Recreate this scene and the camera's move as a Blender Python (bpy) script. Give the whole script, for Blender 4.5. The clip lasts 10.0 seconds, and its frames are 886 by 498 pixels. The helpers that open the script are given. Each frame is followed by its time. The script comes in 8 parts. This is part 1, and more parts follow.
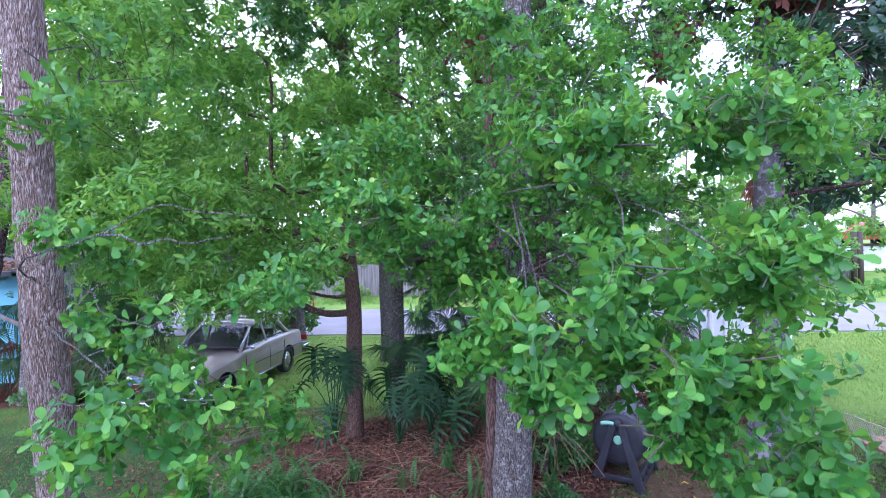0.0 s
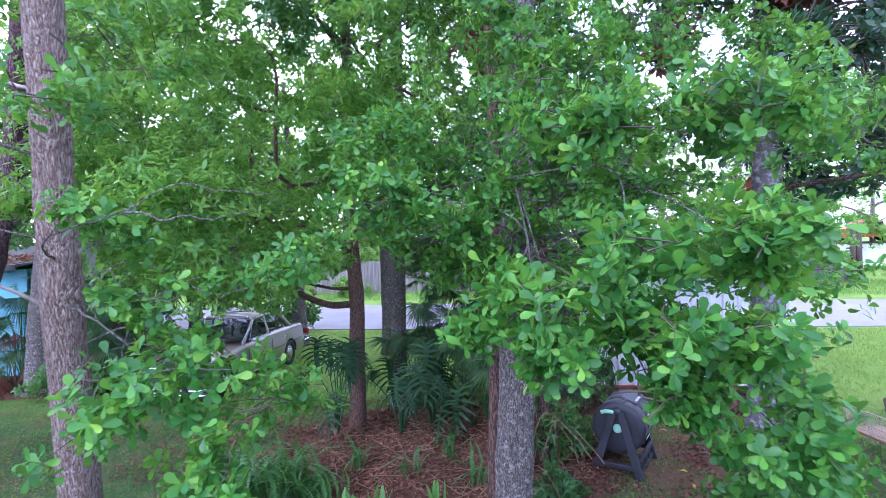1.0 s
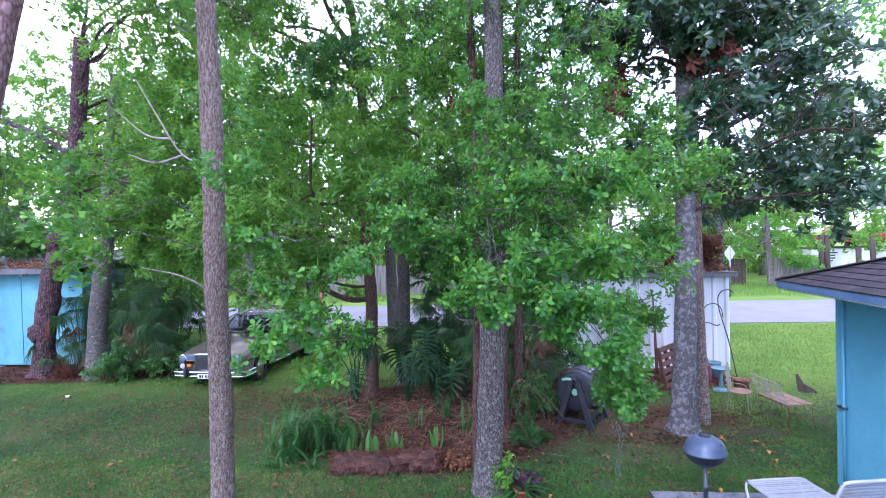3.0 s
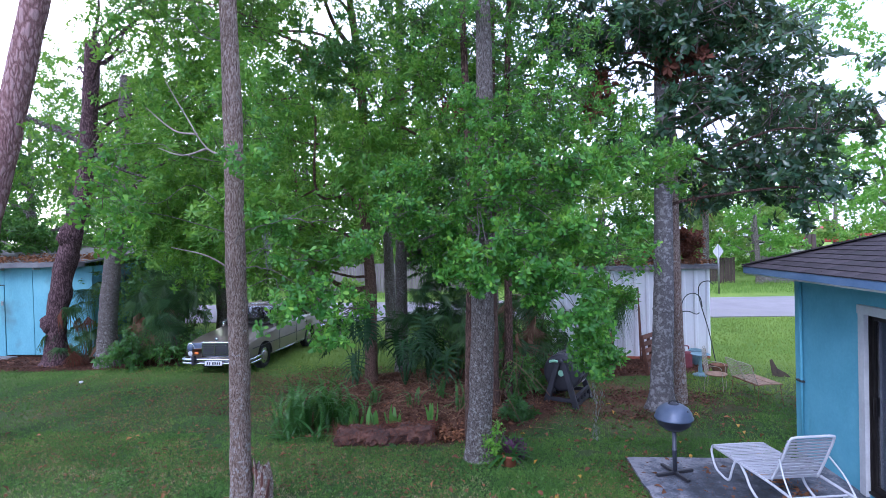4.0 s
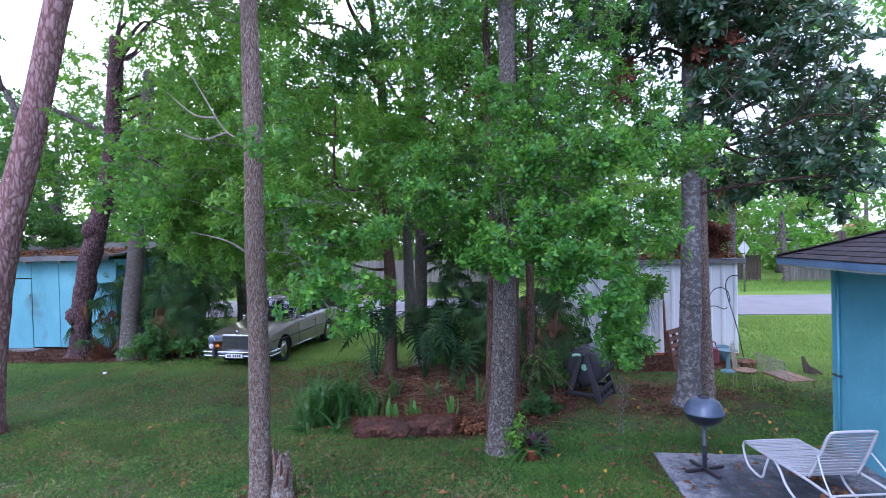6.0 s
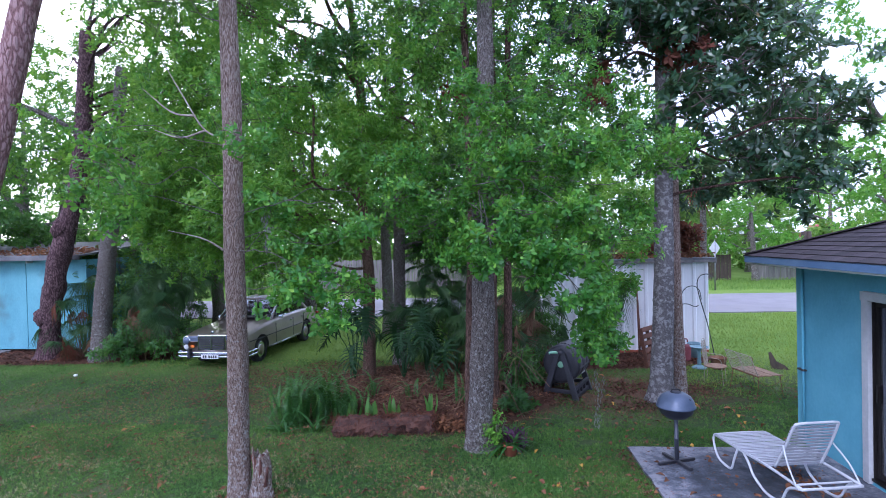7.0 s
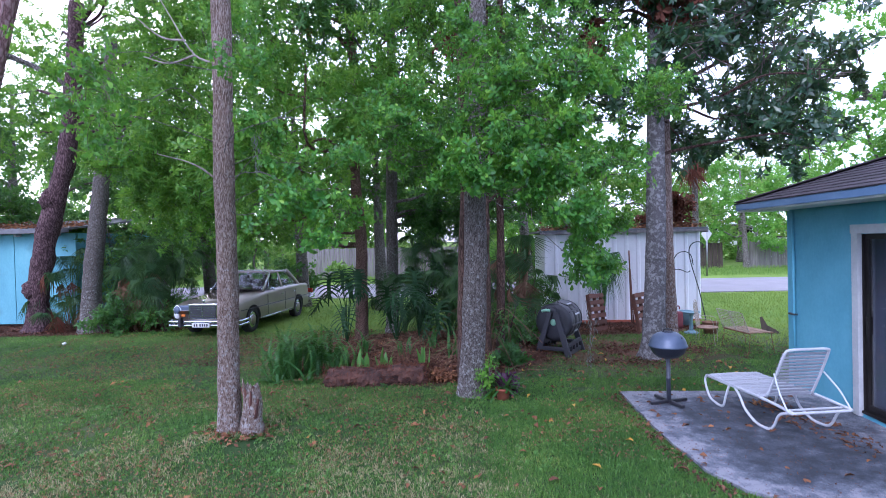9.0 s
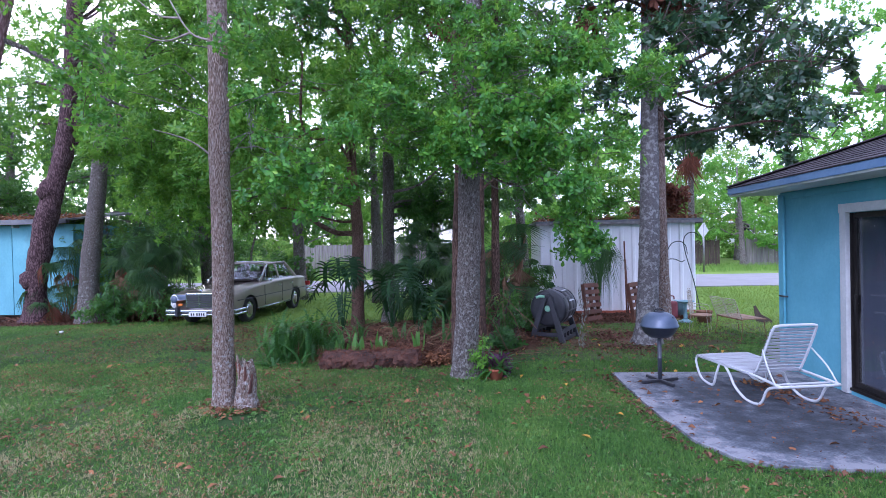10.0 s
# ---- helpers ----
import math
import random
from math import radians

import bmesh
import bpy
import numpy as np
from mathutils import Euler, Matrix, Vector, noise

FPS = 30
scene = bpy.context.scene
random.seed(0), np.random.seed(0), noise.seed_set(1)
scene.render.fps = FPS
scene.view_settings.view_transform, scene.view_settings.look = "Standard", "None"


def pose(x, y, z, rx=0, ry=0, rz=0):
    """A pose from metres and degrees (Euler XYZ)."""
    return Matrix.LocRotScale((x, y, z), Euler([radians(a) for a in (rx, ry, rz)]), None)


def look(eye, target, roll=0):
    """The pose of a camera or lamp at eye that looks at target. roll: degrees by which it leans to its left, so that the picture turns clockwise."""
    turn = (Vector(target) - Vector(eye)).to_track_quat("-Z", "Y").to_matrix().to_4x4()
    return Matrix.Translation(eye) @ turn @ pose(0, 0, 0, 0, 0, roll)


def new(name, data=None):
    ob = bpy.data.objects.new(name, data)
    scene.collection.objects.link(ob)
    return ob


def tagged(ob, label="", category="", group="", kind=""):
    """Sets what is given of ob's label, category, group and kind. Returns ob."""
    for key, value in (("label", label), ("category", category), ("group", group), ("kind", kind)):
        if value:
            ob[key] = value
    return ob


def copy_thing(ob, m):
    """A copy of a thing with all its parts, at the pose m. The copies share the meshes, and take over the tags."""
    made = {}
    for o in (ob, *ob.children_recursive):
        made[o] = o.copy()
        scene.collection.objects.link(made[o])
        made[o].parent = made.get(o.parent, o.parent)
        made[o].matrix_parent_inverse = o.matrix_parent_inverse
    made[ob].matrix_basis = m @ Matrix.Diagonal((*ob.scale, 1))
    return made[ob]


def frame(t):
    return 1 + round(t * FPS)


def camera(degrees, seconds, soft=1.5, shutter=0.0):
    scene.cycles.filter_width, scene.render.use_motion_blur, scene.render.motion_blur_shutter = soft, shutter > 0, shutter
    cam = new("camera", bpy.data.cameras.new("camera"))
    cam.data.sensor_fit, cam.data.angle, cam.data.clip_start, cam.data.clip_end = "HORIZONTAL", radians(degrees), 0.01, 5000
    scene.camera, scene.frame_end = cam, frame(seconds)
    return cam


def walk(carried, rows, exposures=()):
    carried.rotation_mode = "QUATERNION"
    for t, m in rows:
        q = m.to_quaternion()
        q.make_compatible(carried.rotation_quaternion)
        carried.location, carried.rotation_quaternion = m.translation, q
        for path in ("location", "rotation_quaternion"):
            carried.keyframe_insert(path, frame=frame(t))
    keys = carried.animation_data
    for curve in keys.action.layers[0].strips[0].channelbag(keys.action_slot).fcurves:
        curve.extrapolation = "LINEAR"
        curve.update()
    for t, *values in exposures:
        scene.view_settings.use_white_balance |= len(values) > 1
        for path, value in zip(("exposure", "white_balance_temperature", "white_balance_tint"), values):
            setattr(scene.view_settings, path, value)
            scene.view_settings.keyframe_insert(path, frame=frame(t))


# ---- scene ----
cam = camera(79.0, 10.0, soft=0.6, shutter=0.5)
PATH = [
    (0, (0.436, 0.033, 3.191), (0.214, 2.02, 3.145), -1.6),
    (0.5, (0.419, 0.032, 3.101), (0.197, 2.019, 3.052), -1.5),
    (1, (0.407, -0.065, 3.105), (0.186, 1.922, 3.052), -1.5),
    (1.5, (0.435, -0.432, 3.114), (0.217, 1.555, 3.064), -1.5),
    (2, (0.474, -0.762, 3.133), (0.257, 1.225, 3.081), -1.5),
    (2.5, (0.552, -1.395, 3.177), (0.334, 0.592, 3.124), -1.6),
    (2.7, (0.587, -1.69, 3.191), (0.371, 0.298, 3.146), -1.6),
    (3.8, (0.702, -2.731, 3.029), (0.502, -0.741, 3.0), -1.5),
    (4, (0.716, -2.74, 2.991), (0.517, -0.75, 2.962), -1.5),
    (4.5, (0.732, -2.664, 2.916), (0.465, -0.682, 2.887), -1.6),
    (5, (0.714, -2.589, 2.883), (0.386, -0.616, 2.854), -1.6),
    (5.5, (0.683, -2.589, 2.859), (0.375, -0.613, 2.83), -1.5),
    (7, (0.643, -2.68, 2.839), (0.46, -0.689, 2.807), -1.4),
    (7.5, (0.649, -2.675, 2.805), (0.483, -0.682, 2.772), -1.4),
    (8, (0.639, -2.673, 2.671), (0.475, -0.68, 2.638), -1.5),
    (8.5, (0.63, -2.658, 2.374), (0.469, -0.664, 2.343), -1.4),
    (9, (0.64, -2.666, 2.092), (0.481, -0.672, 2.062), -1.4),
    (9.5, (0.673, -2.689, 1.848), (0.515, -0.696, 1.824), -1.2),
    (10, (0.705, -2.728, 1.836), (0.55, -0.734, 1.81), -1.3),
]
walk(cam, [(t, look(eye, target, roll)) for t, eye, target, roll in PATH], [(0, 1.67, 5010, 31), (2.4, 1.75, 5090, 31), (3.8, 1.06, 5190, 25), (5.0, 1.0, 5190, 25), (7.5, 0.95, 5200, 26), (9.0, 1.14, 5200, 28), (10, 1.15, 5200, 28)])

# ---- world and light: a bright, hazy evening sky with the sun low behind the trees ----
world = bpy.data.worlds.new("world")
scene.world = world
world.use_nodes = True
wn, wl = world.node_tree.nodes, world.node_tree.links
sky = wn.new("ShaderNodeTexSky")
sky.sky_type, sky.sun_disc = "NISHITA", False
sky.sun_elevation, sky.sun_rotation = radians(32), radians(-35)
sky.air_density, sky.dust_density, sky.ozone_density = 1.0, 2.5, 1.0
haze = wn.new("ShaderNodeMix")
haze.data_type = "RGBA"
haze.inputs[0].default_value = 0.62
haze.inputs[7].default_value = (9.6, 9.9, 10.9, 1.0)
wl.new(sky.outputs[0], haze.inputs[6])
wl.new(haze.outputs[2], wn["Background"].inputs["Color"])
wn["Background"].inputs["Strength"].default_value = 0.15

sun = new("sun", bpy.data.lights.new("sun", "SUN"))
sun.data.energy, sun.data.angle, sun.data.color = 1.0, radians(25), (1.0, 0.93, 0.84)
sun.matrix_world = look((-8, -14, 16), (0, 4, 0))


# ---- mesh helpers ----
def link_mesh(name, me, material, parent=None, label="", kind="", smooth=False):
    ob = new(name, me)
    if material:
        me.materials.append(material)
    if smooth:
        me.polygons.foreach_set("use_smooth", [True] * len(me.polygons))
    if parent:
        ob.parent = parent
    return tagged(ob, label=label, kind=kind)


def part(name, bm, material, parent=None, label="", smooth=False, kind=""):
    me = bpy.data.meshes.new(name)
    bm.normal_update()
    bm.to_mesh(me)
    bm.free()
    return link_mesh(name, me, material, parent, label, kind, smooth)


def raw(name, verts, faces, material, parent=None, label="", smooth=False, kind=""):
    me = bpy.data.meshes.new(name)
    me.from_pydata([tuple(v) for v in verts], [], faces)
    me.update()
    return link_mesh(name, me, material, parent, label, kind, smooth)


def thing(name, label, category, m=None, group="", kind=""):
    ob = new(name)
    ob.empty_display_size = 0.1
    if m is not None:
        ob.matrix_world = m
    return tagged(ob, label, category, group, kind)


def box(bm, cx, cy, cz, sx, sy, sz, m=None, bevel=0.0):
    got = bmesh.ops.create_cube(bm, size=1.0)["verts"]
    bmesh.ops.scale(bm, vec=(sx, sy, sz), verts=got)
    if bevel:
        edges = list({e for v in got for e in v.link_edges})
        out = bmesh.ops.bevel(bm, geom=edges, offset=bevel, segments=2, affect="EDGES", profile=0.6)
        got = list({v for f in out["faces"] for v in f.verts} | {v for v in got if v.is_valid})
    bmesh.ops.translate(bm, vec=(cx, cy, cz), verts=got)
    if m is not None:
        bmesh.ops.transform(bm, matrix=m, verts=got)
    return got


def boxed(name, c, s, material, parent=None, bevel=0.0, label="", m=None):
    bm = bmesh.new()
    box(bm, *c, *s, m, bevel)
    return part(name, bm, material, parent, label)


def smooth_line(points, n):
    """Points along a smooth curve through the given ones."""
    p = [Vector(q) for q in points]
    p = [p[0] * 2 - p[1]] + p + [p[-1] * 2 - p[-2]]
    out = []
    for i in range(1, len(p) - 2):
        for k in range(n):
            t = k / n
            a, b, c, d = p[i - 1], p[i], p[i + 1], p[i + 2]
            out.append(0.5 * (2 * b + (c - a) * t + (2 * a - 5 * b + 4 * c - d) * t * t + (3 * b - a - 3 * c + d) * t ** 3))
    out.append(p[-2].copy())
    return out


def tube(points, radii, sides=8, rough=0.0, freq=3.0, lift=0):
    """Verts and faces of a closed tube along points."""
    verts, faces = [], []
    ref = Vector((0.31, 0.95, 0.1))
    n = len(points)
    for i, p in enumerate(points):
        d = (points[min(i + 1, n - 1)] - points[max(i - 1, 0)]).normalized()
        a = ref.cross(d)
        if a.length < 0.05:
            a = Vector((1, 0, 0)).cross(d)
        a.normalize()
        b = d.cross(a)
        for k in range(sides):
            w = 2 * math.pi * k / sides
            r = radii[i]
            q = p + (a * math.cos(w) + b * math.sin(w)) * r
            if rough:
                r *= 1 + rough * (noise.noise(q * freq) + 0.5 * noise.noise(q * freq * 3.1))
                q = p + (a * math.cos(w) + b * math.sin(w)) * r
            verts.append(q)
    for i in range(n - 1):
        for k in range(sides):
            j = (k + 1) % sides
            faces.append((lift + i * sides + k, lift + i * sides + j, lift + (i + 1) * sides + j, lift + (i + 1) * sides + k))
    faces.append(tuple(lift + k for k in reversed(range(sides))))
    faces.append(tuple(lift + (n - 1) * sides + k for k in range(sides)))
    return verts, faces


def rod(name, points, r, material, parent=None, sides=8, n=6, label=""):
    """A bent rod of even thickness."""
    line = smooth_line(points, n) if len(points) > 2 else [Vector(q) for q in points]
    v, f = tube(line, [r] * len(line), sides)
    return raw(name, v, f, material, parent, label, smooth=True)


def lathe(bm, profile, sides=24, m=None):
    """A turned body from (radius, height) pairs."""
    rings = []
    for r, z in profile:
        rings.append([bm.verts.new((r * math.cos(2 * math.pi * k / sides), r * math.sin(2 * math.pi * k / sides), z)) for k in range(sides)])
    for a, b in zip(rings, rings[1:]):
        for k in range(sides):
            bm.faces.new((a[k], a[(k + 1) % sides], b[(k + 1) % sides], b[k]))
    bm.faces.new(list(reversed(rings[0])))
    bm.faces.new(rings[-1])
    if m is not None:
        bmesh.ops.transform(bm, matrix=m, verts=[v for ring in rings for v in ring])


def turned(name, profile, material, parent=None, sides=24, m=None, label="", smooth=True):
    bm = bmesh.new()
    lathe(bm, profile, sides, m)
    return part(name, bm, material, parent, label, smooth)


def scatter(name, verts, faces, places, turns, sizes, material, parent=None, label="", kind="stuff", variants=None, pick=None):
    """One mesh of many copies of a small shape (or of several shapes: lists in verts, faces)."""
    if pick is None:
        verts, faces, pick = [verts], [faces], np.zeros(len(places), int)
    all_v, all_loop, all_len, off = [], [], [], 0
    for k in range(len(verts)):
        sel = np.nonzero(pick == k)[0]
        if not len(sel):
            continue
        v = np.asarray(verts[k], float)
        w = np.einsum("nij,kj->nki", turns[sel], v) * sizes[sel][:, None, None] + places[sel][:, None, :]
        all_v.append(w.reshape(-1, 3))
        flat = np.concatenate([np.asarray(f) for f in faces[k]])
        lens = np.asarray([len(f) for f in faces[k]])
        base = off + np.arange(len(sel)) * len(v)
        all_loop.append((base[:, None] + flat[None, :]).reshape(-1))
        all_len.append(np.tile(lens, len(sel)))
        off += len(sel) * len(v)
    vs, loops, lens = np.concatenate(all_v), np.concatenate(all_loop), np.concatenate(all_len)
    me = bpy.data.meshes.new(name)
    me.vertices.add(len(vs))
    me.vertices.foreach_set("co", vs.astype(np.float32).reshape(-1))
    me.loops.add(len(loops))
    me.loops.foreach_set("vertex_index", loops.astype(np.int32))
    me.polygons.add(len(lens))
    me.polygons.foreach_set("loop_start", (np.cumsum(lens) - lens).astype(np.int32))
    me.update(calc_edges=True)
    return link_mesh(name, me, material, parent, label, kind)


def frames_for(axes, rng):
    """Rotation matrices whose z axis follows axes, with a random spin."""
    z = axes / np.linalg.norm(axes, axis=1, keepdims=True)
    r = rng.normal(size=z.shape)
    x = np.cross(r, z)
    x /= np.linalg.norm(x, axis=1, keepdims=True) + 1e-9
    y = np.cross(z, x)
    return np.stack([x, y, z], axis=2)


# ---- materials ----
def nodes_of(name):
    m = bpy.data.materials.new(name)
    m.use_nodes = True
    return m, m.node_tree.nodes, m.node_tree.links


def ramp_node(n, stops):
    r = n.new("ShaderNodeValToRGB")
    while len(r.color_ramp.elements) < len(stops):
        r.color_ramp.elements.new(0.5)
    for e, (at, col) in zip(r.color_ramp.elements, stops):
        e.position, e.color = at, (*col, 1)
    return r


def surface(name, stops, rough=0.7, metal=0.0, scale=6.0, fine=60.0, bump=0.2, dist=0.01, stretch=(1, 1, 1), detail=6.0, patch=None, rough_var=0.15, piece=0.0, coat=0.0):
    """A worn surface: coarse noise picks among the colours, fine noise gives grain and relief.
    patch: (colour, scale, threshold, softness) of stains; piece: how much brightness varies from object to object."""
    m, n, l = nodes_of(name)
    b = n["Principled BSDF"]
    tc = n.new("ShaderNodeTexCoord")
    mp = n.new("ShaderNodeMapping")
    mp.inputs["Scale"].default_value = stretch
    l.new(tc.outputs["Object"], mp.inputs["Vector"])
    coarse = n.new("ShaderNodeTexNoise")
    coarse.inputs["Scale"].default_value, coarse.inputs["Detail"].default_value = scale, detail
    coarse.inputs["Roughness"].default_value = 0.62
    l.new(mp.outputs[0], coarse.inputs["Vector"])
    grain = n.new("ShaderNodeTexNoise")
    grain.inputs["Scale"].default_value, grain.inputs["Detail"].default_value = fine, 4
    l.new(mp.outputs[0], grain.inputs["Vector"])
    r = ramp_node(n, stops)
    mix = n.new("ShaderNodeMath")
    mix.operation = "MULTIPLY_ADD"
    mix.inputs[1].default_value, mix.inputs[2].default_value = 0.3, -0.15
    l.new(grain.outputs["Fac"], mix.inputs[0])
    add = n.new("ShaderNodeMath")
    l.new(coarse.outputs["Fac"], add.inputs[0])
    l.new(mix.outputs[0], add.inputs[1])
    l.new(add.outputs[0], r.inputs["Fac"])
    col = r.outputs["Color"]
    if patch:
        pc, ps, pt, pw = patch
        pn = n.new("ShaderNodeTexNoise")
        pn.inputs["Scale"].default_value, pn.inputs["Detail"].default_value = ps, 5
        l.new(tc.outputs["Object"], pn.inputs["Vector"])
        pr = ramp_node(n, [(pt, (0, 0, 0)), (min(pt + pw, 1), (1, 1, 1))])
        l.new(pn.outputs["Fac"], pr.inputs["Fac"])
        px = n.new("ShaderNodeMix")
        px.data_type = "RGBA"
        l.new(pr.outputs["Color"], px.inputs[0])
        l.new(col, px.inputs[6])
        px.inputs[7].default_value = (*pc, 1)
        col = px.outputs[2]
    if piece:
        oi = n.new("ShaderNodeObjectInfo")
        mr = n.new("ShaderNodeMapRange")
        mr.inputs["To Min"].default_value, mr.inputs["To Max"].default_value = 1 - piece, 1 + piece
        l.new(oi.outputs["Random"], mr.inputs["Value"])
        hs = n.new("ShaderNodeHueSaturation")
        l.new(mr.outputs[0], hs.inputs["Value"])
        l.new(col, hs.inputs["Color"])
        col = hs.outputs["Color"]
    l.new(col, b.inputs["Base Color"])
    b.inputs["Metallic"].default_value = metal
    b.inputs["Coat Weight"].default_value = coat
    rr = n.new("ShaderNodeMapRange")
    rr.inputs["To Min"].default_value, rr.inputs["To Max"].default_value = max(rough - rough_var, 0.03), min(rough + rough_var, 1)
    l.new(coarse.outputs["Fac"], rr.inputs["Value"])
    l.new(rr.outputs[0], b.inputs["Roughness"])
    if bump:
        bp = n.new("ShaderNodeBump")
        bp.inputs["Strength"].default_value, bp.inputs["Distance"].default_value = bump, dist
        l.new(add.outputs[0], bp.inputs["Height"])
        l.new(bp.outputs[0], b.inputs["Normal"])
    return m


def leafy(name, stops, rough=0.45, through_light=0.35, back=(0.25, 0.5, 0.08), spec=0.4, clumps=1.3, single=0.62):
    """Leaves: colour varies from leaf to leaf and from shoot to shoot, and some light comes through."""
    m, n, l = nodes_of(name)
    b = n["Principled BSDF"]
    geo = n.new("ShaderNodeNewGeometry")
    r = ramp_node(n, stops)
    tc = n.new("ShaderNodeTexCoord")
    no = n.new("ShaderNodeTexNoise")
    no.inputs["Scale"].default_value, no.inputs["Detail"].default_value = clumps, 3
    l.new(tc.outputs["Object"], no.inputs["Vector"])
    ma = n.new("ShaderNodeMath")
    ma.operation = "MULTIPLY_ADD"
    ma.inputs[1].default_value = single
    l.new(geo.outputs["Random Per Island"], ma.inputs[0])
    mb = n.new("ShaderNodeMath")
    mb.operation = "MULTIPLY_ADD"
    mb.inputs[1].default_value, mb.inputs[2].default_value = 1.52 - single, single / 2 - 0.57
    l.new(no.outputs["Fac"], mb.inputs[0])
    l.new(mb.outputs[0], ma.inputs[2])
    l.new(ma.outputs[0], r.inputs["Fac"])
    l.new(r.outputs["Color"], b.inputs["Base Color"])
    b.inputs["Roughness"].default_value = rough
    b.inputs["Specular IOR Level"].default_value = spec
    tr = n.new("ShaderNodeBsdfTranslucent")
    tint = n.new("ShaderNodeMix")
    tint.data_type = "RGBA"
    tint.inputs[0].default_value = 0.5
    l.new(r.outputs["Color"], tint.inputs[6])
    tint.inputs[7].default_value = (*back, 1)
    l.new(tint.outputs[2], tr.inputs["Color"])
    mx = n.new("ShaderNodeMixShader")
    mx.inputs[0].default_value = through_light
    l.new(b.outputs[0], mx.inputs[1])
    l.new(tr.outputs[0], mx.inputs[2])
    l.new(mx.outputs[0], n["Material Output"].inputs["Surface"])
    return m


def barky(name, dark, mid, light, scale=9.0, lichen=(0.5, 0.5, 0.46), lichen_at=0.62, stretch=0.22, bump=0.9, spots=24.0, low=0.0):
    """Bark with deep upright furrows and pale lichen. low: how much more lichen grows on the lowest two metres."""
    m, n, l = nodes_of(name)
    b = n["Principled BSDF"]
    tc = n.new("ShaderNodeTexCoord")
    mp = n.new("ShaderNodeMapping")
    mp.inputs["Scale"].default_value = (1, 1, stretch)
    l.new(tc.outputs["Object"], mp.inputs["Vector"])
    vo = n.new("ShaderNodeTexVoronoi")
    vo.feature = "DISTANCE_TO_EDGE"
    vo.inputs["Scale"].default_value = scale * 3.2
    warp = n.new("ShaderNodeTexNoise")
    warp.inputs["Scale"].default_value, warp.inputs["Detail"].default_value = scale, 5
    l.new(mp.outputs[0], warp.inputs["Vector"])
    wmix = n.new("ShaderNodeMix")
    wmix.data_type = "RGBA"
    wmix.blend_type = "LINEAR_LIGHT"
    wmix.inputs[0].default_value = 0.16
    l.new(mp.outputs[0], wmix.inputs[6])
    l.new(warp.outputs["Color"], wmix.inputs[7])
    l.new(wmix.outputs[2], vo.inputs["Vector"])
    fine = n.new("ShaderNodeTexNoise")
    fine.inputs["Scale"].default_value, fine.inputs["Detail"].default_value = scale * 9, 6
    l.new(mp.outputs[0], fine.inputs["Vector"])
    height = n.new("ShaderNodeMath")
    height.operation = "MULTIPLY_ADD"
    height.inputs[1].default_value = 2.2
    l.new(vo.outputs["Distance"], height.inputs[0])
    l.new(fine.outputs["Fac"], height.inputs[2])
    r = ramp_node(n, [(0.35, dark), (0.75, mid), (1.15 / 1.2, light)])
    l.new(height.outputs[0], r.inputs["Fac"])
    ln = n.new("ShaderNodeTexNoise")
    ln.inputs["Scale"].default_value, ln.inputs["Detail"].default_value = spots, 6
    ln.inputs["Roughness"].default_value = 0.7
    l.new(tc.outputs["Object"], ln.inputs["Vector"])
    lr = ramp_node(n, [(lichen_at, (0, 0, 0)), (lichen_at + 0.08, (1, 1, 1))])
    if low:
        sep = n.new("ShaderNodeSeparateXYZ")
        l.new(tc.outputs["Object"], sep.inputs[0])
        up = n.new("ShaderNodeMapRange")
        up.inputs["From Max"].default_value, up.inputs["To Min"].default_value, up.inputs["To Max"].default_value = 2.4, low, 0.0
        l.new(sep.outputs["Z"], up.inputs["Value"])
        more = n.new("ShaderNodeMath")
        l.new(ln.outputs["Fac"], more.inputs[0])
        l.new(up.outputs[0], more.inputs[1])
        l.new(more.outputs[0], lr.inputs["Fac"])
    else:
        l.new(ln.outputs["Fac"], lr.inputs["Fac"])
    lx = n.new("ShaderNodeMix")
    lx.data_type = "RGBA"
    l.new(lr.outputs["Color"], lx.inputs[0])
    l.new(r.outputs["Color"], lx.inputs[6])
    lx.inputs[7].default_value = (*lichen, 1)
    l.new(lx.outputs[2], b.inputs["Base Color"])
    b.inputs["Roughness"].default_value = 0.9
    b.inputs["Specular IOR Level"].default_value = 0.2
    bp = n.new("ShaderNodeBump")
    bp.inputs["Strength"].default_value, bp.inputs["Distance"].default_value = bump, 0.02
    l.new(height.outputs[0], bp.inputs["Height"])
    l.new(bp.outputs[0], b.inputs["Normal"])
    return m


M_OAK = leafy("oak_leaf", [(0.0, (0.012, 0.06, 0.014)), (0.38, (0.04, 0.16, 0.026)), (0.66, (0.11, 0.29, 0.036)), (0.97, (0.34, 0.53, 0.06))], 0.4, 0.34, (0.38, 0.64, 0.045), 0.32, 5.0, 0.5)
M_LAUREL = leafy("laurel_leaf", [(0.0, (0.042, 0.135, 0.024)), (0.5, (0.1, 0.26, 0.038)), (1.0, (0.24, 0.42, 0.06))], 0.42, 0.46, (0.36, 0.58, 0.05), 0.4)
M_MAGNOLIA = leafy("magnolia_leaf", [(0.0, (0.013, 0.05, 0.03)), (0.6, (0.032, 0.09, 0.046)), (0.9, (0.07, 0.14, 0.055)), (0.95, (0.22, 0.13, 0.05)), (1.0, (0.5, 0.25, 0.04))], 0.27, 0.28, (0.26, 0.34, 0.1), 0.7)
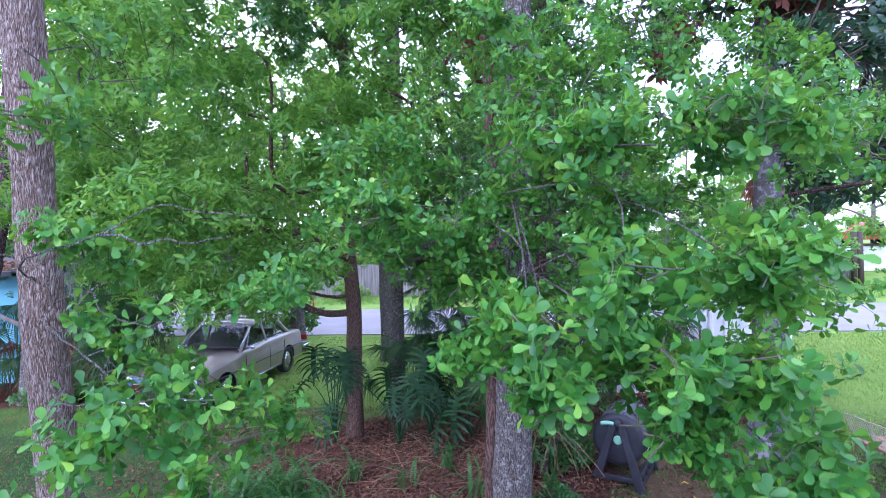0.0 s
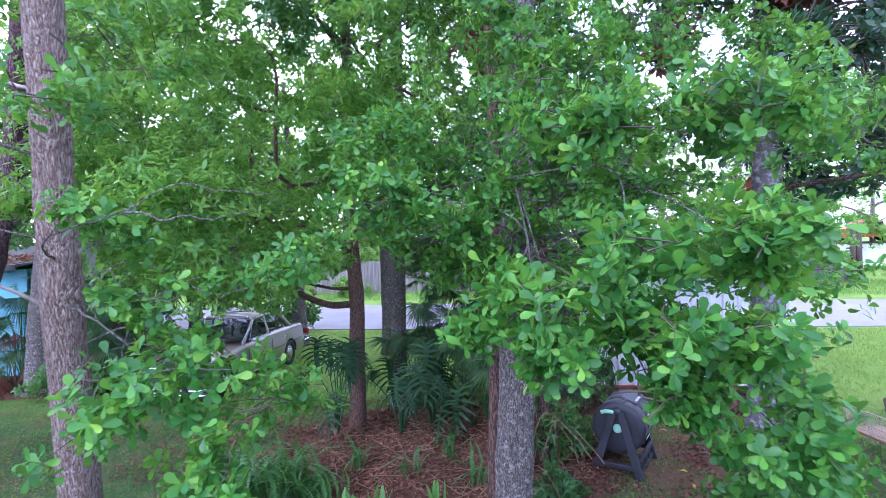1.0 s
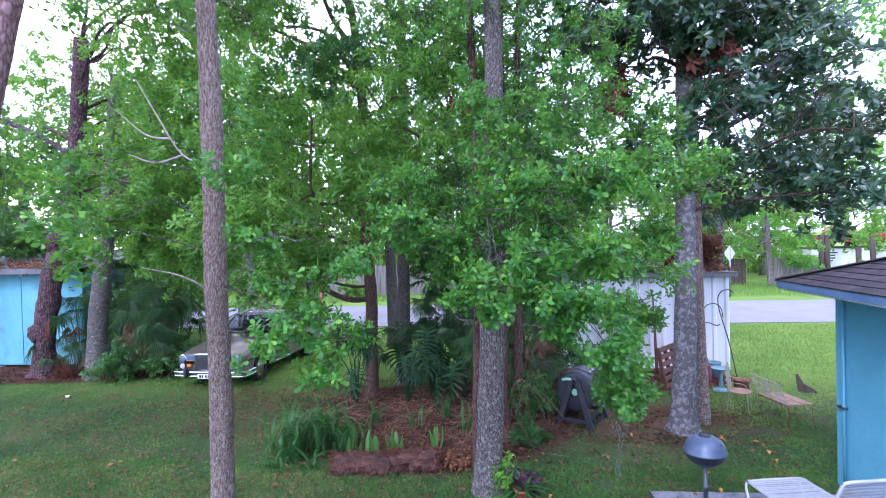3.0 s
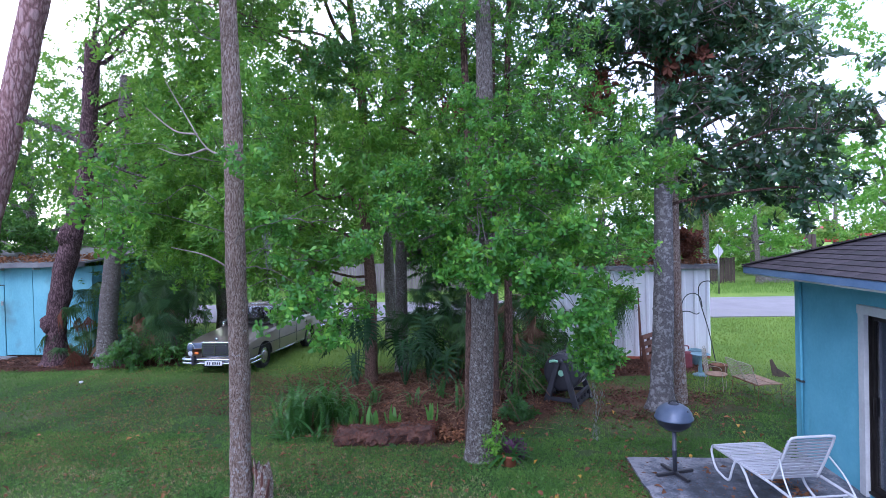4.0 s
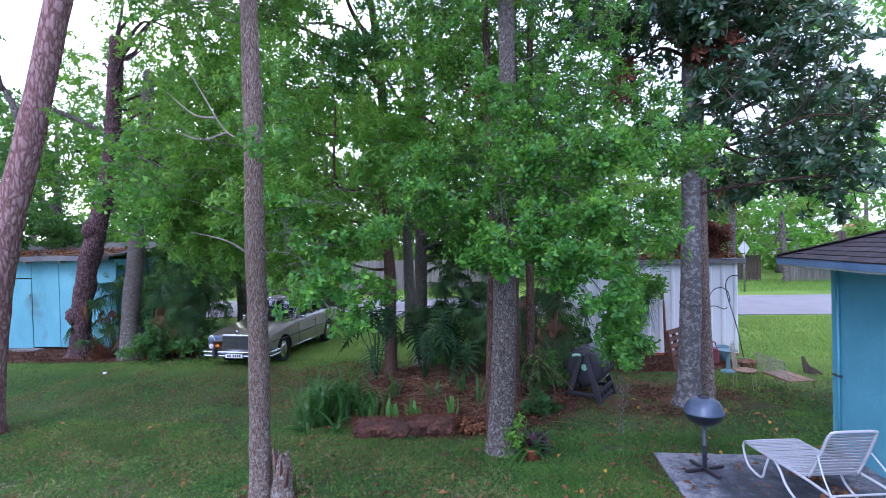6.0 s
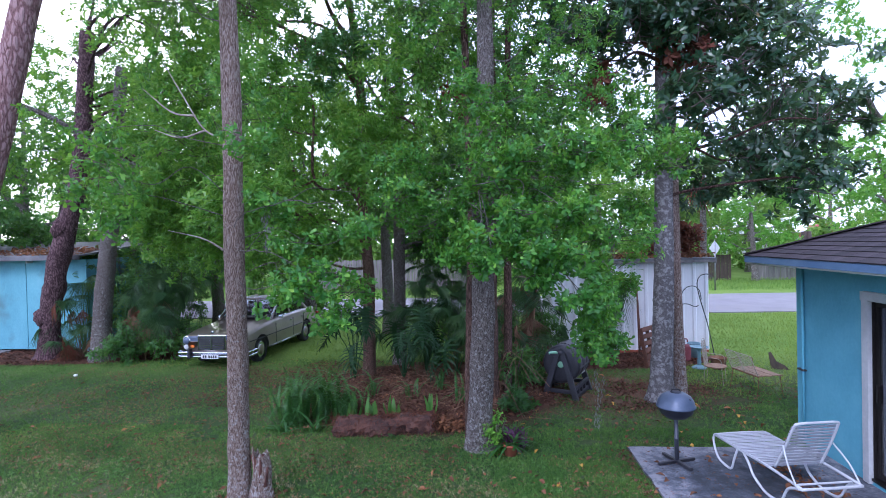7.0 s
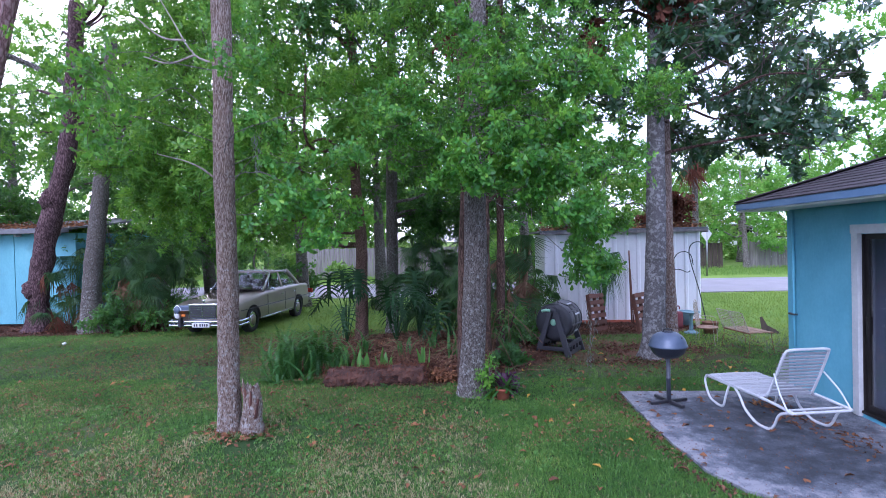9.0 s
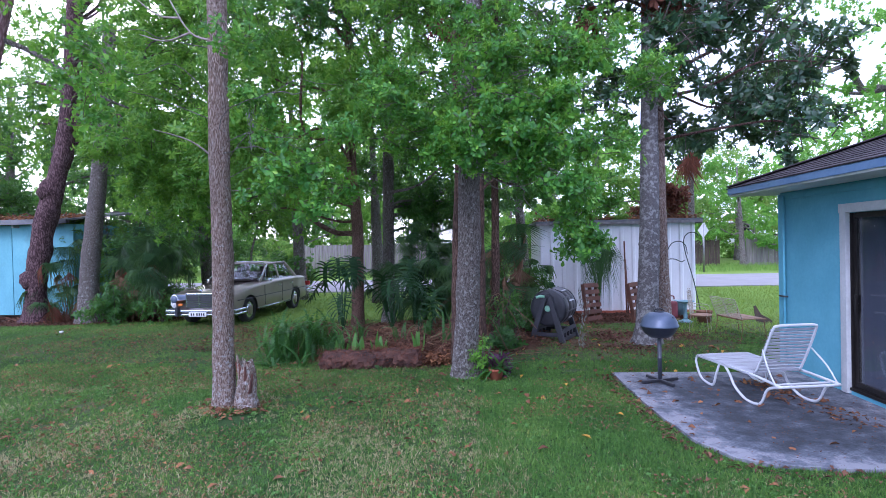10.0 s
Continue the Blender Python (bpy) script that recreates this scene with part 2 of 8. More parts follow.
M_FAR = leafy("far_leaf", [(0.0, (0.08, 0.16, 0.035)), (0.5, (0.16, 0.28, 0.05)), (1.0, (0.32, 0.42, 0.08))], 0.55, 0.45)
M_DARKLEAF = leafy("shade_leaf", [(0.0, (0.025, 0.085, 0.026)), (0.6, (0.055, 0.17, 0.04)), (0.95, (0.13, 0.27, 0.055)), (1.0, (0.26, 0.24, 0.05))], 0.4, 0.42, (0.28, 0.48, 0.07), 0.45)
M_PALM = leafy("palm_leaf", [(0.0, (0.023, 0.06, 0.024)), (0.6, (0.046, 0.108, 0.04)), (0.92, (0.1, 0.175, 0.06)), (1.0, (0.18, 0.155, 0.06))], 0.45, 0.25, (0.16, 0.3, 0.06), 0.35)
M_PHILO = leafy("philodendron_leaf", [(0.0, (0.01, 0.034, 0.014)), (0.6, (0.02, 0.06, 0.022)), (1.0, (0.045, 0.105, 0.034))], 0.45, 0.2, (0.12, 0.25, 0.06), 0.22)
M_CLOVER = leafy("weed_leaf", [(0.0, (0.05, 0.14, 0.03)), (0.6, (0.09, 0.23, 0.045)), (1.0, (0.2, 0.36, 0.08))], 0.45, 0.35, (0.3, 0.45, 0.08))
# yellow-green blades, their colour brightened for the open sky near the road
M_GRASS_LIT = leafy("sky_lit_grass", [(0.0, (0.1, 0.19, 0.03)), (0.5, (0.19, 0.31, 0.05)), (1.0, (0.33, 0.43, 0.09))], 0.5, 0.35, (0.4, 0.5, 0.08))
M_FERN = leafy("fern_leaf", [(0.0, (0.018, 0.062, 0.016)), (0.6, (0.037, 0.122, 0.026)), (1.0, (0.085, 0.21, 0.042))], 0.5, 0.32)
M_LIME = leafy("young_leaf", [(0.0, (0.08, 0.22, 0.03)), (0.6, (0.15, 0.36, 0.04)), (1.0, (0.28, 0.5, 0.06))], 0.45, 0.4)
M_PURPLE = leafy("purple_leaf", [(0.0, (0.03, 0.012, 0.03)), (0.6, (0.08, 0.025, 0.07)), (1.0, (0.16, 0.05, 0.1))], 0.45, 0.25, (0.3, 0.05, 0.2))
M_DEAD = leafy("dead_leaf", [(0.0, (0.07, 0.035, 0.022)), (0.5, (0.19, 0.085, 0.045)), (0.85, (0.33, 0.15, 0.065)), (1.0, (0.5, 0.27, 0.07))], 0.75, 0.1, (0.4, 0.2, 0.08), 0.2)
M_BROWNTUFT = leafy("withered_leaf", [(0.0, (0.06, 0.025, 0.018)), (0.6, (0.15, 0.055, 0.035)), (1.0, (0.28, 0.12, 0.07))], 0.7, 0.2, (0.4, 0.15, 0.08), 0.2)
M_STRAW = leafy("dry_stem", [(0.0, (0.1, 0.055, 0.035)), (0.6, (0.2, 0.12, 0.075)), (1.0, (0.33, 0.22, 0.14))], 0.8, 0.05, (0.4, 0.2, 0.08), 0.2)
M_GRASS = leafy("grass_blade", [(0.0, (0.026, 0.076, 0.021)), (0.4, (0.062, 0.157, 0.033)), (0.7, (0.118, 0.245, 0.046)), (0.88, (0.23, 0.32, 0.075)), (1.0, (0.4, 0.36, 0.13))], 0.5, 0.28, (0.24, 0.42, 0.065), 0.25)
M_THATCH = leafy("dry_grass", [(0.0, (0.2, 0.17, 0.08)), (0.5, (0.36, 0.32, 0.16)), (1.0, (0.5, 0.46, 0.28))], 0.8, 0.15, (0.4, 0.33, 0.2), 0.2)
M_LITTER = leafy("bed_litter", [(0.0, (0.04, 0.02, 0.014)), (0.5, (0.115, 0.054, 0.035)), (0.85, (0.2, 0.095, 0.058)), (1.0, (0.36, 0.18, 0.09))], 0.8, 0.1, (0.3, 0.15, 0.1), 0.2)
M_CRUMB = leafy("leaf_crumb", [(0.0, (0.11, 0.06, 0.035)), (0.5, (0.2, 0.115, 0.06)), (1.0, (0.36, 0.22, 0.11))], 0.85, 0.1, (0.3, 0.2, 0.1), 0.2)
M_MOSS = leafy("hanging_moss", [(0.0, (0.15, 0.16, 0.135)), (1.0, (0.32, 0.33, 0.29))], 0.9, 0.3, (0.3, 0.31, 0.26), 0.1)

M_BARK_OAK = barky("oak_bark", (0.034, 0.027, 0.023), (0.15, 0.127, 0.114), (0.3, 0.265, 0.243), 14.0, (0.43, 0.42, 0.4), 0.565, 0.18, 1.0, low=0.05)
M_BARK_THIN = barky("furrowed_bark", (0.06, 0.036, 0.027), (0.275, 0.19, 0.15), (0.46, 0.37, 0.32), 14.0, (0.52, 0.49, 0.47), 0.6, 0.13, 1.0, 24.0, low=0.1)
M_BARK_GREY = barky("smooth_grey_bark", (0.06, 0.055, 0.055), (0.105, 0.097, 0.097), (0.17, 0.16, 0.16), 16.0, (0.27, 0.265, 0.265), 0.505, 0.8, 0.45, 15.0)
M_BARK_PINE = barky("pine_bark", (0.11, 0.058, 0.055), (0.23, 0.13, 0.125), (0.33, 0.215, 0.21), 4.0, (0.42, 0.3, 0.27), 0.66, 0.35)
M_BARK_KNOB = barky("gnarled_bark", (0.022, 0.012, 0.014), (0.085, 0.047, 0.052), (0.16, 0.1, 0.105), 6.0, (0.2, 0.15, 0.15), 0.68, 0.35)
M_BARK_LAUREL = barky("red_brown_bark", (0.045, 0.025, 0.018), (0.16, 0.095, 0.07), (0.26, 0.17, 0.13), 12.0, (0.3, 0.24, 0.2), 0.66, 0.3)
M_BARK_DARK = barky("dark_bark", (0.03, 0.018, 0.014), (0.09, 0.055, 0.042), (0.16, 0.1, 0.08), 9.0, (0.25, 0.2, 0.17), 0.68)
M_TWIG = surface("twig", [(0.3, (0.045, 0.034, 0.026)), (0.7, (0.13, 0.105, 0.085))], 0.85, scale=8)
M_DEADWOOD = surface("bare_wood", [(0.3, (0.16, 0.13, 0.11)), (0.7, (0.36, 0.31, 0.27))], 0.85, scale=8, stretch=(1, 1, 0.2))


# ---- ground ----
def bed_amount(x, y):
    """1 inside the leaf-covered planting beds, 0 on the lawn."""
    a = 1.0 - ((x + 0.55) / 2.45) ** 2 - ((y - 7.4) / 2.35) ** 2
    b = 1.0 - ((x - 3.0) / 2.6) ** 2 - ((y - 10.0) / 1.0) ** 2
    c = 1.0 - ((x + 11.5) / 5.6) ** 2 - ((y - 12.0) / 2.5) ** 2
    d = 0.06 - ((x - 3.2) / 5.2) ** 2 - ((y - 7.3) / 3.6) ** 2
    return max(a, b, c, d)


def ground_height(x, y):
    z = 0.02 * noise.noise(Vector((x * 0.5, y * 0.5, 3.1))) + 0.008 * noise.noise(Vector((x * 2.1, y * 2.1, 7.7)))
    z *= min(1.0, max(0.0, abs(x - 3.6) - 1.0)) if y < 5 and x > 2 else 1.0
    bank = min(max((y - 24.0) / 7.0, 0.0), 1.0)
    a = 1.0 - ((x + 0.1) / 2.6) ** 2 - ((y - 7.3) / 2.0) ** 2
    z += 0.13 * math.exp(-((x + 2.1) ** 2 + (y - 2.95) ** 2) / 0.9)
    return z + 0.04 * bank * bank * (3 - 2 * bank) + 0.16 * max(0.0, min(a * 1.6, 1.0))


def ground_material():
    m, n, l = nodes_of("lawn_and_litter")
    b = n["Principled BSDF"]
    tc = n.new("ShaderNodeTexCoord")
    big = n.new("ShaderNodeTexNoise")
    big.inputs["Scale"].default_value, big.inputs["Detail"].default_value = 0.55, 6
    l.new(tc.outputs["Object"], big.inputs["Vector"])
    fine = n.new("ShaderNodeTexNoise")
    fine.inputs["Scale"].default_value, fine.inputs["Detail"].default_value = 38, 6
    fine.inputs["Roughness"].default_value = 0.7
    l.new(tc.outputs["Object"], fine.inputs["Vector"])
    sum_ = n.new("ShaderNodeMath")
    sum_.operation = "MULTIPLY_ADD"
    sum_.inputs[1].default_value = 0.55
    l.new(fine.outputs["Fac"], sum_.inputs[0])
    half = n.new("ShaderNodeMath")
    half.operation = "MULTIPLY"
    half.inputs[1].default_value = 0.6
    l.new(big.outputs["Fac"], half.inputs[0])
    l.new(half.outputs[0], sum_.inputs[2])
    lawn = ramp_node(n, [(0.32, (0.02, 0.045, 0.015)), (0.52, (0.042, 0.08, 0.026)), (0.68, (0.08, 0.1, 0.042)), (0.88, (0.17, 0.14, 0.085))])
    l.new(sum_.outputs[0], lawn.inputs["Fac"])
    # brighter copy of the lawn colours, for ground lit by open sky
    sky_lit = ramp_node(n, [(0.32, (0.08, 0.15, 0.028)), (0.52, (0.15, 0.25, 0.045)), (0.75, (0.24, 0.34, 0.07))])
    l.new(sum_.outputs[0], sky_lit.inputs["Fac"])
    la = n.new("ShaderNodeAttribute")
    la.attribute_name = "sky_lit"
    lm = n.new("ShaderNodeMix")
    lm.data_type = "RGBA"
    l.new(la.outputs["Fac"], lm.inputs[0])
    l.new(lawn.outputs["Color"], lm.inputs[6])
    l.new(sky_lit.outputs["Color"], lm.inputs[7])
    soil = ramp_node(n, [(0.35, (0.03, 0.018, 0.013)), (0.55, (0.1, 0.05, 0.034)), (0.75, (0.2, 0.105, 0.07))])
    l.new(sum_.outputs[0], soil.inputs["Fac"])
    at = n.new("ShaderNodeAttribute")
    at.attribute_name = "bed"
    edge = n.new("ShaderNodeMath")
    edge.operation = "MULTIPLY_ADD"
    edge.inputs[1].default_value, edge.inputs[2].default_value = 0.9, -0.45
    l.new(fine.outputs["Fac"], edge.inputs[0])
    tot = n.new("ShaderNodeMath")
    l.new(at.outputs["Fac"], tot.inputs[0])
    l.new(edge.outputs[0], tot.inputs[1])
    er = ramp_node(n, [(0.35, (0, 0, 0)), (0.6, (1, 1, 1))])
    l.new(tot.outputs[0], er.inputs["Fac"])
    mx = n.new("ShaderNodeMix")
    mx.data_type = "RGBA"
    l.new(er.outputs["Color"], mx.inputs[0])
    l.new(lm.outputs[2], mx.inputs[6])
    l.new(soil.outputs["Color"], mx.inputs[7])
    l.new(mx.outputs[2], b.inputs["Base Color"])
    b.inputs["Roughness"].default_value = 0.95
    b.inputs["Specular IOR Level"].default_value = 0.1
    bp = n.new("ShaderNodeBump")
    bp.inputs["Strength"].default_value, bp.inputs["Distance"].default_value = 0.8, 0.03
    l.new(fine.outputs["Fac"], bp.inputs["Height"])
    l.new(bp.outputs[0], b.inputs["Normal"])
    return m


def axis_steps(lo, a, b, hi, fine, coarse):
    out, v = [], lo
    while v < hi:
        out.append(v)
        v += fine if a <= v < b else coarse if a - 40 < v < b + 40 else coarse * 12
    return out + [hi]


gx, gy = axis_steps(-600, -16, 14, 600, 0.25, 4.0), axis_steps(-120, -4, 34, 900, 0.25, 4.0)
gv = [(x, y, ground_height(x, y)) for y in gy for x in gx]
gf = [(j * len(gx) + i, j * len(gx) + i + 1, (j + 1) * len(gx) + i + 1, (j + 1) * len(gx) + i) for j in range(len(gy) - 1) for i in range(len(gx) - 1)]
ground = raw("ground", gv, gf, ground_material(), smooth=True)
tagged(ground, "green lawn with bare soil and beds of brown leaf litter", "lawn", kind="structure")
at = ground.data.attributes.new("bed", "FLOAT", "POINT")
at.data.foreach_set("value", [max(0.0, min(1.0, 0.5 + 1.2 * bed_amount(x, y))) if -18 < x < 14 and y < 20 else 0.0 for x, y, z in gv])

# open sky's light is put into the ground colour, growing towards the road
at = ground.data.attributes.new("sky_lit", "FLOAT", "POINT")
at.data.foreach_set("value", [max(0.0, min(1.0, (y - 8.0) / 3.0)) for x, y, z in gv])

M_ROAD = surface("pale_asphalt", [(0.3, (0.2, 0.185, 0.195)), (0.6, (0.26, 0.245, 0.255)), (0.8, (0.31, 0.29, 0.295))], 0.85, scale=0.8, fine=90, bump=0.3, patch=((0.24, 0.22, 0.22), 0.4, 0.58, 0.1))
rb = bmesh.new()
for i in range(60):
    x0, x1 = -150 + i * 5, -145 + i * 5
    for a, b_ in ((17.35, 20.4), (20.4, 23.5)):
        box(rb, (x0 + x1) / 2, (a + b_) / 2, 0.0, x1 - x0, b_ - a, 0.07)
bmesh.ops.remove_doubles(rb, verts=rb.verts, dist=0.001)
tagged(part("road", rb, M_ROAD), "pale grey worn asphalt road beyond the lawn", "road", kind="structure")

def concrete_material():
    """Old concrete: a worn pale rim, a mildewed grey strip along the middle, grit and dark spots."""
    m, n, l = nodes_of("patio_concrete")
    b = n["Principled BSDF"]
    tc = n.new("ShaderNodeTexCoord")
    big = n.new("ShaderNodeTexNoise")
    big.inputs["Scale"].default_value, big.inputs["Detail"].default_value = 4.5, 10
    big.inputs["Roughness"].default_value = 0.72
    l.new(tc.outputs["Object"], big.inputs["Vector"])
    grit = n.new("ShaderNodeTexNoise")
    grit.inputs["Scale"].default_value, grit.inputs["Detail"].default_value = 38, 8
    grit.inputs["Roughness"].default_value = 0.75
    l.new(tc.outputs["Object"], grit.inputs["Vector"])
    at = n.new("ShaderNodeAttribute")
    at.attribute_name = "mildew"
    a = n.new("ShaderNodeMath")
    a.operation = "MULTIPLY_ADD"
    a.inputs[1].default_value, a.inputs[2].default_value = 2.8, -1.85
    l.new(big.outputs["Fac"], a.inputs[0])
    s = n.new("ShaderNodeMath")
    l.new(at.outputs["Fac"], s.inputs[0])
    l.new(a.outputs[0], s.inputs[1])
    c = n.new("ShaderNodeMath")
    c.operation = "MULTIPLY_ADD"
    c.inputs[1].default_value = 1.0
    l.new(grit.outputs["Fac"], c.inputs[0])
    l.new(s.outputs[0], c.inputs[2])
    r = ramp_node(n, [(0.0, (0.25, 0.25, 0.275)), (0.3, (0.125, 0.135, 0.165)), (0.6, (0.064, 0.074, 0.094)), (1.0, (0.03, 0.035, 0.045))])
    l.new(c.outputs[0], r.inputs["Fac"])
    spot = n.new("ShaderNodeTexNoise")
    spot.inputs["Scale"].default_value, spot.inputs["Detail"].default_value = 14, 4
    l.new(tc.outputs["Object"], spot.inputs["Vector"])
    sr = ramp_node(n, [(0.63, (0, 0, 0)), (0.72, (1, 1, 1))])
    l.new(spot.outputs["Fac"], sr.inputs["Fac"])
    mx = n.new("ShaderNodeMix")
    mx.data_type = "RGBA"
    l.new(sr.outputs["Color"], mx.inputs[0])
    l.new(r.outputs["Color"], mx.inputs[6])
    mx.inputs[7].default_value = (0.045, 0.036, 0.034, 1)
    l.new(mx.outputs[2], b.inputs["Base Color"])
    b.inputs["Roughness"].default_value = 0.9
    bp = n.new("ShaderNodeBump")
    bp.inputs["Strength"].default_value, bp.inputs["Distance"].default_value = 0.4, 0.006
    l.new(grit.outputs["Fac"], bp.inputs["Height"])
    l.new(bp.outputs[0], b.inputs["Normal"])
    return m


M_CONCRETE = concrete_material()


# ---- house ----
M_TEAL = surface("turquoise_stucco", [(0.3, (0.105, 0.34, 0.45)), (0.55, (0.13, 0.39, 0.505)), (0.8, (0.16, 0.44, 0.55))], 0.75, scale=2.6, fine=22, bump=0.8, dist=0.016)
M_TRIM = surface("white_trim", [(0.3, (0.41, 0.43, 0.445)), (0.7, (0.52, 0.54, 0.55))], 0.5, scale=5, fine=40, bump=0.1)
M_SOFFIT = surface("pale_soffit", [(0.3, (0.55, 0.58, 0.55)), (0.7, (0.68, 0.7, 0.66))], 0.6, scale=3, fine=30, bump=0.1)
M_FASCIA = surface("blue_fascia", [(0.3, (0.1, 0.18, 0.32)), (0.7, (0.16, 0.25, 0.4))], 0.5, scale=3, fine=30, bump=0.1)
M_SHINGLE = surface("dark_shingle", [(0.3, (0.02, 0.016, 0.02)), (0.55, (0.04, 0.031, 0.037)), (0.8, (0.075, 0.06, 0.066))], 0.9, scale=3.0, fine=160, bump=0.5, dist=0.004, piece=0.28)
HX, HY = 4.76, 5.0      # the corner of the house nearest the road
EX, EY, EZ = 4.28, 5.43, 2.40  # the corner of its eaves
house = thing("house", "turquoise stucco house with a dark shingle hip roof", "house")
bm = bmesh.new()
DY0, DY1, DZ0, DZ1 = 1.78, 3.6, 0.1, 2.06   # the sliding door's opening
for y0, y1, z0, z1 in ((-9.0, DY0, 0.0, 2.5), (DY1, HY, 0.0, 2.5), (DY0, DY1, 0.0, DZ0), (DY0, DY1, DZ1, 2.5)):
    box(bm, HX + 0.1, (y0 + y1) / 2, (z0 + z1) / 2, 0.2, y1 - y0, z1 - z0)
bmesh.ops.remove_doubles(bm, verts=bm.verts, dist=0.0005)
part("wall", bm, M_TEAL, house)
boxed("wall", (HX + 5.1, HY - 0.1, 1.25), (9.8, 0.2, 2.5), M_TEAL, house)
boxed("wall", (HX + 9.9, -2.1, 1.25), (0.2, 13.8, 2.5), M_TEAL, house)
boxed("wall", (HX + 5.0, -9.1, 1.25), (10.0, 0.2, 2.5), M_TEAL, house)
boxed("corner_board", (HX - 0.012, HY - 0.06, 1.19), (0.03, 0.13, 2.38), M_TEAL, house, 0.004)
rod("downpipe", [(HX - 0.035, HY - 0.15, 0.1), (HX - 0.035, HY - 0.15, 2.35)], 0.018, M_TEAL, house)
boxed("pipe_strap", (HX - 0.04, HY - 0.13, 1.0), (0.05, 0.14, 0.022), surface("dark_strap", [(0, (0.02, 0.02, 0.02)), (1, (0.05, 0.05, 0.05))]), house, 0.003)
boxed("soffit", (EX + 5.4, (EY - 9.6) / 2, 2.415), (10.8, EY + 9.6, 0.03), M_SOFFIT, house)
boxed("fascia", (EX - 0.01, (EY - 9.6) / 2, 2.465), (0.025, EY + 9.6, 0.085), M_FASCIA, house, 0.003)
boxed("fascia", (EX + 5.4, EY + 0.012, 2.465), (10.82, 0.025, 0.085), M_FASCIA, house, 0.003)
boxed("frieze", (HX - 0.012, -2.0, 2.335), (0.024, 13.8, 0.07), M_TEAL, house)

# the roof: two slopes meeting on the hip, with overlapping shingle strips
SLOPE = 0.36
roof_base = bmesh.new()
W, L = 5.4, EY + 9.6
pts = [roof_base.verts.new(p) for p in ((EX, EY, 2.51), (EX + 2 * W, EY, 2.51), (EX + 2 * W, EY - L, 2.51), (EX, EY - L, 2.51), (EX + W, EY - W, 2.51 + W * SLOPE), (EX + W, EY - L + W, 2.51 + W * SLOPE))]
for q in ((0, 3, 5, 4), (0, 4, 1), (1, 4, 5, 2), (2, 5, 3), (0, 1, 2, 3)):
    roof_base.faces.new([pts[k] for k in q])
roof = part("roof", roof_base, M_SHINGLE, house)


# ---- leaves ----
def leaf_shape(length, width, widest=0.72, fold=0.12, droop=0.1, tip=0.0):
    """One leaf lying along +x, folded along its midrib."""
    a, b = widest * 0.55, widest
    z = lambda t: -droop * length * t * t
    v = [(0, 0, 0), (a * length, -0.36 * width, z(a) + fold * width * 0.6), (a * length, 0, z(a)), (a * length, 0.36 * width, z(a) + fold * width * 0.6),
         (b * length, -0.5 * width, z(b) + fold * width), (b * length, 0, z(b)), (b * length, 0.5 * width, z(b) + fold * width),
         (length * (0.97 - tip), -0.24 * width * (1 - tip * 3), z(1) + fold * width * 0.5), (length, 0, z(1)), (length * (0.97 - tip), 0.24 * width * (1 - tip * 3), z(1) + fold * width * 0.5)]
    f = [(0, 1, 2), (0, 2, 3), (1, 4, 5, 2), (2, 5, 6, 3), (4, 7, 8, 5), (5, 8, 9, 6)]
    return np.array(v, float), f


def small_leaf(length, width):
    v = [(0, 0, 0), (length * 0.5, -width / 2, width * 0.1), (length, 0, -length * 0.1), (length * 0.5, width / 2, width * 0.1)]
    return np.array(v, float), [(0, 1, 2), (0, 2, 3)]


def leaf_blade(length, width):
    """A pointed oval leaf, folded a little along its midrib."""
    z = lambda t: -0.12 * length * t * t
    v = [(0, 0, 0), (0.3 * length, -0.44 * width, z(0.3) + 0.1 * width), (0.3 * length, 0.44 * width, z(0.3) + 0.1 * width), (0.68 * length, -0.4 * width, z(0.68) + 0.1 * width),
         (0.68 * length, 0.4 * width, z(0.68) + 0.1 * width), (length, 0, z(1))]
    return np.array(v, float), [(0, 1, 3, 5), (0, 5, 4, 2)]


def rosettes(kinds, leaves, shape, spread, rng, stem=0.0):
    """Several clusters of leaves round the end of a twig that points along +z."""
    out_v, out_f = [], []
    for k in range(kinds):
        vs, fs, off = [], [], 0
        n = leaves + int(rng.integers(-2, 3))
        for i in range(n):
            v, f = shape
            s = rng.uniform(0.7, 1.15)
            tilt = radians(rng.uniform(*spread))
            spin = 2.4 * i + rng.uniform(-0.4, 0.4)
            roll = rng.uniform(-0.5, 0.5)
            m = Euler((roll, 0, 0)).to_matrix()
            m = Euler((0, -tilt, 0)).to_matrix() @ m
            m = Euler((0, 0, spin)).to_matrix() @ m
            w = (np.array(m) @ (v * s).T).T
            w[:, 2] += stem * (i / n - 1.0)
            vs.append(w)
            fs += [tuple(q + off for q in face) for face in f]
            off += len(v)
        out_v.append(np.concatenate(vs))
        out_f.append(fs)
    return out_v, out_f


def oak_leaf(length, width):
    """A spoon-shaped leaf, narrow at its foot and broadest just before its blunt end."""
    z = lambda t: -0.12 * length * t * t
    v = [(0, 0, 0), (0.7 * length, -0.5 * width, z(0.7) + 0.12 * width), (0.62 * length, 0, z(0.62)), (0.7 * length, 0.5 * width, z(0.7) + 0.12 * width),
         (0.95 * length, -0.33 * width, z(0.93) + 0.04 * width), (0.95 * length, 0.33 * width, z(0.93) + 0.04 * width), (length, 0, z(1))]
    return np.array(v, float), [(0, 1, 2), (0, 2, 3), (1, 4, 6, 2), (2, 6, 5, 3)]


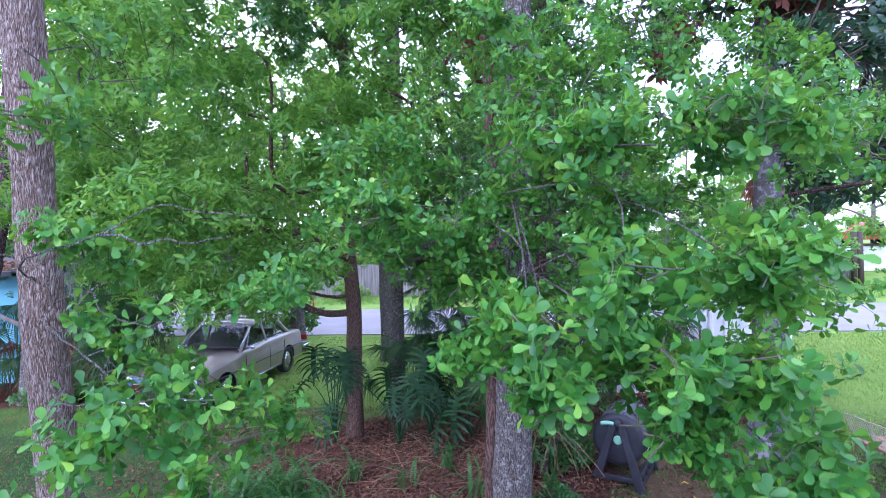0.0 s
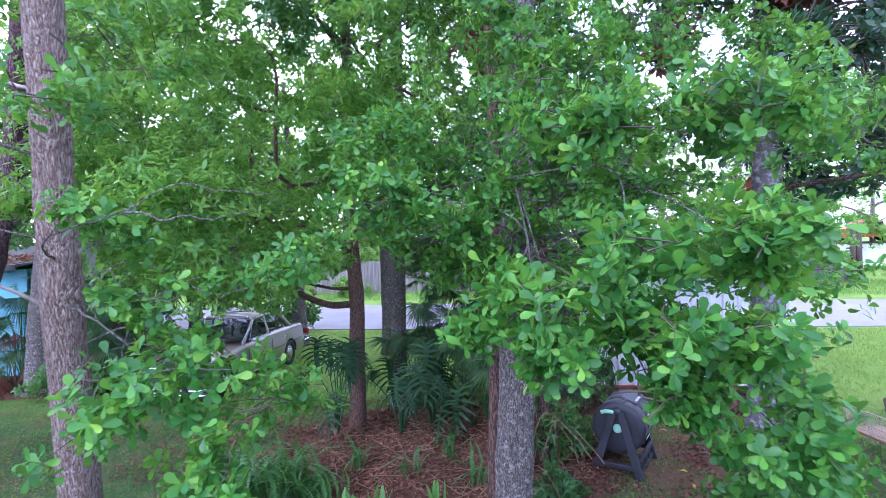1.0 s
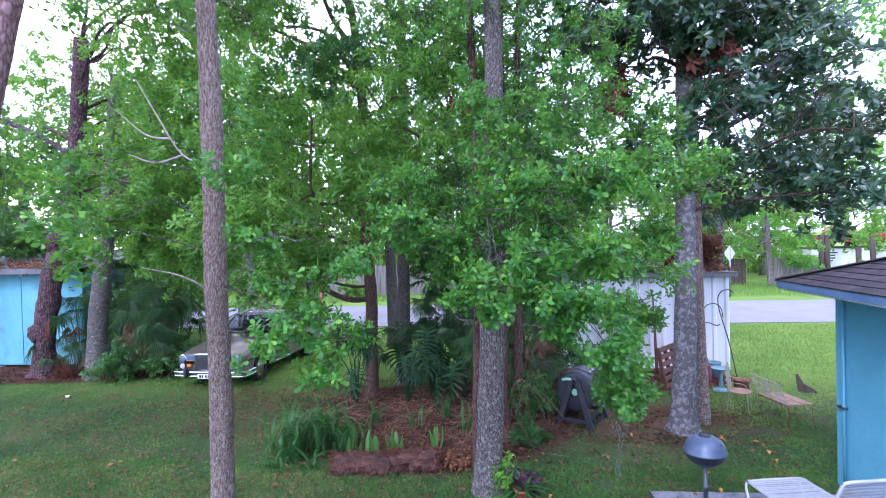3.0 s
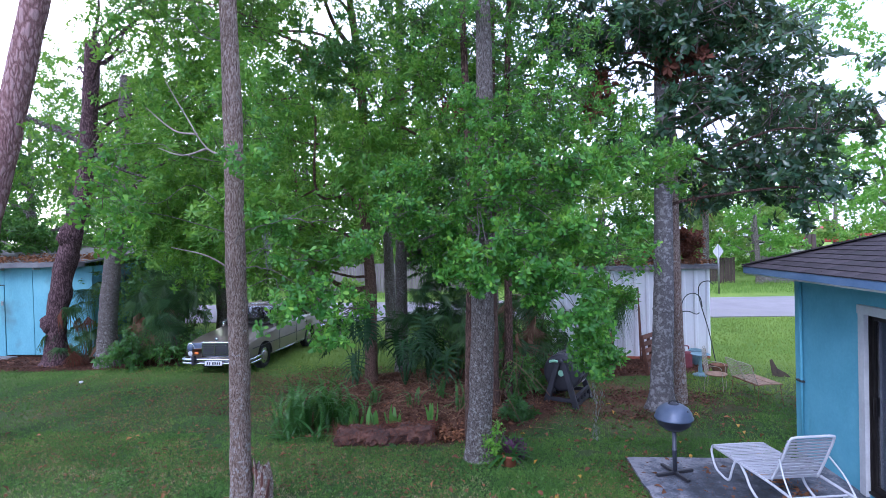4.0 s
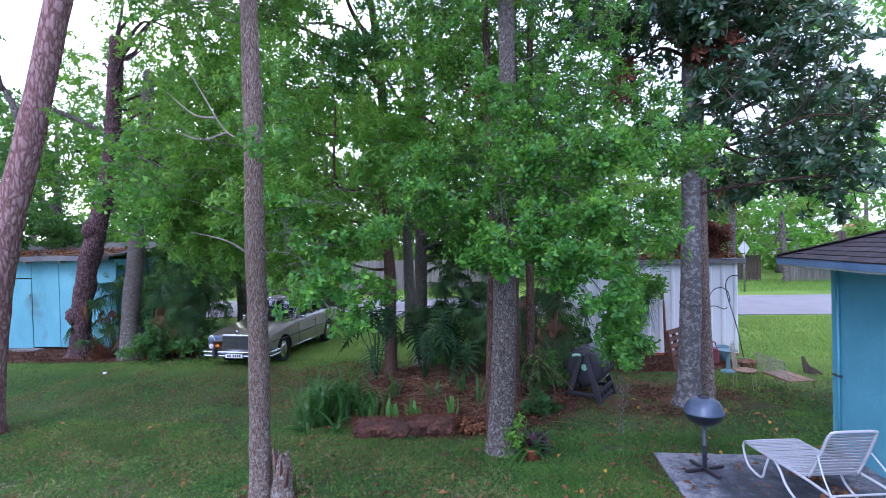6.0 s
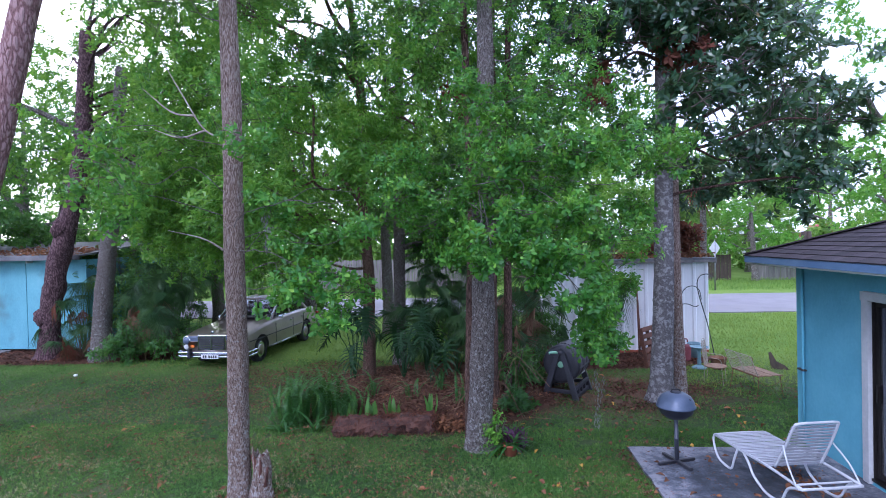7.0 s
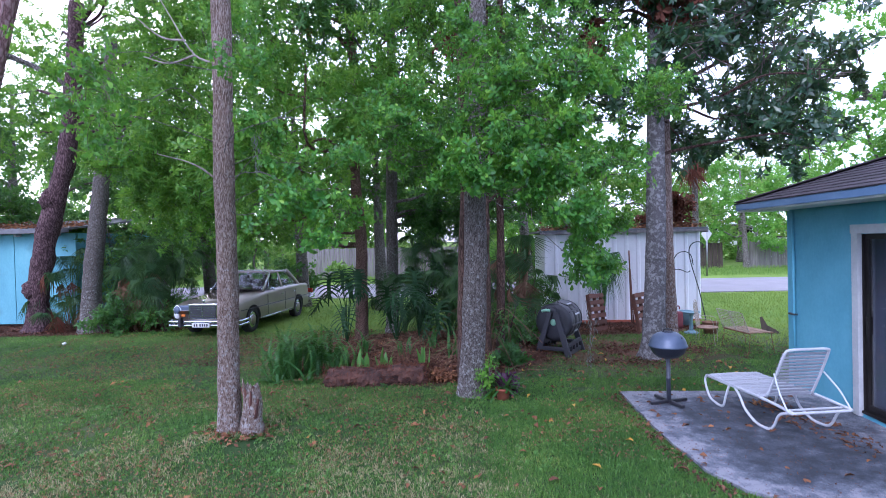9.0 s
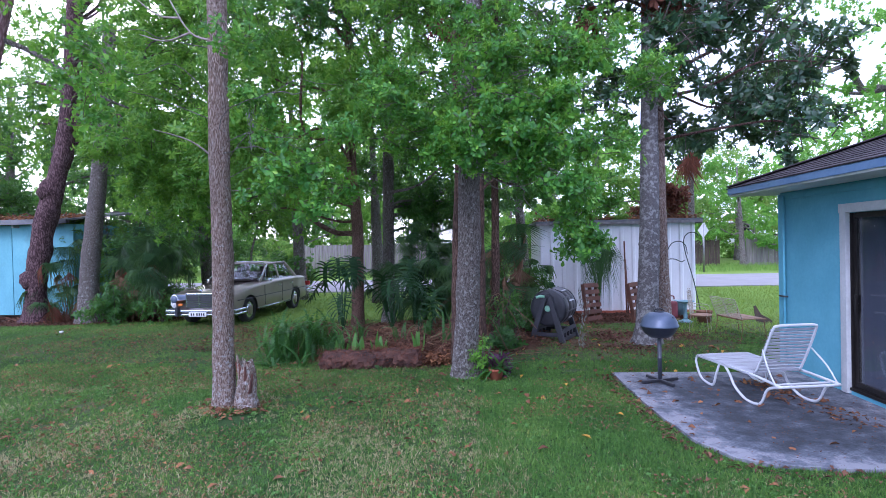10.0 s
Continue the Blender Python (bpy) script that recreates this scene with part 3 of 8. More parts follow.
RNG = np.random.default_rng(7)
OAK_V, OAK_F = rosettes(9, 8, oak_leaf(0.064, 0.033), (-35, 65), RNG, 0.075)
LAUREL_V, LAUREL_F = rosettes(8, 8, leaf_blade(0.1, 0.042), (-25, 50), RNG, 0.16)
MAG_V, MAG_F = rosettes(8, 9, leaf_shape(0.19, 0.075, 0.6, 0.08, 0.12, 0.1), (-25, 60), RNG, 0.08)
FAR_V, FAR_F = rosettes(8, 9, small_leaf(0.2, 0.12), (-40, 60), RNG, 0.35)
MOSS_V, MOSS_F = rosettes(5, 7, small_leaf(0.3, 0.018), (-88, -70), RNG, 0.05)
KINDS = {"oak": (OAK_V, OAK_F), "laurel": (LAUREL_V, LAUREL_F), "magnolia": (MAG_V, MAG_F), "far": (FAR_V, FAR_F)}


def fill_pad(pad, n, rng, gap=-0.12, freq=2.2):
    """Places and outward directions inside an uneven cloud."""
    c, r = np.array(pad[:3]), np.array(pad[3:6])
    out_p, out_a = [], []
    while len(out_p) < n:
        d = rng.normal(size=3)
        d /= np.linalg.norm(d)
        t = rng.uniform() ** 0.42
        wob = 1 + 0.35 * noise.noise(Vector(d * 1.7 + c))
        p = c + d * r * t * wob
        if noise.noise(Vector(p * freq)) < gap:
            continue
        out_p.append(p)
        out_a.append(d * 0.75 + np.array((0, 0, 0.45)) + rng.normal(size=3) * 0.45)
    return np.array(out_p), np.array(out_a)


def crown(parent, pads, kind, material, rng, spine, scale=1.0, gap=-0.12, twig_r=0.003, twigs=True, freq=2.2, twig_every=1, per=8):
    """Leaf clusters strung along many thin sprays that leave each limb's end."""
    ps, ax, tv, tf = [], [], [], []
    for pad in pads:
        c, r, n = np.array(pad[:3]), np.array(pad[3:6]), int(pad[6])
        n = int(n * (1.3 if c[2] < 4.6 else 0.82)) if kind == "laurel" else n
        made, count = 0, 0
        while made < n:
            d = rng.normal(size=3)
            d /= np.linalg.norm(d)
            root = c + rng.normal(size=3) * r * 0.3
            tip = c + d * r * rng.uniform(0.75, 1.3) * (1 + 0.4 * noise.noise(Vector(d * 1.9 + c)))
            tip[2] -= 0.1 * r[2] * rng.uniform()
            if noise.noise(Vector(tip * freq)) < gap:
                continue
            way = tip - root
            length = np.linalg.norm(way)
            bow = rng.normal(size=3) * 0.1 * length + np.array((0, 0, 0.1 * length))
            k = max(3, int(per * rng.uniform(0.6, 1.3)))
            for t in 1 - np.linspace(0, 0.72, k) ** 1.25 * rng.uniform(0.85, 1.0):
                p = root + way * t + bow * 4 * t * (1 - t)
                off = rng.normal(size=3) * 0.045 * (0.3 if t > 0.97 else 1) * scale
                ps.append(p + off)
                ax.append(way / length * 0.55 + off * 9 + np.array((0, 0, 0.5)) + rng.normal(size=3) * 0.3)
            if twigs and count % twig_every == 0:
                line = [Vector(root + way * t + bow * 4 * t * (1 - t)) for t in (0, 0.35, 0.7, 1.0)]
                v, f = tube(line, [twig_r * 2.0, twig_r * 1.6, twig_r * 1.1, twig_r * 0.6], 4, lift=len(tv))
                tv += v
                tf += f
            made += k
            count += 1
    ps, ax = np.array(ps), np.array(ax)
    v, f = KINDS[kind]
    scatter("crown", v, f, ps, frames_for(ax, rng), rng.uniform(0.75, 1.2, len(ps)) * scale, material, parent, pick=rng.integers(0, len(v), len(ps)))
    if twigs:
        raw("twig_work", tv, tf, M_TWIG, parent, kind="stuff")


def trunk(parent, points, radii, material, sides=20, rough=0.12, flare=0.5, steps=10, freq=3.0):
    line = smooth_line(points, steps)
    n = len(line)
    rr = []
    for i, p in enumerate(line):
        t = i / (n - 1) * (len(radii) - 1)
        k = min(int(t), len(radii) - 2)
        r = radii[k] + (radii[k + 1] - radii[k]) * (t - k)
        rr.append(r * (1 + flare * math.exp(-max(p.z, 0) / 0.16)))
    v, f = tube(line, rr, sides, rough, freq)
    raw("trunk", v, f, material, parent, smooth=True)
    return line, rr


def limb(parent, a, b, r0, r1, material, sag=0.15, rng=None, sides=8, wild=0.08):
    a, b = Vector(a), Vector(b)
    d = b - a
    side = Vector(rng.normal(size=3)) * wild * d.length
    pts = [a, a + d * 0.33 + side + Vector((0, 0, sag * d.length * 0.5)), a + d * 0.68 - side * 0.5 + Vector((0, 0, sag * d.length * 0.4)), b]
    line = smooth_line(pts, 5)
    n = len(line)
    v, f = tube(line, [r0 + (r1 - r0) * i / (n - 1) for i in range(n)], sides, 0.12, 5.0)
    raw("limb", v, f, material, parent, smooth=True)
    return line


def grow(parent, line, pads, material, rng, r0=0.05, rise=0.35, lowest=2.3, r1=0.009):
    """A limb from the trunk to the heart of each pad."""
    for pad in pads:
        c = Vector(pad[:3])
        low = lowest * rng.uniform(0.97, 1.25)
        best = min(line, key=lambda p: abs(p.z - max(low, c.z - rise * math.hypot(p.x - c.x, p.y - c.y))))
        size = max(pad[3:6])
        limb(parent, best, c, r0 * (0.6 + 0.5 * size), r1, material, 0.12, rng)


# the oak in the middle, whose low boughs hang over the lawn
rng = np.random.default_rng(11)
oak = thing("oak_tree", "leafy oak with furrowed grey bark and low drooping boughs", "tree")
oak_line, _ = trunk(oak, [(0.42, 4.62, -0.1), (0.44, 4.58, 0.8), (0.5, 4.5, 1.8), (0.52, 4.48, 3.0), (0.6, 4.6, 5.0), (0.62, 4.7, 8.5)], [0.178, 0.163, 0.153, 0.14, 0.115, 0.07], M_BARK_OAK, 28, 0.1, 0.35)
v, f = tube(smooth_line([(0.29, 4.74, -0.1), (0.3, 4.74, 0.9), (0.32, 4.8, 1.9), (0.36, 4.9, 3.2), (0.3, 5.1, 6.5)], 8), [0.085 - 0.0012 * i for i in range(33)], 16, 0.12)
raw("second_stem", v, f, M_BARK_DARK, oak, smooth=True)
PADS = [
    (1.68, 2.68, 1.7, 0.2, 0.25, 0.13, 70), (0.95, 1.9, 2.5, 0.22, 0.24, 0.1, 56), (0.28, 2.4, 2.66, 0.17, 0.3, 0.11, 44), (0.52, 1.98, 2.84, 0.2, 0.28, 0.17, 84), (0.62, 2.0, 2.62, 0.2, 0.26, 0.13, 60), (0.86, 1.95, 3.02, 0.27, 0.3, 0.14, 100),
    (0.95, 1.95, 2.72, 0.26, 0.3, 0.17, 110), (1.35, 2.05, 3.02, 0.27, 0.3, 0.15, 110), (1.3, 1.95, 2.66, 0.28, 0.28, 0.2, 120), (1.42, 2.05, 2.34, 0.24, 0.3, 0.2, 90),
    (1.52, 2.4, 2.05, 0.22, 0.3, 0.22, 80), (1.7, 2.75, 1.85, 0.22, 0.3, 0.24, 90), (1.78, 2.9, 2.4, 0.28, 0.38, 0.26, 110), (2.15, 3.8, 2.2, 0.26, 0.34, 0.3, 90),
    (1.95, 3.3, 2.85, 0.34, 0.42, 0.22, 110), (0.85, 2.55, 3.58, 0.36, 0.34, 0.18, 120), (1.5, 2.55, 3.66, 0.4, 0.34, 0.2, 150), (2.05, 3.2, 3.85, 0.42, 0.4, 0.26, 170),
    (2.7, 3.75, 3.68, 0.4, 0.42, 0.24, 130), (2.35, 4.25, 3.2, 0.36, 0.42, 0.3, 120), (1.2, 2.9, 3.3, 0.4, 0.4, 0.16, 90), (2.95, 4.5, 4.0, 0.36, 0.4, 0.26, 100),
]
PADS2 = [
    (-0.35, 3.1, 3.32, 0.36, 0.4, 0.2, 95), (-0.3, 3.6, 3.75, 0.4, 0.42, 0.28, 120), (0.65, 3.35, 4.0, 0.5, 0.42, 0.32, 170), (0.5, 3.9, 4.6, 0.6, 0.55, 0.45, 200), (1.5, 4.2, 4.75, 0.65, 0.6, 0.45, 210),
    (0.1, 5.0, 5.9, 1.0, 0.9, 0.8, 260), (2.4, 4.45, 4.5, 0.5, 0.5, 0.36, 150), (0.0, 3.6, 2.95, 0.4, 0.42, 0.22, 80), (1.3, 3.5, 2.9, 0.42, 0.42, 0.24, 90), (0.9, 4.6, 6.1, 0.9, 0.8, 0.6, 230), (1.7, 4.5, 5.5, 0.7, 0.6, 0.4, 150),
    (0.1, 3.3, 3.28, 0.36, 0.38, 0.22, 100), (0.5, 3.6, 3.3, 0.34, 0.34, 0.28, 120), (0.15, 3.9, 2.85, 0.42, 0.34, 0.22, 100), (0.75, 3.8, 2.75, 0.36, 0.36, 0.2, 90), (0.55, 3.9, 3.75, 0.4, 0.36, 0.3, 120), (1.1, 3.7, 3.6, 0.4, 0.4, 0.28, 110), (-0.45, 3.9, 3.1, 0.34, 0.4, 0.25, 70),
]
grow(oak, oak_line, PADS + PADS2, M_BARK_OAK, rng, 0.011, 0.3, 2.9, 0.003)
crown(oak, PADS + PADS2, "oak", M_OAK, rng, oak_line, 1.0, twig_r=0.0018)

# the slim oak that stands before the lawn, with a broken stump at its foot
rng = np.random.default_rng(12)
slim = thing("slim_oak_tree", "slim oak with reddish flaking bark and pale lichen", "tree")
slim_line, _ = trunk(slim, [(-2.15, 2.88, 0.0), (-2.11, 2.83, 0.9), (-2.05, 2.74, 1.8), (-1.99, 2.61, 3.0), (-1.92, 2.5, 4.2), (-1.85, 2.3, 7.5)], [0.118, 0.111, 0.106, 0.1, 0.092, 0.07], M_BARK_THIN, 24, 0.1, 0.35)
PADS = [
    (-0.98, 2.1, 2.56, 0.4, 0.28, 0.13, 90), (-0.72, 2.3, 2.36, 0.28, 0.34, 0.13, 80), (-1.05, 2.15, 2.84, 0.34, 0.28, 0.09, 36), (-1.2, 2.0, 2.36, 0.26, 0.26, 0.13, 50), (-0.86, 1.9, 2.2, 0.28, 0.22, 0.12, 56), (-1.4, 2.2, 3.2, 0.34, 0.3, 0.12, 46), (-0.7, 2.6, 2.95, 0.34, 0.3, 0.14, 46),
    (-1.65, 2.0, 3.85, 0.36, 0.36, 0.22, 40), (-2.9, 2.0, 3.35, 0.55, 0.45, 0.4, 120), (-2.1, 3.3, 4.4, 0.6, 0.6, 0.4, 140), (-2.5, 2.4, 5.3, 0.8, 0.8, 0.6, 170),
    (-3.3, 2.6, 4.1, 0.6, 0.5, 0.4, 90), (-2.6, 1.6, 3.5, 0.42, 0.36, 0.3, 60),
]
grow(slim, slim_line, PADS[:3] + PADS[6:], M_BARK_OAK, rng, 0.006, 0.2, 2.4, 0.003)
crown(slim, [p[:6] + (p[6] * 0.8,) for p in PADS], "oak", M_OAK, rng, slim_line, 1.0, twig_r=0.0018)
for pts in ([(-1.93, 2.52, 3.9), (-2.2, 2.5, 4.0), (-2.4, 2.45, 4.35), (-2.6, 2.45, 4.7)], [(-2.2, 2.5, 4.0), (-2.5, 2.55, 3.95), (-2.8, 2.6, 4.05)], [(-2.3, 2.5, 4.15), (-2.55, 2.5, 4.2), (-2.85, 2.5, 4.45)], [(-2.0, 2.66, 2.7), (-2.2, 2.45, 2.9), (-2.5, 2.3, 3.0)]):
    line = smooth_line(pts, 5)
    v, f = tube(line, [0.013 - 0.01 * i / len(line) for i in range(len(line))], 7, 0.15)
    raw("dead_branch", v, f, M_DEADWOOD, slim, smooth=True)

for pts in ([(-1.99, 2.6, 3.0), (-1.7, 2.2, 3.12), (-1.22, 2.07, 3.24), (-0.95, 2.1, 3.34), (-0.57, 2.15, 3.3)], [(-1.2, 2.07, 3.24), (-0.95, 2.0, 3.2), (-0.6, 2.0, 3.22)], [(-2.0, 2.63, 2.78), (-1.5, 2.2, 2.78), (-1.2, 2.05, 2.68), (-1.0, 2.05, 2.58), (-0.7, 2.1, 2.52)]):
    line = [p + Vector((0, 0, 0.03 * noise.noise(p * 7))) for p in smooth_line(pts, 7)]
    v, f = tube(line, [0.0062 - 0.0045 * i / len(line) for i in range(len(line))], 6, 0.2)
    raw("twig", v, f, M_BARK_OAK, slim, smooth=True)

stump = thing("tree_stump", "splintered grey stump beside the slim oak", "stump")
sv, sf = tube([Vector((-1.89 + 0.03 * i / 12, 2.84, 0.03 + 0.05 * i)) for i in range(12)], [0.125 - 0.003 * min(i, 8) for i in range(12)], 18, 0.22, 6.0)
sv = [Vector((p.x, p.y, p.z + (0.16 * noise.noise(Vector((p.x * 22, p.y * 22, 1))) - 0.5 * (p.x + 1.87) if k >= 18 * 9 else 0))) for k, p in enumerate(sv)]
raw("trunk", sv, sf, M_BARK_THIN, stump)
M_ROTWOOD = surface("split_red_wood", [(0.3, (0.05, 0.02, 0.016)), (0.6, (0.15, 0.06, 0.042)), (0.8, (0.27, 0.15, 0.11))], 0.9, scale=14, stretch=(1, 1, 0.15), bump=0.6)
for k, (x, y, z, h, w) in enumerate(((-1.94, 2.8, 0.53, 0.16, 0.05), (-1.9, 2.765, 0.5, 0.14, 0.05), (-1.85, 2.752, 0.42, 0.18, 0.045), (-1.8, 2.775, 0.38, 0.2, 0.04), (-1.87, 2.82, 0.5, 0.14, 0.07))):
    bm = bmesh.new()
    q = box(bm, 0, 0, 0, w, 0.03, h)
    for c in q:
        if c.co.z > 0:
            c.co.x *= 0.3
            c.co.z += 0.03 * (k % 3)
    bmesh.ops.transform(bm, matrix=pose(x, y, z, 5, 8 * (k - 2), 20 * k), verts=bm.verts)
    part("splinter", bm, M_ROTWOOD, stump, "split red-brown heartwood")

# the magnolia over the eaves, with a twin trunk
rng = np.random.default_rng(13)
mag = thing("magnolia_tree", "tall magnolia with smooth grey mottled trunk and dark glossy leaves", "tree")
mag_line, _ = trunk(mag, [(3.47, 6.8, -0.1), (3.5, 6.8, 0.9), (3.54, 6.8, 1.8), (3.57, 6.82, 3.2), (3.62, 6.9, 5.5), (3.62, 6.9, 9.0)], [0.195, 0.178, 0.166, 0.15, 0.13, 0.08], M_BARK_GREY, 28, 0.06, 0.5)
v, f = tube(smooth_line([(3.93, 7.2, -0.1), (3.9, 7.2, 1.2), (3.88, 7.2, 2.6), (3.9, 7.3, 5.2)], 8), [0.11 - 0.0018 * i for i in range(25)], 14, 0.2, 5)
raw("second_stem", v, f, M_BARK_THIN, mag, smooth=True)
turned("bark_ring", [(0.155, -0.06), (0.176, -0.02), (0.176, 0.015), (0.155, 0.04)], M_BARK_GREY, mag, 24, pose(3.537, 6.8, 1.72, 4, 2))
PADS = [
    (3.8, 6.0, 4.7, 0.8, 0.7, 0.6, 150), (4.5, 6.3, 5.5, 0.9, 0.9, 0.7, 200), (5.7, 6.9, 5.3, 1.0, 0.9, 0.9, 190), (6.1, 6.4, 4.6, 0.75, 0.8, 0.6, 110), (6.0, 6.9, 3.7, 0.8, 0.8, 0.5, 110),
    (5.2, 7.4, 4.2, 0.9, 0.9, 0.7, 190), (6.4, 8.6, 4.9, 1.0, 1.0, 0.9, 210), (3.9, 7.0, 6.2, 1.4, 1.2, 1.0, 260), (2.6, 7.2, 6.0, 1.0, 1.0, 0.8, 150),
]
PADS2 = [(5.2, 7.4, 6.7, 1.3, 1.3, 1.0, 260), (4.4, 7.8, 3.9, 0.7, 0.8, 0.5, 90), (3.2, 7.8, 4.6, 0.7, 0.7, 0.6, 90), (2.4, 7.0, 7.0, 1.0, 0.9, 0.8, 190), (3.4, 6.9, 7.6, 1.1, 0.9, 0.8, 190), (4.8, 6.8, 6.7, 0.9, 0.9, 0.7, 130), (3.0, 6.4, 6.3, 0.8, 0.7, 0.6, 170), (4.2, 6.2, 6.6, 0.9, 0.8, 0.6, 190), (2.0, 6.6, 6.3, 0.7, 0.7, 0.6, 150)]
grow(mag, mag_line, PADS, M_BARK_DARK, rng, 0.036, 0.12)
grow(mag, mag_line, PADS2, M_BARK_DARK, rng, 0.02, 0.1, 3.6)
crown(mag, [p[:6] + (p[6] * 0.74,) for p in PADS + PADS2], "magnolia", M_MAGNOLIA, rng, mag_line, 0.85, 0.0, 0.005, freq=1.3, per=6)
PW = [(3.7, 6.6, 5.9, 0.55, 0.4, 0.45, 34), (2.5, 7.0, 5.5, 0.45, 0.4, 0.4, 28)]
pw, aw = zip(*(fill_pad(p, p[6], rng) for p in PW))
pw, aw = np.concatenate(pw), np.concatenate(aw)
scatter("withered_leaves", MAG_V, MAG_F, pw, frames_for(-aw, rng), rng.uniform(0.8, 1.1, len(pw)), M_BROWNTUFT, mag, "dead rust-brown leaf clusters", pick=rng.integers(0, len(MAG_V), len(pw)))

# the young brown-trunked tree behind the bed, with a bough that bends down
rng = np.random.default_rng(14)
cherry = thing("laurel_tree", "slender laurel with a red-brown trunk and bent low bough", "tree")
ch_line, _ = trunk(cherry, [(-1.95, 8.2, -0.1), (-1.92, 8.18, 1.2), (-1.9, 8.17, 2.2), (-2.05, 8.4, 3.6), (-2.1, 8.8, 5.5), (-2.4, 9.5, 7.6), (-2.7, 9.7, 9.5)], [0.135, 0.125, 0.115, 0.105, 0.1, 0.09, 0.06], M_BARK_LAUREL, 18, 0.08, 0.3)
for pts, r in (([(-1.9, 8.17, 2.05), (-2.35, 7.9, 2.1), (-2.75, 7.4, 2.5), (-2.95, 7.1, 3.2), (-3.0, 7.0, 4.4)], 0.06), ([(-2.45, 9.45, 7.4), (-2.9, 9.4, 8.1), (-3.2, 9.4, 9.0)], 0.07)):
    line = smooth_line(pts, 6)
    v, f = tube(line, [r * (1 - 0.6 * i / len(line)) for i in range(len(line))], 9, 0.1)
    raw("limb", v, f, M_BARK_LAUREL, cherry, smooth=True)
PADS = [
    (-2.9, 5.5, 5.3, 0.9, 0.9, 0.8, 420), (-3.5, 7.2, 5.2, 1.0, 1.0, 0.9, 460), (-2.9, 5.2, 3.5, 0.8, 0.8, 0.6, 360), (-0.4, 5.7, 5.5, 1.0, 0.9, 0.9, 380), (-1.4, 6.1, 4.4, 0.9, 0.8, 0.7, 420),
    (-3.4, 6.9, 3.5, 1.0, 0.9, 0.8, 420), (-2.6, 8.8, 6.6, 1.3, 1.2, 0.9, 460), (-1.2, 7.6, 5.0, 1.2, 1.0, 0.9, 430), (-2.3, 6.6, 2.9, 0.8, 0.7, 0.45, 260), (-4.2, 8.6, 4.3, 1.1, 1.1, 1.0, 420), (-3.7, 7.6, 2.45, 0.8, 0.8, 0.4, 220),
    (-4.0, 7.4, 7.2, 1.3, 1.1, 1.0, 440), (-5.0, 8.4, 8.0, 1.4, 1.2, 1.0, 440), (-3.4, 8.6, 8.6, 1.4, 1.2, 1.0, 420), (-1.8, 8.6, 8.6, 1.3, 1.2, 1.0, 380), (-6.4, 8.2, 8.4, 1.3, 1.1, 1.0, 340),
]
grow(cherry, ch_line, PADS, M_BARK_LAUREL, rng, 0.035)
crown(cherry, PADS, "laurel", M_LAUREL, rng, ch_line, 1.05, -0.05, 0.003, twig_every=3)

PW = [(-3.6, 9.9, 7.4, 0.6, 0.5, 0.5, 60), (0.2, 5.4, 5.0, 0.4, 0.4, 0.3, 30)]
pw, aw = zip(*(fill_pad(p, p[6], rng) for p in PW))
pw, aw = np.concatenate(pw), np.concatenate(aw)
scatter("withered_leaves", LAUREL_V, LAUREL_F, pw, frames_for(aw, rng), rng.uniform(0.9, 1.4, len(pw)), M_BROWNTUFT, cherry, "faded pinkish-brown leaves", pick=rng.integers(0, len(LAUREL_V), len(pw)))

# the grey trunk beside it
rng = np.random.default_rng(15)
grey = thing("water_oak_tree", "straight grey-barked tree among the palmettos", "tree")
gr_line, _ = trunk(grey, [(-1.55, 9.6, -0.1), (-1.52, 9.6, 1.5), (-1.5, 9.65, 3.2), (-1.45, 9.7, 5.5), (-1.4, 9.8, 9.5)], [0.15, 0.14, 0.13, 0.115, 0.07], M_BARK_OAK, 18, 0.1, 0.3)
PADS = [(-0.6, 9.2, 4.4, 1.3, 1.0, 0.9, 420), (-1.7, 11.0, 3.6, 1.2, 1.0, 0.7, 300), (0.6, 9.0, 5.6, 1.3, 1.1, 1.0, 420), (-1.3, 9.4, 7.4, 1.5, 1.2, 1.2, 420), (0.7, 9.3, 7.6, 1.3, 1.2, 1.2, 300), (1.2, 9.0, 4.0, 0.9, 0.9, 0.8, 300), (-0.2, 9.8, 3.0, 1.0, 0.8, 0.5, 220), (0.2, 8.6, 6.6, 1.2, 1.0, 0.9, 380), (-0.8, 7.6, 6.9, 1.2, 1.0, 0.9, 380), (-2.2, 7.2, 6.4, 1.1, 1.0, 0.8, 320), (-0.7, 9.9, 2.65, 0.9, 0.6, 0.5, 320), (0.5, 9.6, 2.7, 0.8, 0.6, 0.55, 300)]
grow(grey, gr_line, PADS, M_BARK_OAK, rng, 0.035)
crown(grey, PADS, "laurel", M_DARKLEAF, rng, gr_line, 1.15, -0.02, 0.003, twig_every=4)

# two dark stems behind the oak
rng = np.random.default_rng(16)
twin = thing("cedar_tree", "dark twin-stemmed tree behind the oak", "tree")
tw_line, _ = trunk(twin, [(0.58, 6.5, -0.1), (0.6, 6.5, 1.5), (0.62, 6.5, 3.5), (0.68, 6.5, 6.0), (0.75, 6.5, 9.5)], [0.11, 0.105, 0.1, 0.09, 0.06], M_BARK_DARK, 16, 0.12, 0.3)
v, f = tube(smooth_line([(0.85, 6.8, -0.1), (0.9, 6.8, 2.0), (0.92, 6.8, 4.5), (1.1, 6.8, 8.5)], 6), [0.08 - 0.002 * i for i in range(19)], 14, 0.12)
raw("second_stem", v, f, M_BARK_DARK, twin, smooth=True)
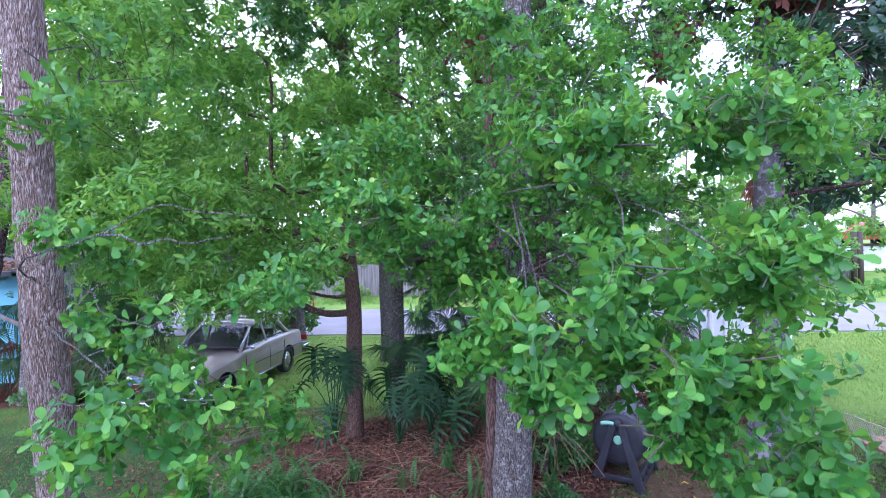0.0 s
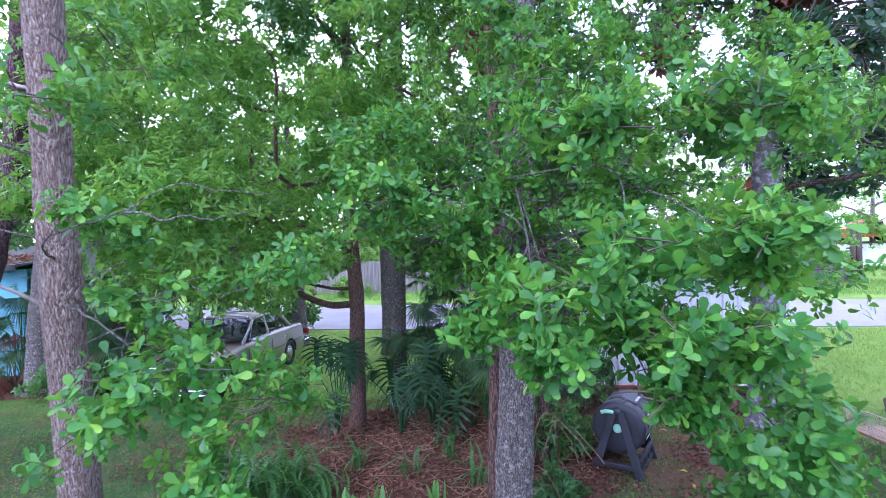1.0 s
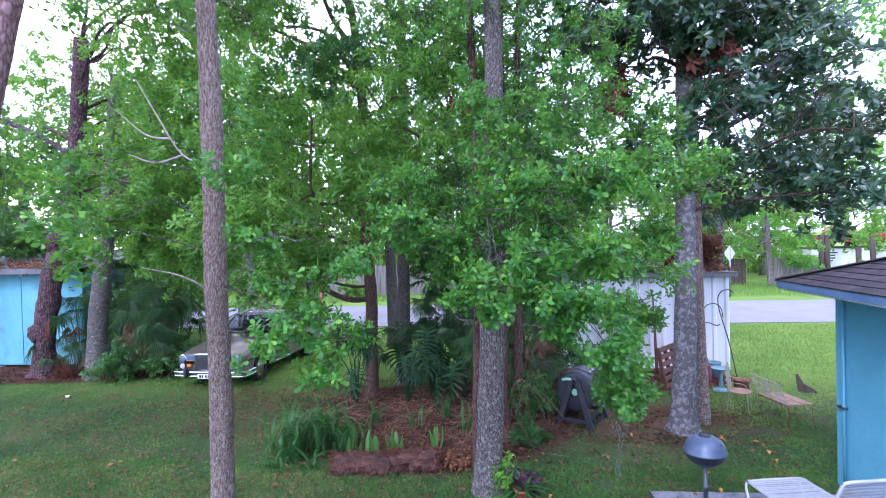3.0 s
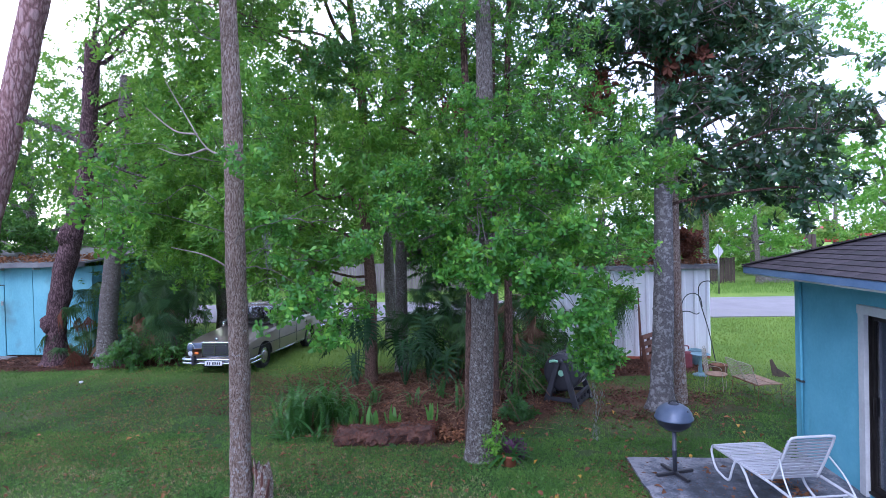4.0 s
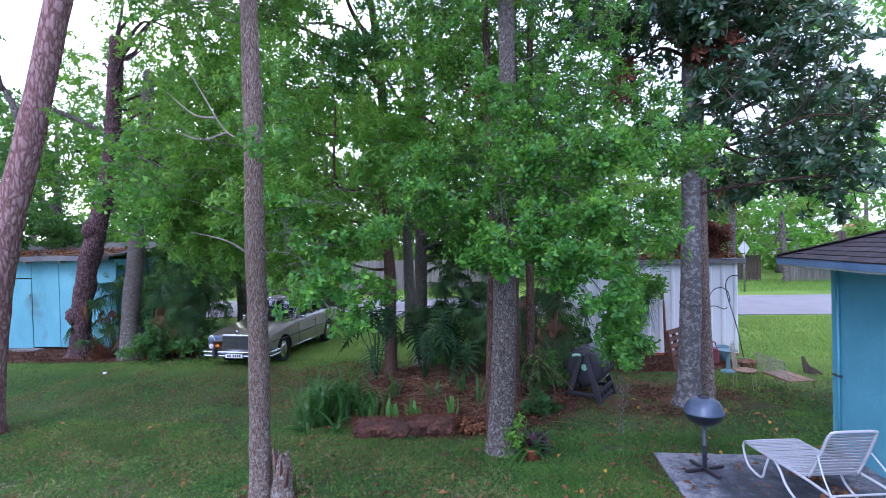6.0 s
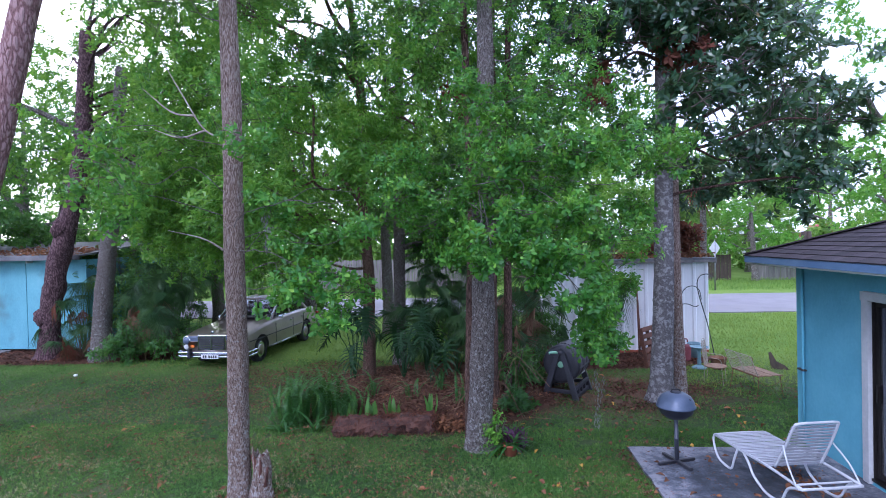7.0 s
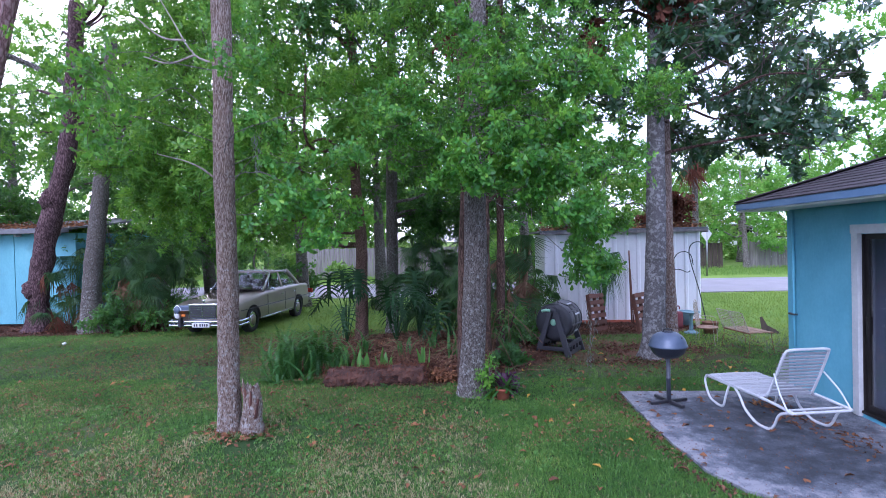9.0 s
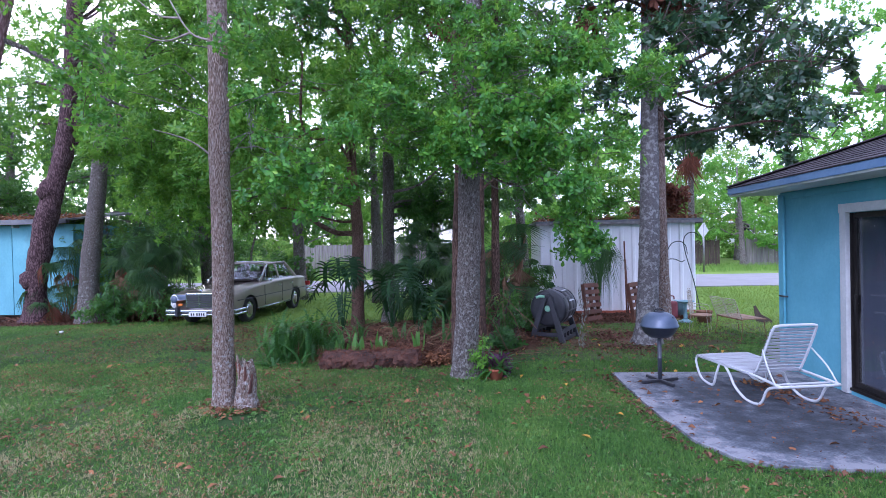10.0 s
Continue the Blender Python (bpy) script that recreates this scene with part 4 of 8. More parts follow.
PADS = [(0.9, 5.9, 4.4, 0.9, 0.7, 0.8, 300), (1.4, 6.5, 5.6, 1.1, 0.9, 0.9, 320), (1.6, 7.2, 3.9, 0.9, 0.8, 0.8, 260), (0.8, 6.4, 7.2, 1.3, 1.1, 1.0, 320), (1.5, 6.9, 2.9, 0.6, 0.6, 0.5, 140), (1.6, 6.6, 7.6, 1.1, 1.0, 0.9, 340), (0.2, 6.8, 8.2, 1.2, 1.0, 0.9, 320)]
grow(twin, tw_line, PADS, M_BARK_DARK, rng, 0.03)
crown(twin, PADS, "laurel", M_DARKLEAF, rng, tw_line, 1.05, -0.02, 0.003, twig_every=4)

# the leaning pine at the lawn's edge
rng = np.random.default_rng(17)
pine = thing("pine_tree", "tall leaning pine with plated purplish bark", "tree")
pi_line, _ = trunk(pine, [(-7.68, 4.75, -0.1), (-7.52, 4.78, 1.5), (-7.3, 4.85, 3.0), (-6.84, 5.0, 5.0), (-6.35, 5.15, 7.3), (-5.8, 5.4, 10.0)], [0.235, 0.22, 0.21, 0.2, 0.19, 0.17], M_BARK_PINE, 26, 0.06, 0.25)

for pts, r in (([(-7.0, 4.97, 4.6), (-7.5, 5.2, 5.4), (-8.2, 5.4, 5.9), (-9.4, 5.6, 6.2)], 0.06), ([(-6.85, 5.0, 5.2), (-6.2, 5.3, 4.9), (-5.6, 5.6, 4.4), (-5.2, 5.9, 4.2)], 0.05), ([(-7.6, 5.2, 5.5), (-7.9, 5.2, 6.4), (-8.6, 5.2, 7.4)], 0.035)):
    line = smooth_line(pts, 5)
    v, f = tube(line, [r * (1 - 0.7 * i / len(line)) for i in range(len(line))], 8, 0.12)
    raw("limb", v, f, M_BARK_OAK, pine, smooth=True)
# crown added out of view above the pine, to shade the left lawn
crown(pine, [(-5.9, 5.6, 11.2, 2.2, 2.0, 0.9, 300), (-4.4, 6.6, 11.8, 2.0, 2.0, 0.9, 280), (-7.4, 6.4, 11.6, 2.0, 2.0, 0.9, 280), (-8.6, 7.6, 10.8, 1.8, 1.8, 0.8, 240)], "far", M_DARKLEAF, rng, pi_line, 1.2, -0.1, 0.006, False, freq=0.9)

# two trunks by the turquoise shed
rng = np.random.default_rng(18)
knob = thing("gnarled_oak_tree", "thick gnarled purple-brown trunk with burls by the shed", "tree")
kn_line, _ = trunk(knob, [(-10.98, 10.35, -0.1), (-10.9, 10.35, 1.0), (-10.7, 10.35, 2.2), (-10.35, 10.4, 3.6), (-10.05, 10.5, 5.0), (-9.8, 10.6, 8.5)], [0.29, 0.25, 0.25, 0.23, 0.2, 0.17], M_BARK_KNOB, 26, 0.2, 0.3, freq=2.0)
for k, (x, y, z, r) in enumerate(((-11.03, 10.2, 1.1, 0.17), (-10.46, 10.25, 3.4, 0.2), (-10.72, 10.2, 2.6, 0.1))):
    bm = bmesh.new()
    bmesh.ops.create_icosphere(bm, subdivisions=3, radius=r)
    for q in bm.verts:
        q.co *= 1 + 0.3 * noise.noise(q.co * 6 + Vector((k, 0, 0))) + 0.2 * noise.noise(q.co * 17 + Vector((k, 3, 0)))
        q.co.z *= 1.3
    bmesh.ops.translate(bm, vec=(x, y, z), verts=bm.verts)
    part("burl", bm, M_BARK_KNOB, knob, smooth=True)
PADS = [(-9.4, 11.8, 7.0, 1.2, 1.2, 1.0, 420), (-8.8, 11.8, 5.0, 1.3, 1.0, 1.0, 420), (-7.0, 10.6, 4.2, 1.2, 1.1, 1.0, 460), (-7.0, 9.2, 5.4, 1.4, 1.2, 1.1, 480), (-5.8, 9.2, 4.2, 1.3, 1.1, 1.0, 450), (-6.0, 8.8, 6.4, 1.5, 1.2, 1.1, 450), (-8.3, 11.8, 7.2, 1.4, 1.2, 1.2, 420), (-6.6, 9.9, 2.9, 1.2, 1.0, 0.6, 300), (-12.5, 12.2, 5.4, 1.6, 1.4, 1.0, 260), (-11.4, 12.6, 6.6, 1.5, 1.2, 1.2, 340), (-10.2, 12.6, 5.0, 1.3, 1.1, 0.9, 300), (-12.2, 12.8, 8.4, 1.6, 1.3, 1.1, 420), (-13.6, 12.6, 6.8, 1.6, 1.3, 1.4, 420), (-7.4, 9.4, 8.4, 1.6, 1.3, 1.2, 420), (-9.8, 12.3, 8.6, 1.5, 1.2, 1.1, 260), (-6.4, 9.4, 9.4, 1.5, 1.3, 1.1, 460), (-5.4, 9.6, 8.2, 1.4, 1.2, 1.0, 460), (-4.2, 9.4, 9.0, 1.4, 1.2, 1.0, 460), (-8.2, 9.0, 9.6, 1.5, 1.3, 1.0, 380)]
grow(knob, kn_line, PADS, M_BARK_KNOB, rng, 0.035, 0.2, 4.6)
crown(knob, PADS, "laurel", M_LAUREL, rng, kn_line, 1.2, 0.0, 0.004, twig_every=5)

grey2 = thing("shed_side_tree", "mid-size grey trunk beside the turquoise shed", "tree")
g2_line, _ = trunk(grey2, [(-9.36, 10.15, -0.1), (-9.3, 10.15, 1.2), (-9.15, 10.2, 2.6), (-8.98, 10.3, 4.5), (-8.8, 10.5, 7.5)], [0.25, 0.22, 0.2, 0.18, 0.14], M_BARK_OAK, 20, 0.1, 0.35)
rng = np.random.default_rng(19)
PADS = [(-6.3, 8.2, 3.3, 0.9, 0.8, 0.6, 330), (-5.2, 7.6, 5.0, 1.0, 1.0, 1.0, 400), (-4.8, 7.8, 3.2, 0.9, 0.8, 0.6, 320), (-6.2, 7.4, 4.0, 1.0, 0.9, 0.7, 330), (-5.6, 7.6, 6.4, 1.2, 1.0, 1.0, 420), (-4.6, 7.0, 5.9, 1.0, 0.9, 0.8, 320)]
grow(grey2, g2_line, PADS, M_BARK_OAK, rng, 0.03, 0.2, 4.2)
crown(grey2, PADS, "laurel", M_LAUREL, rng, g2_line, 1.15, 0.0, 0.004, twig_every=5)


# unseen closed crowns added high on these trees to shade beds and middle lawn
rng = np.random.default_rng(20)
for tree, shade_tops in ((oak, [(0.5, 4.6, 9.2, 1.8, 1.6, 0.7, 300), (2.2, 5.0, 9.8, 1.6, 1.5, 0.7, 240)]), (grey, [(-1.4, 8.6, 11.2, 2.2, 1.8, 0.9, 320), (-0.4, 6.6, 10.8, 1.8, 1.6, 0.8, 260)]),
                   (twin, [(1.6, 7.4, 11.0, 1.8, 1.6, 0.8, 260)]), (cherry, [(-3.2, 7.0, 10.8, 2.0, 1.8, 0.8, 300), (-2.6, 4.8, 9.6, 1.7, 1.4, 0.7, 260)]),
                   (knob, [(-9.0, 9.6, 12.0, 2.2, 2.0, 0.9, 300), (-6.4, 7.6, 11.4, 2.2, 2.0, 0.9, 320)]), (mag, [(3.8, 7.0, 10.2, 1.8, 1.6, 0.8, 260)])):
    crown(tree, [p[:6] + (p[6] * 1.5,) for p in shade_tops], "far", M_DARKLEAF, rng, None, 1.1, -0.1, 0.006, False, freq=0.9)


# ---- trees beyond the road and round the yard ----
def far_tree(x, y, h, width, material, seed, n=420, label="leafy green tree beyond the road", low=0.25, leaf=1.4):
    rng = np.random.default_rng(seed)
    t = thing("tree", label, "tree", group="trees beyond the road")
    lean = rng.normal(size=2) * 0.04 * h
    z0 = ground_height(x, y) - 0.1
    line, _ = trunk(t, [(x, y, z0), (x + lean[0] * 0.4, y + lean[1] * 0.4, z0 + h * 0.4), (x + lean[0], y + lean[1], z0 + h * 0.9)], [0.02 * h + 0.05, 0.015 * h + 0.03, 0.04], M_BARK_OAK, 10, 0.1, 0.3, 5)
    pads = []
    for k in range(7):
        a, q = 2.4 * k + seed, (k + 0.5) / 7
        r = width * (0.28 + 0.3 * math.sin(math.pi * (0.15 + 0.8 * q)))
        pads.append((x + lean[0] * q + math.cos(a) * r, y + lean[1] * q + math.sin(a) * r, z0 + h * (low + (0.97 - low) * q), width * 0.36, width * 0.36, h * 0.13, n / 7))
    grow(t, line, pads[:5], M_BARK_OAK, rng, 0.05)
    crown(t, pads, "far", material, rng, line, leaf, -0.08, 0.006, False, freq=0.9)
    return t


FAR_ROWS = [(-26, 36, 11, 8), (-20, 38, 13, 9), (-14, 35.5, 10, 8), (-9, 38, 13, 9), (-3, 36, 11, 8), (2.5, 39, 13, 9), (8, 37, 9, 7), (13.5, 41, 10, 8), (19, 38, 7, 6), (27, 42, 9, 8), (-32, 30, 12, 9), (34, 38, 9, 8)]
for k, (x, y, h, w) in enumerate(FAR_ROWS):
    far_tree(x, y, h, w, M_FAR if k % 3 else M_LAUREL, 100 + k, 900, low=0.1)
for k, (x, y, h, w) in enumerate([(-15.5, 14.5, 9, 6), (-18, 9, 10, 7), (-9, 15.5, 9, 6), (-13, 19, 10, 7), (-5.5, 15.0, 8.5, 5.0), (0.6, 15.0, 9.0, 5.0), (-2.6, 13.8, 7.5, 4.6), (2.0, 14.3, 7.5, 4.6)]):
    far_tree(x, y, h, w, M_DARKLEAF if x < -12 else M_LAUREL, 140 + k, 900, "leafy green tree on the near side of the road", 0.26 if x < -7 else 0.5, 0.8)
for k, (x, y, h, w) in enumerate([(-11.6, 15.8, 6.0, 5.0), (-15.0, 15.0, 7.0, 5.6), (-18.5, 14.0, 7.0, 6.0), (-8.6, 16.2, 5.6, 4.4)]):
    far_tree(x, y, h, w, M_DARKLEAF, 160 + k, 1500, "dense dark green tree behind the turquoise shed", 0.12, 0.8)
far_tree(15.8, 30.0, 6.6, 3.3, M_LIME, 170, 1100, "bright green vine-hung tree before the far fence", 0.16, 0.8)
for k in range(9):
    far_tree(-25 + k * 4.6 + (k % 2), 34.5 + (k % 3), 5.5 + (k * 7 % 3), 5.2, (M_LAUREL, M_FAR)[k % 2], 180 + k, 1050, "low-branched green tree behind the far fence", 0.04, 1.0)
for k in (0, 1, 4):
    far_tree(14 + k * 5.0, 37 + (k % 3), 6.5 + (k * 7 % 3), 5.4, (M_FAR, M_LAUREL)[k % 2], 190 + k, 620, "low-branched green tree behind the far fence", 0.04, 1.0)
tall = far_tree(12.8, 14.5, 10.5, 5.6, M_LIME, 171, 1900, "tall tree behind the house roof", 0.36, 0.8)
limb(tall, (12.8, 14.5, 6.2), (10.9, 14.0, 6.6), 0.14, 0.06, M_BARK_OAK, 0.12, np.random.default_rng(21), 10)
far_tree(16.0, 10.0, 9.5, 6.0, M_FAR, 172, 800, "tall tree behind the house roof", 0.4, 0.8)


# ---- paints and plain materials ----
M_SHEETMETAL = surface("white_sheet_metal", [(0.3, (0.76, 0.75, 0.76)), (0.55, (0.83, 0.82, 0.83)), (0.8, (0.88, 0.87, 0.88))], 0.45, scale=1.5, fine=25, bump=0.1, patch=((0.5, 0.47, 0.45), 1.8, 0.62, 0.15))
M_BOARD = surface("turquoise_plywood", [(0.3, (0.11, 0.32, 0.39)), (0.55, (0.15, 0.4, 0.47)), (0.8, (0.2, 0.46, 0.52))], 0.7, scale=1.5, fine=30, bump=0.2, stretch=(1, 1, 0.5), patch=((0.1, 0.22, 0.24), 1.1, 0.58, 0.14))
M_BLACK = surface("black_plastic", [(0.3, (0.012, 0.012, 0.016)), (0.7, (0.03, 0.03, 0.038))], 0.5, scale=5, bump=0.1)
M_DARKGREY = surface("charcoal_plastic", [(0.3, (0.026, 0.026, 0.032)), (0.7, (0.058, 0.056, 0.065))], 0.5, scale=4, bump=0.15)
M_GREENPLASTIC = surface("mint_plastic", [(0.3, (0.2, 0.42, 0.28)), (0.7, (0.3, 0.55, 0.38))], 0.5)
M_LABEL = surface("pale_label", [(0.3, (0.4, 0.4, 0.42)), (0.7, (0.55, 0.55, 0.55))], 0.5)
M_ENAMEL = surface("blue_grey_enamel", [(0.3, (0.07, 0.095, 0.15)), (0.7, (0.105, 0.135, 0.2))], 0.38, 0.2, scale=4, fine=60, bump=0.05)
M_ENAMEL_DARK = surface("dark_enamel", [(0.3, (0.02, 0.022, 0.035)), (0.7, (0.04, 0.045, 0.06))], 0.4, 0.2, scale=4)
M_POST = surface("grey_painted_steel", [(0.3, (0.05, 0.055, 0.075)), (0.7, (0.09, 0.098, 0.125))], 0.45, 0.2, scale=8)
M_STEEL = surface("dull_steel", [(0.3, (0.2, 0.2, 0.21)), (0.7, (0.33, 0.33, 0.34))], 0.4, 0.8, scale=8)
# the blue of reflected sky is put into the chrome's own colour
M_CHROME = surface("chrome", [(0.3, (0.5, 0.53, 0.6)), (0.7, (0.64, 0.67, 0.74))], 0.12, 1.0, scale=8, bump=0.03, rough_var=0.08)
M_WHITEPAINT = surface("white_enamel", [(0.3, (0.5, 0.52, 0.56)), (0.7, (0.6, 0.62, 0.66))], 0.35, scale=6, bump=0.05)
M_STRAP = surface("white_vinyl_strap", [(0.3, (0.34, 0.35, 0.4)), (0.7, (0.44, 0.45, 0.5))], 0.5, scale=9, bump=0.1, piece=0.1)
M_RUST = surface("rusted_iron", [(0.3, (0.09, 0.035, 0.02)), (0.55, (0.2, 0.09, 0.05)), (0.8, (0.33, 0.2, 0.13))], 0.85, scale=9, fine=80, bump=0.3)
M_OLDWIRE = surface("weathered_wire", [(0.3, (0.3, 0.25, 0.19)), (0.7, (0.5, 0.45, 0.38))], 0.8, 0.1, scale=12)
M_TANSEAT = surface("faded_tan_seat", [(0.3, (0.2, 0.11, 0.065)), (0.7, (0.36, 0.23, 0.15))], 0.8, scale=9, fine=70, bump=0.3)
M_PALLET = surface("brown_pallet_wood", [(0.3, (0.075, 0.03, 0.02)), (0.6, (0.15, 0.065, 0.04)), (0.8, (0.22, 0.11, 0.07))], 0.85, scale=4, fine=50, bump=0.3, stretch=(1, 1, 1), piece=0.2)
M_GREYWOOD = surface("silvered_wood", [(0.3, (0.12, 0.105, 0.1)), (0.55, (0.22, 0.2, 0.195)), (0.8, (0.33, 0.3, 0.29))], 0.9, scale=3, fine=40, bump=0.3, stretch=(3, 3, 0.25), piece=0.12)
M_DARKWOOD = surface("dark_old_wood", [(0.3, (0.03, 0.022, 0.018)), (0.7, (0.09, 0.065, 0.05))], 0.9, scale=4, stretch=(2, 2, 0.3))
M_REDBROWN = surface("rotting_red_wood", [(0.3, (0.022, 0.012, 0.01)), (0.5, (0.075, 0.032, 0.022)), (0.7, (0.15, 0.068, 0.045))], 0.95, scale=7, stretch=(0.6, 1.6, 1.6), fine=45, bump=0.8, dist=0.02, patch=((0.2, 0.16, 0.14), 3.0, 0.6, 0.1))
M_TERRACOTTA = surface("terracotta", [(0.3, (0.3, 0.08, 0.04)), (0.7, (0.42, 0.13, 0.07))], 0.75, scale=6)
M_PINK = surface("faded_red_plastic", [(0.3, (0.16, 0.035, 0.045)), (0.7, (0.26, 0.07, 0.08))], 0.6)
M_AQUA = surface("aqua_metal", [(0.3, (0.13, 0.24, 0.29)), (0.7, (0.22, 0.36, 0.41))], 0.5)
M_HOOK = surface("dark_green_iron", [(0.3, (0.025, 0.03, 0.03)), (0.7, (0.06, 0.07, 0.065))], 0.5, 0.4)
M_YELLOW = surface("faded_yellow", [(0.3, (0.4, 0.28, 0.05)), (0.7, (0.5, 0.36, 0.08))], 0.6)
M_CARPAINT = surface("beige_car_paint", [(0.3, (0.225, 0.185, 0.152)), (0.7, (0.275, 0.228, 0.19))], 0.34, 0.4, scale=2, fine=30, bump=0.0, coat=0.9, rough_var=0.06)
M_TYRE = surface("tyre_rubber", [(0.3, (0.012, 0.012, 0.012)), (0.7, (0.03, 0.03, 0.03))], 0.85, scale=12)
M_GLASSDARK = surface("dark_window_glass", [(0.3, (0.015, 0.02, 0.024)), (0.7, (0.025, 0.03, 0.034))], 0.06, 0.0, scale=2, bump=0.0, rough_var=0.03)
M_ORANGE = surface("amber_lens", [(0.3, (0.6, 0.16, 0.03)), (0.7, (0.7, 0.22, 0.04))], 0.2)
M_REDLENS = surface("red_lens", [(0.3, (0.35, 0.02, 0.02)), (0.7, (0.45, 0.04, 0.03))], 0.2)
M_REDPAINT = surface("red_paint", [(0.3, (0.42, 0.035, 0.04)), (0.7, (0.5, 0.06, 0.06))], 0.35)
M_PLATE = surface("white_plate", [(0.3, (0.65, 0.65, 0.68)), (0.7, (0.75, 0.75, 0.77))], 0.4)
M_INK = surface("dark_ink", [(0.3, (0.02, 0.02, 0.03)), (0.7, (0.04, 0.04, 0.05))], 0.6)
M_DOORBACK = surface("blue_grey_backing", [(0.3, (0.07, 0.08, 0.115)), (0.7, (0.12, 0.13, 0.175))], 0.9, scale=2, fine=30, stretch=(8, 8, 0.4))
M_ROOFMETAL = surface("grey_roof_sheet", [(0.3, (0.1, 0.1, 0.11)), (0.7, (0.2, 0.2, 0.21))], 0.6, 0.3, scale=3)
M_ALU = surface("bronze_door_frame", [(0.3, (0.02, 0.018, 0.018)), (0.7, (0.04, 0.035, 0.033))], 0.4, 0.6)


def clear_glass(name, ior=1.45):
    m, n, l = nodes_of(name)
    b = n["Principled BSDF"]
    b.inputs["Base Color"].default_value = (0.75, 0.8, 0.85, 1)
    b.inputs["Roughness"].default_value, b.inputs["Transmission Weight"].default_value, b.inputs["IOR"].default_value = 0.02, 1.0, ior
    return m


M_GLASS = clear_glass("window_glass")
M_CARGLASS = clear_glass("car_glass", 1.25)
M_SEATS = surface("dark_brown_vinyl", [(0.3, (0.03, 0.02, 0.017)), (0.7, (0.06, 0.042, 0.036))], 0.6, scale=8)


def same_mesh(name, me, parent, m):
    ob = new(name, me)
    ob.parent = parent
    ob.matrix_basis = m
    return ob


# ---- patio and sliding door ----
outline = [(2.38, 4.62), (2.4, 3.7), (2.44, 2.9), (2.53, 2.16), (2.71, 1.77), (3.0, 1.63), (3.4, 1.59), (4.765, 1.57), (4.765, 4.66)]


def rim_x(y):
    """The patio's lawn-side edge at y."""
    for (x0, y0), (x1, y1) in zip(outline[:7], outline[1:8]):
        if y1 <= y <= y0:
            return x0 + (x1 - x0) * (y0 - y) / max(y0 - y1, 1e-6)
    return outline[0][0]


pv, pf, mild = [], [], []
NX, NY = 34, 44
for j in range(NY + 1):
    y = 1.585 + (4.65 - 1.585) * j / NY
    x0 = rim_x(y) if y > 1.59 else 3.45
    for i in range(NX + 1):
        x = x0 + (4.765 - x0) * i / NX
        k = 0.02 if i < NX else 0.0
        px, py = x + k * noise.noise(Vector((x * 5, y * 5, 1))), y + k * noise.noise(Vector((x * 5, y * 5, 4)))
        pv.append((px, py, 0.028 + 0.003 * noise.noise(Vector((x * 2, y * 2, 2)))))
        rim = min(x - x0 * 0.98, (y - 1.52) * 1.1, (4.7 - y) * 0.8)
        mild.append(0.75 * min(max((rim - 0.12) / 0.5, 0.0), 1.0) * (1 - 0.6 * min(max((x - 4.05) / 0.4, 0.0), 1.0)))
pf = [(j * (NX + 1) + i, j * (NX + 1) + i + 1, (j + 1) * (NX + 1) + i + 1, (j + 1) * (NX + 1) + i) for j in range(NY) for i in range(NX)]
loop_ = [i for i in range(NX + 1)] + [j * (NX + 1) + NX for j in range(1, NY + 1)] + [NY * (NX + 1) + i for i in range(NX - 1, -1, -1)] + [j * (NX + 1) for j in range(NY - 1, 0, -1)]
base_n = len(pv)
pv += [(pv[k][0], pv[k][1], -0.1) for k in loop_]
mild += [0.5] * len(loop_)
for k in range(len(loop_)):
    q = (k + 1) % len(loop_)
    pf.append((loop_[k], base_n + k, base_n + q, loop_[q]))
patio = tagged(raw("patio", pv, pf, M_CONCRETE), "stained grey concrete patio slab with a worn rounded edge", "patio", kind="structure")
at = patio.data.attributes.new("mildew", "FLOAT", "POINT")
at.data.foreach_set("value", mild)

door = thing("door_1", "closed dark sliding glass door in a white frame", "door", kind="structure")
bx = HX - 0.02
boxed("side_trim", (bx, DY1 + 0.045, 1.085), (0.05, 0.1, 2.09), M_TRIM, door, 0.004)
boxed("side_trim", (bx, DY0 - 0.045, 1.085), (0.05, 0.1, 2.09), M_TRIM, door, 0.004)
boxed("head_trim", (bx, (DY0 + DY1) / 2, DZ1 + 0.052), (0.055, DY1 - DY0 + 0.22, 0.1), M_TRIM, door, 0.004)
boxed("sill", (HX + 0.055, (DY0 + DY1) / 2, DZ0 - 0.008), (0.145, DY1 - DY0 - 0.004, 0.03), M_ALU, door, 0.004)
for y0, y1, x in ((DY0, (DY0 + DY1) / 2 + 0.03, HX + 0.09), ((DY0 + DY1) / 2 - 0.03, DY1, HX + 0.05)):
    leaf = new("door_leaf")
    leaf.parent = door
    for y in (y0 + 0.025, y1 - 0.025):
        boxed("stile", (x, y, 1.08), (0.035, 0.05, 1.94), M_ALU, leaf, 0.003)
    for z in (DZ0 + 0.045, DZ1 - 0.03):
        boxed("rail", (x, (y0 + y1) / 2, z), (0.035, y1 - y0 - 0.1, 0.06), M_ALU, leaf, 0.003)
    boxed("pane", (x, (y0 + y1) / 2, 1.08), (0.008, y1 - y0 - 0.1, 1.84), M_GLASS, leaf).visible_shadow = False
# sheet added close behind the glass, coloured for the dim navy interior
boxed("dark_backing", (HX + 0.115, (DY0 + DY1) / 2, 1.1), (0.01, DY1 - DY0, 1.95), M_DOORBACK, door)
for y in (DY0 + 0.008, DY1 - 0.008):
    boxed("jamb", (HX + 0.07, y, 1.08), (0.13, 0.014, 1.95), M_ALU, door)
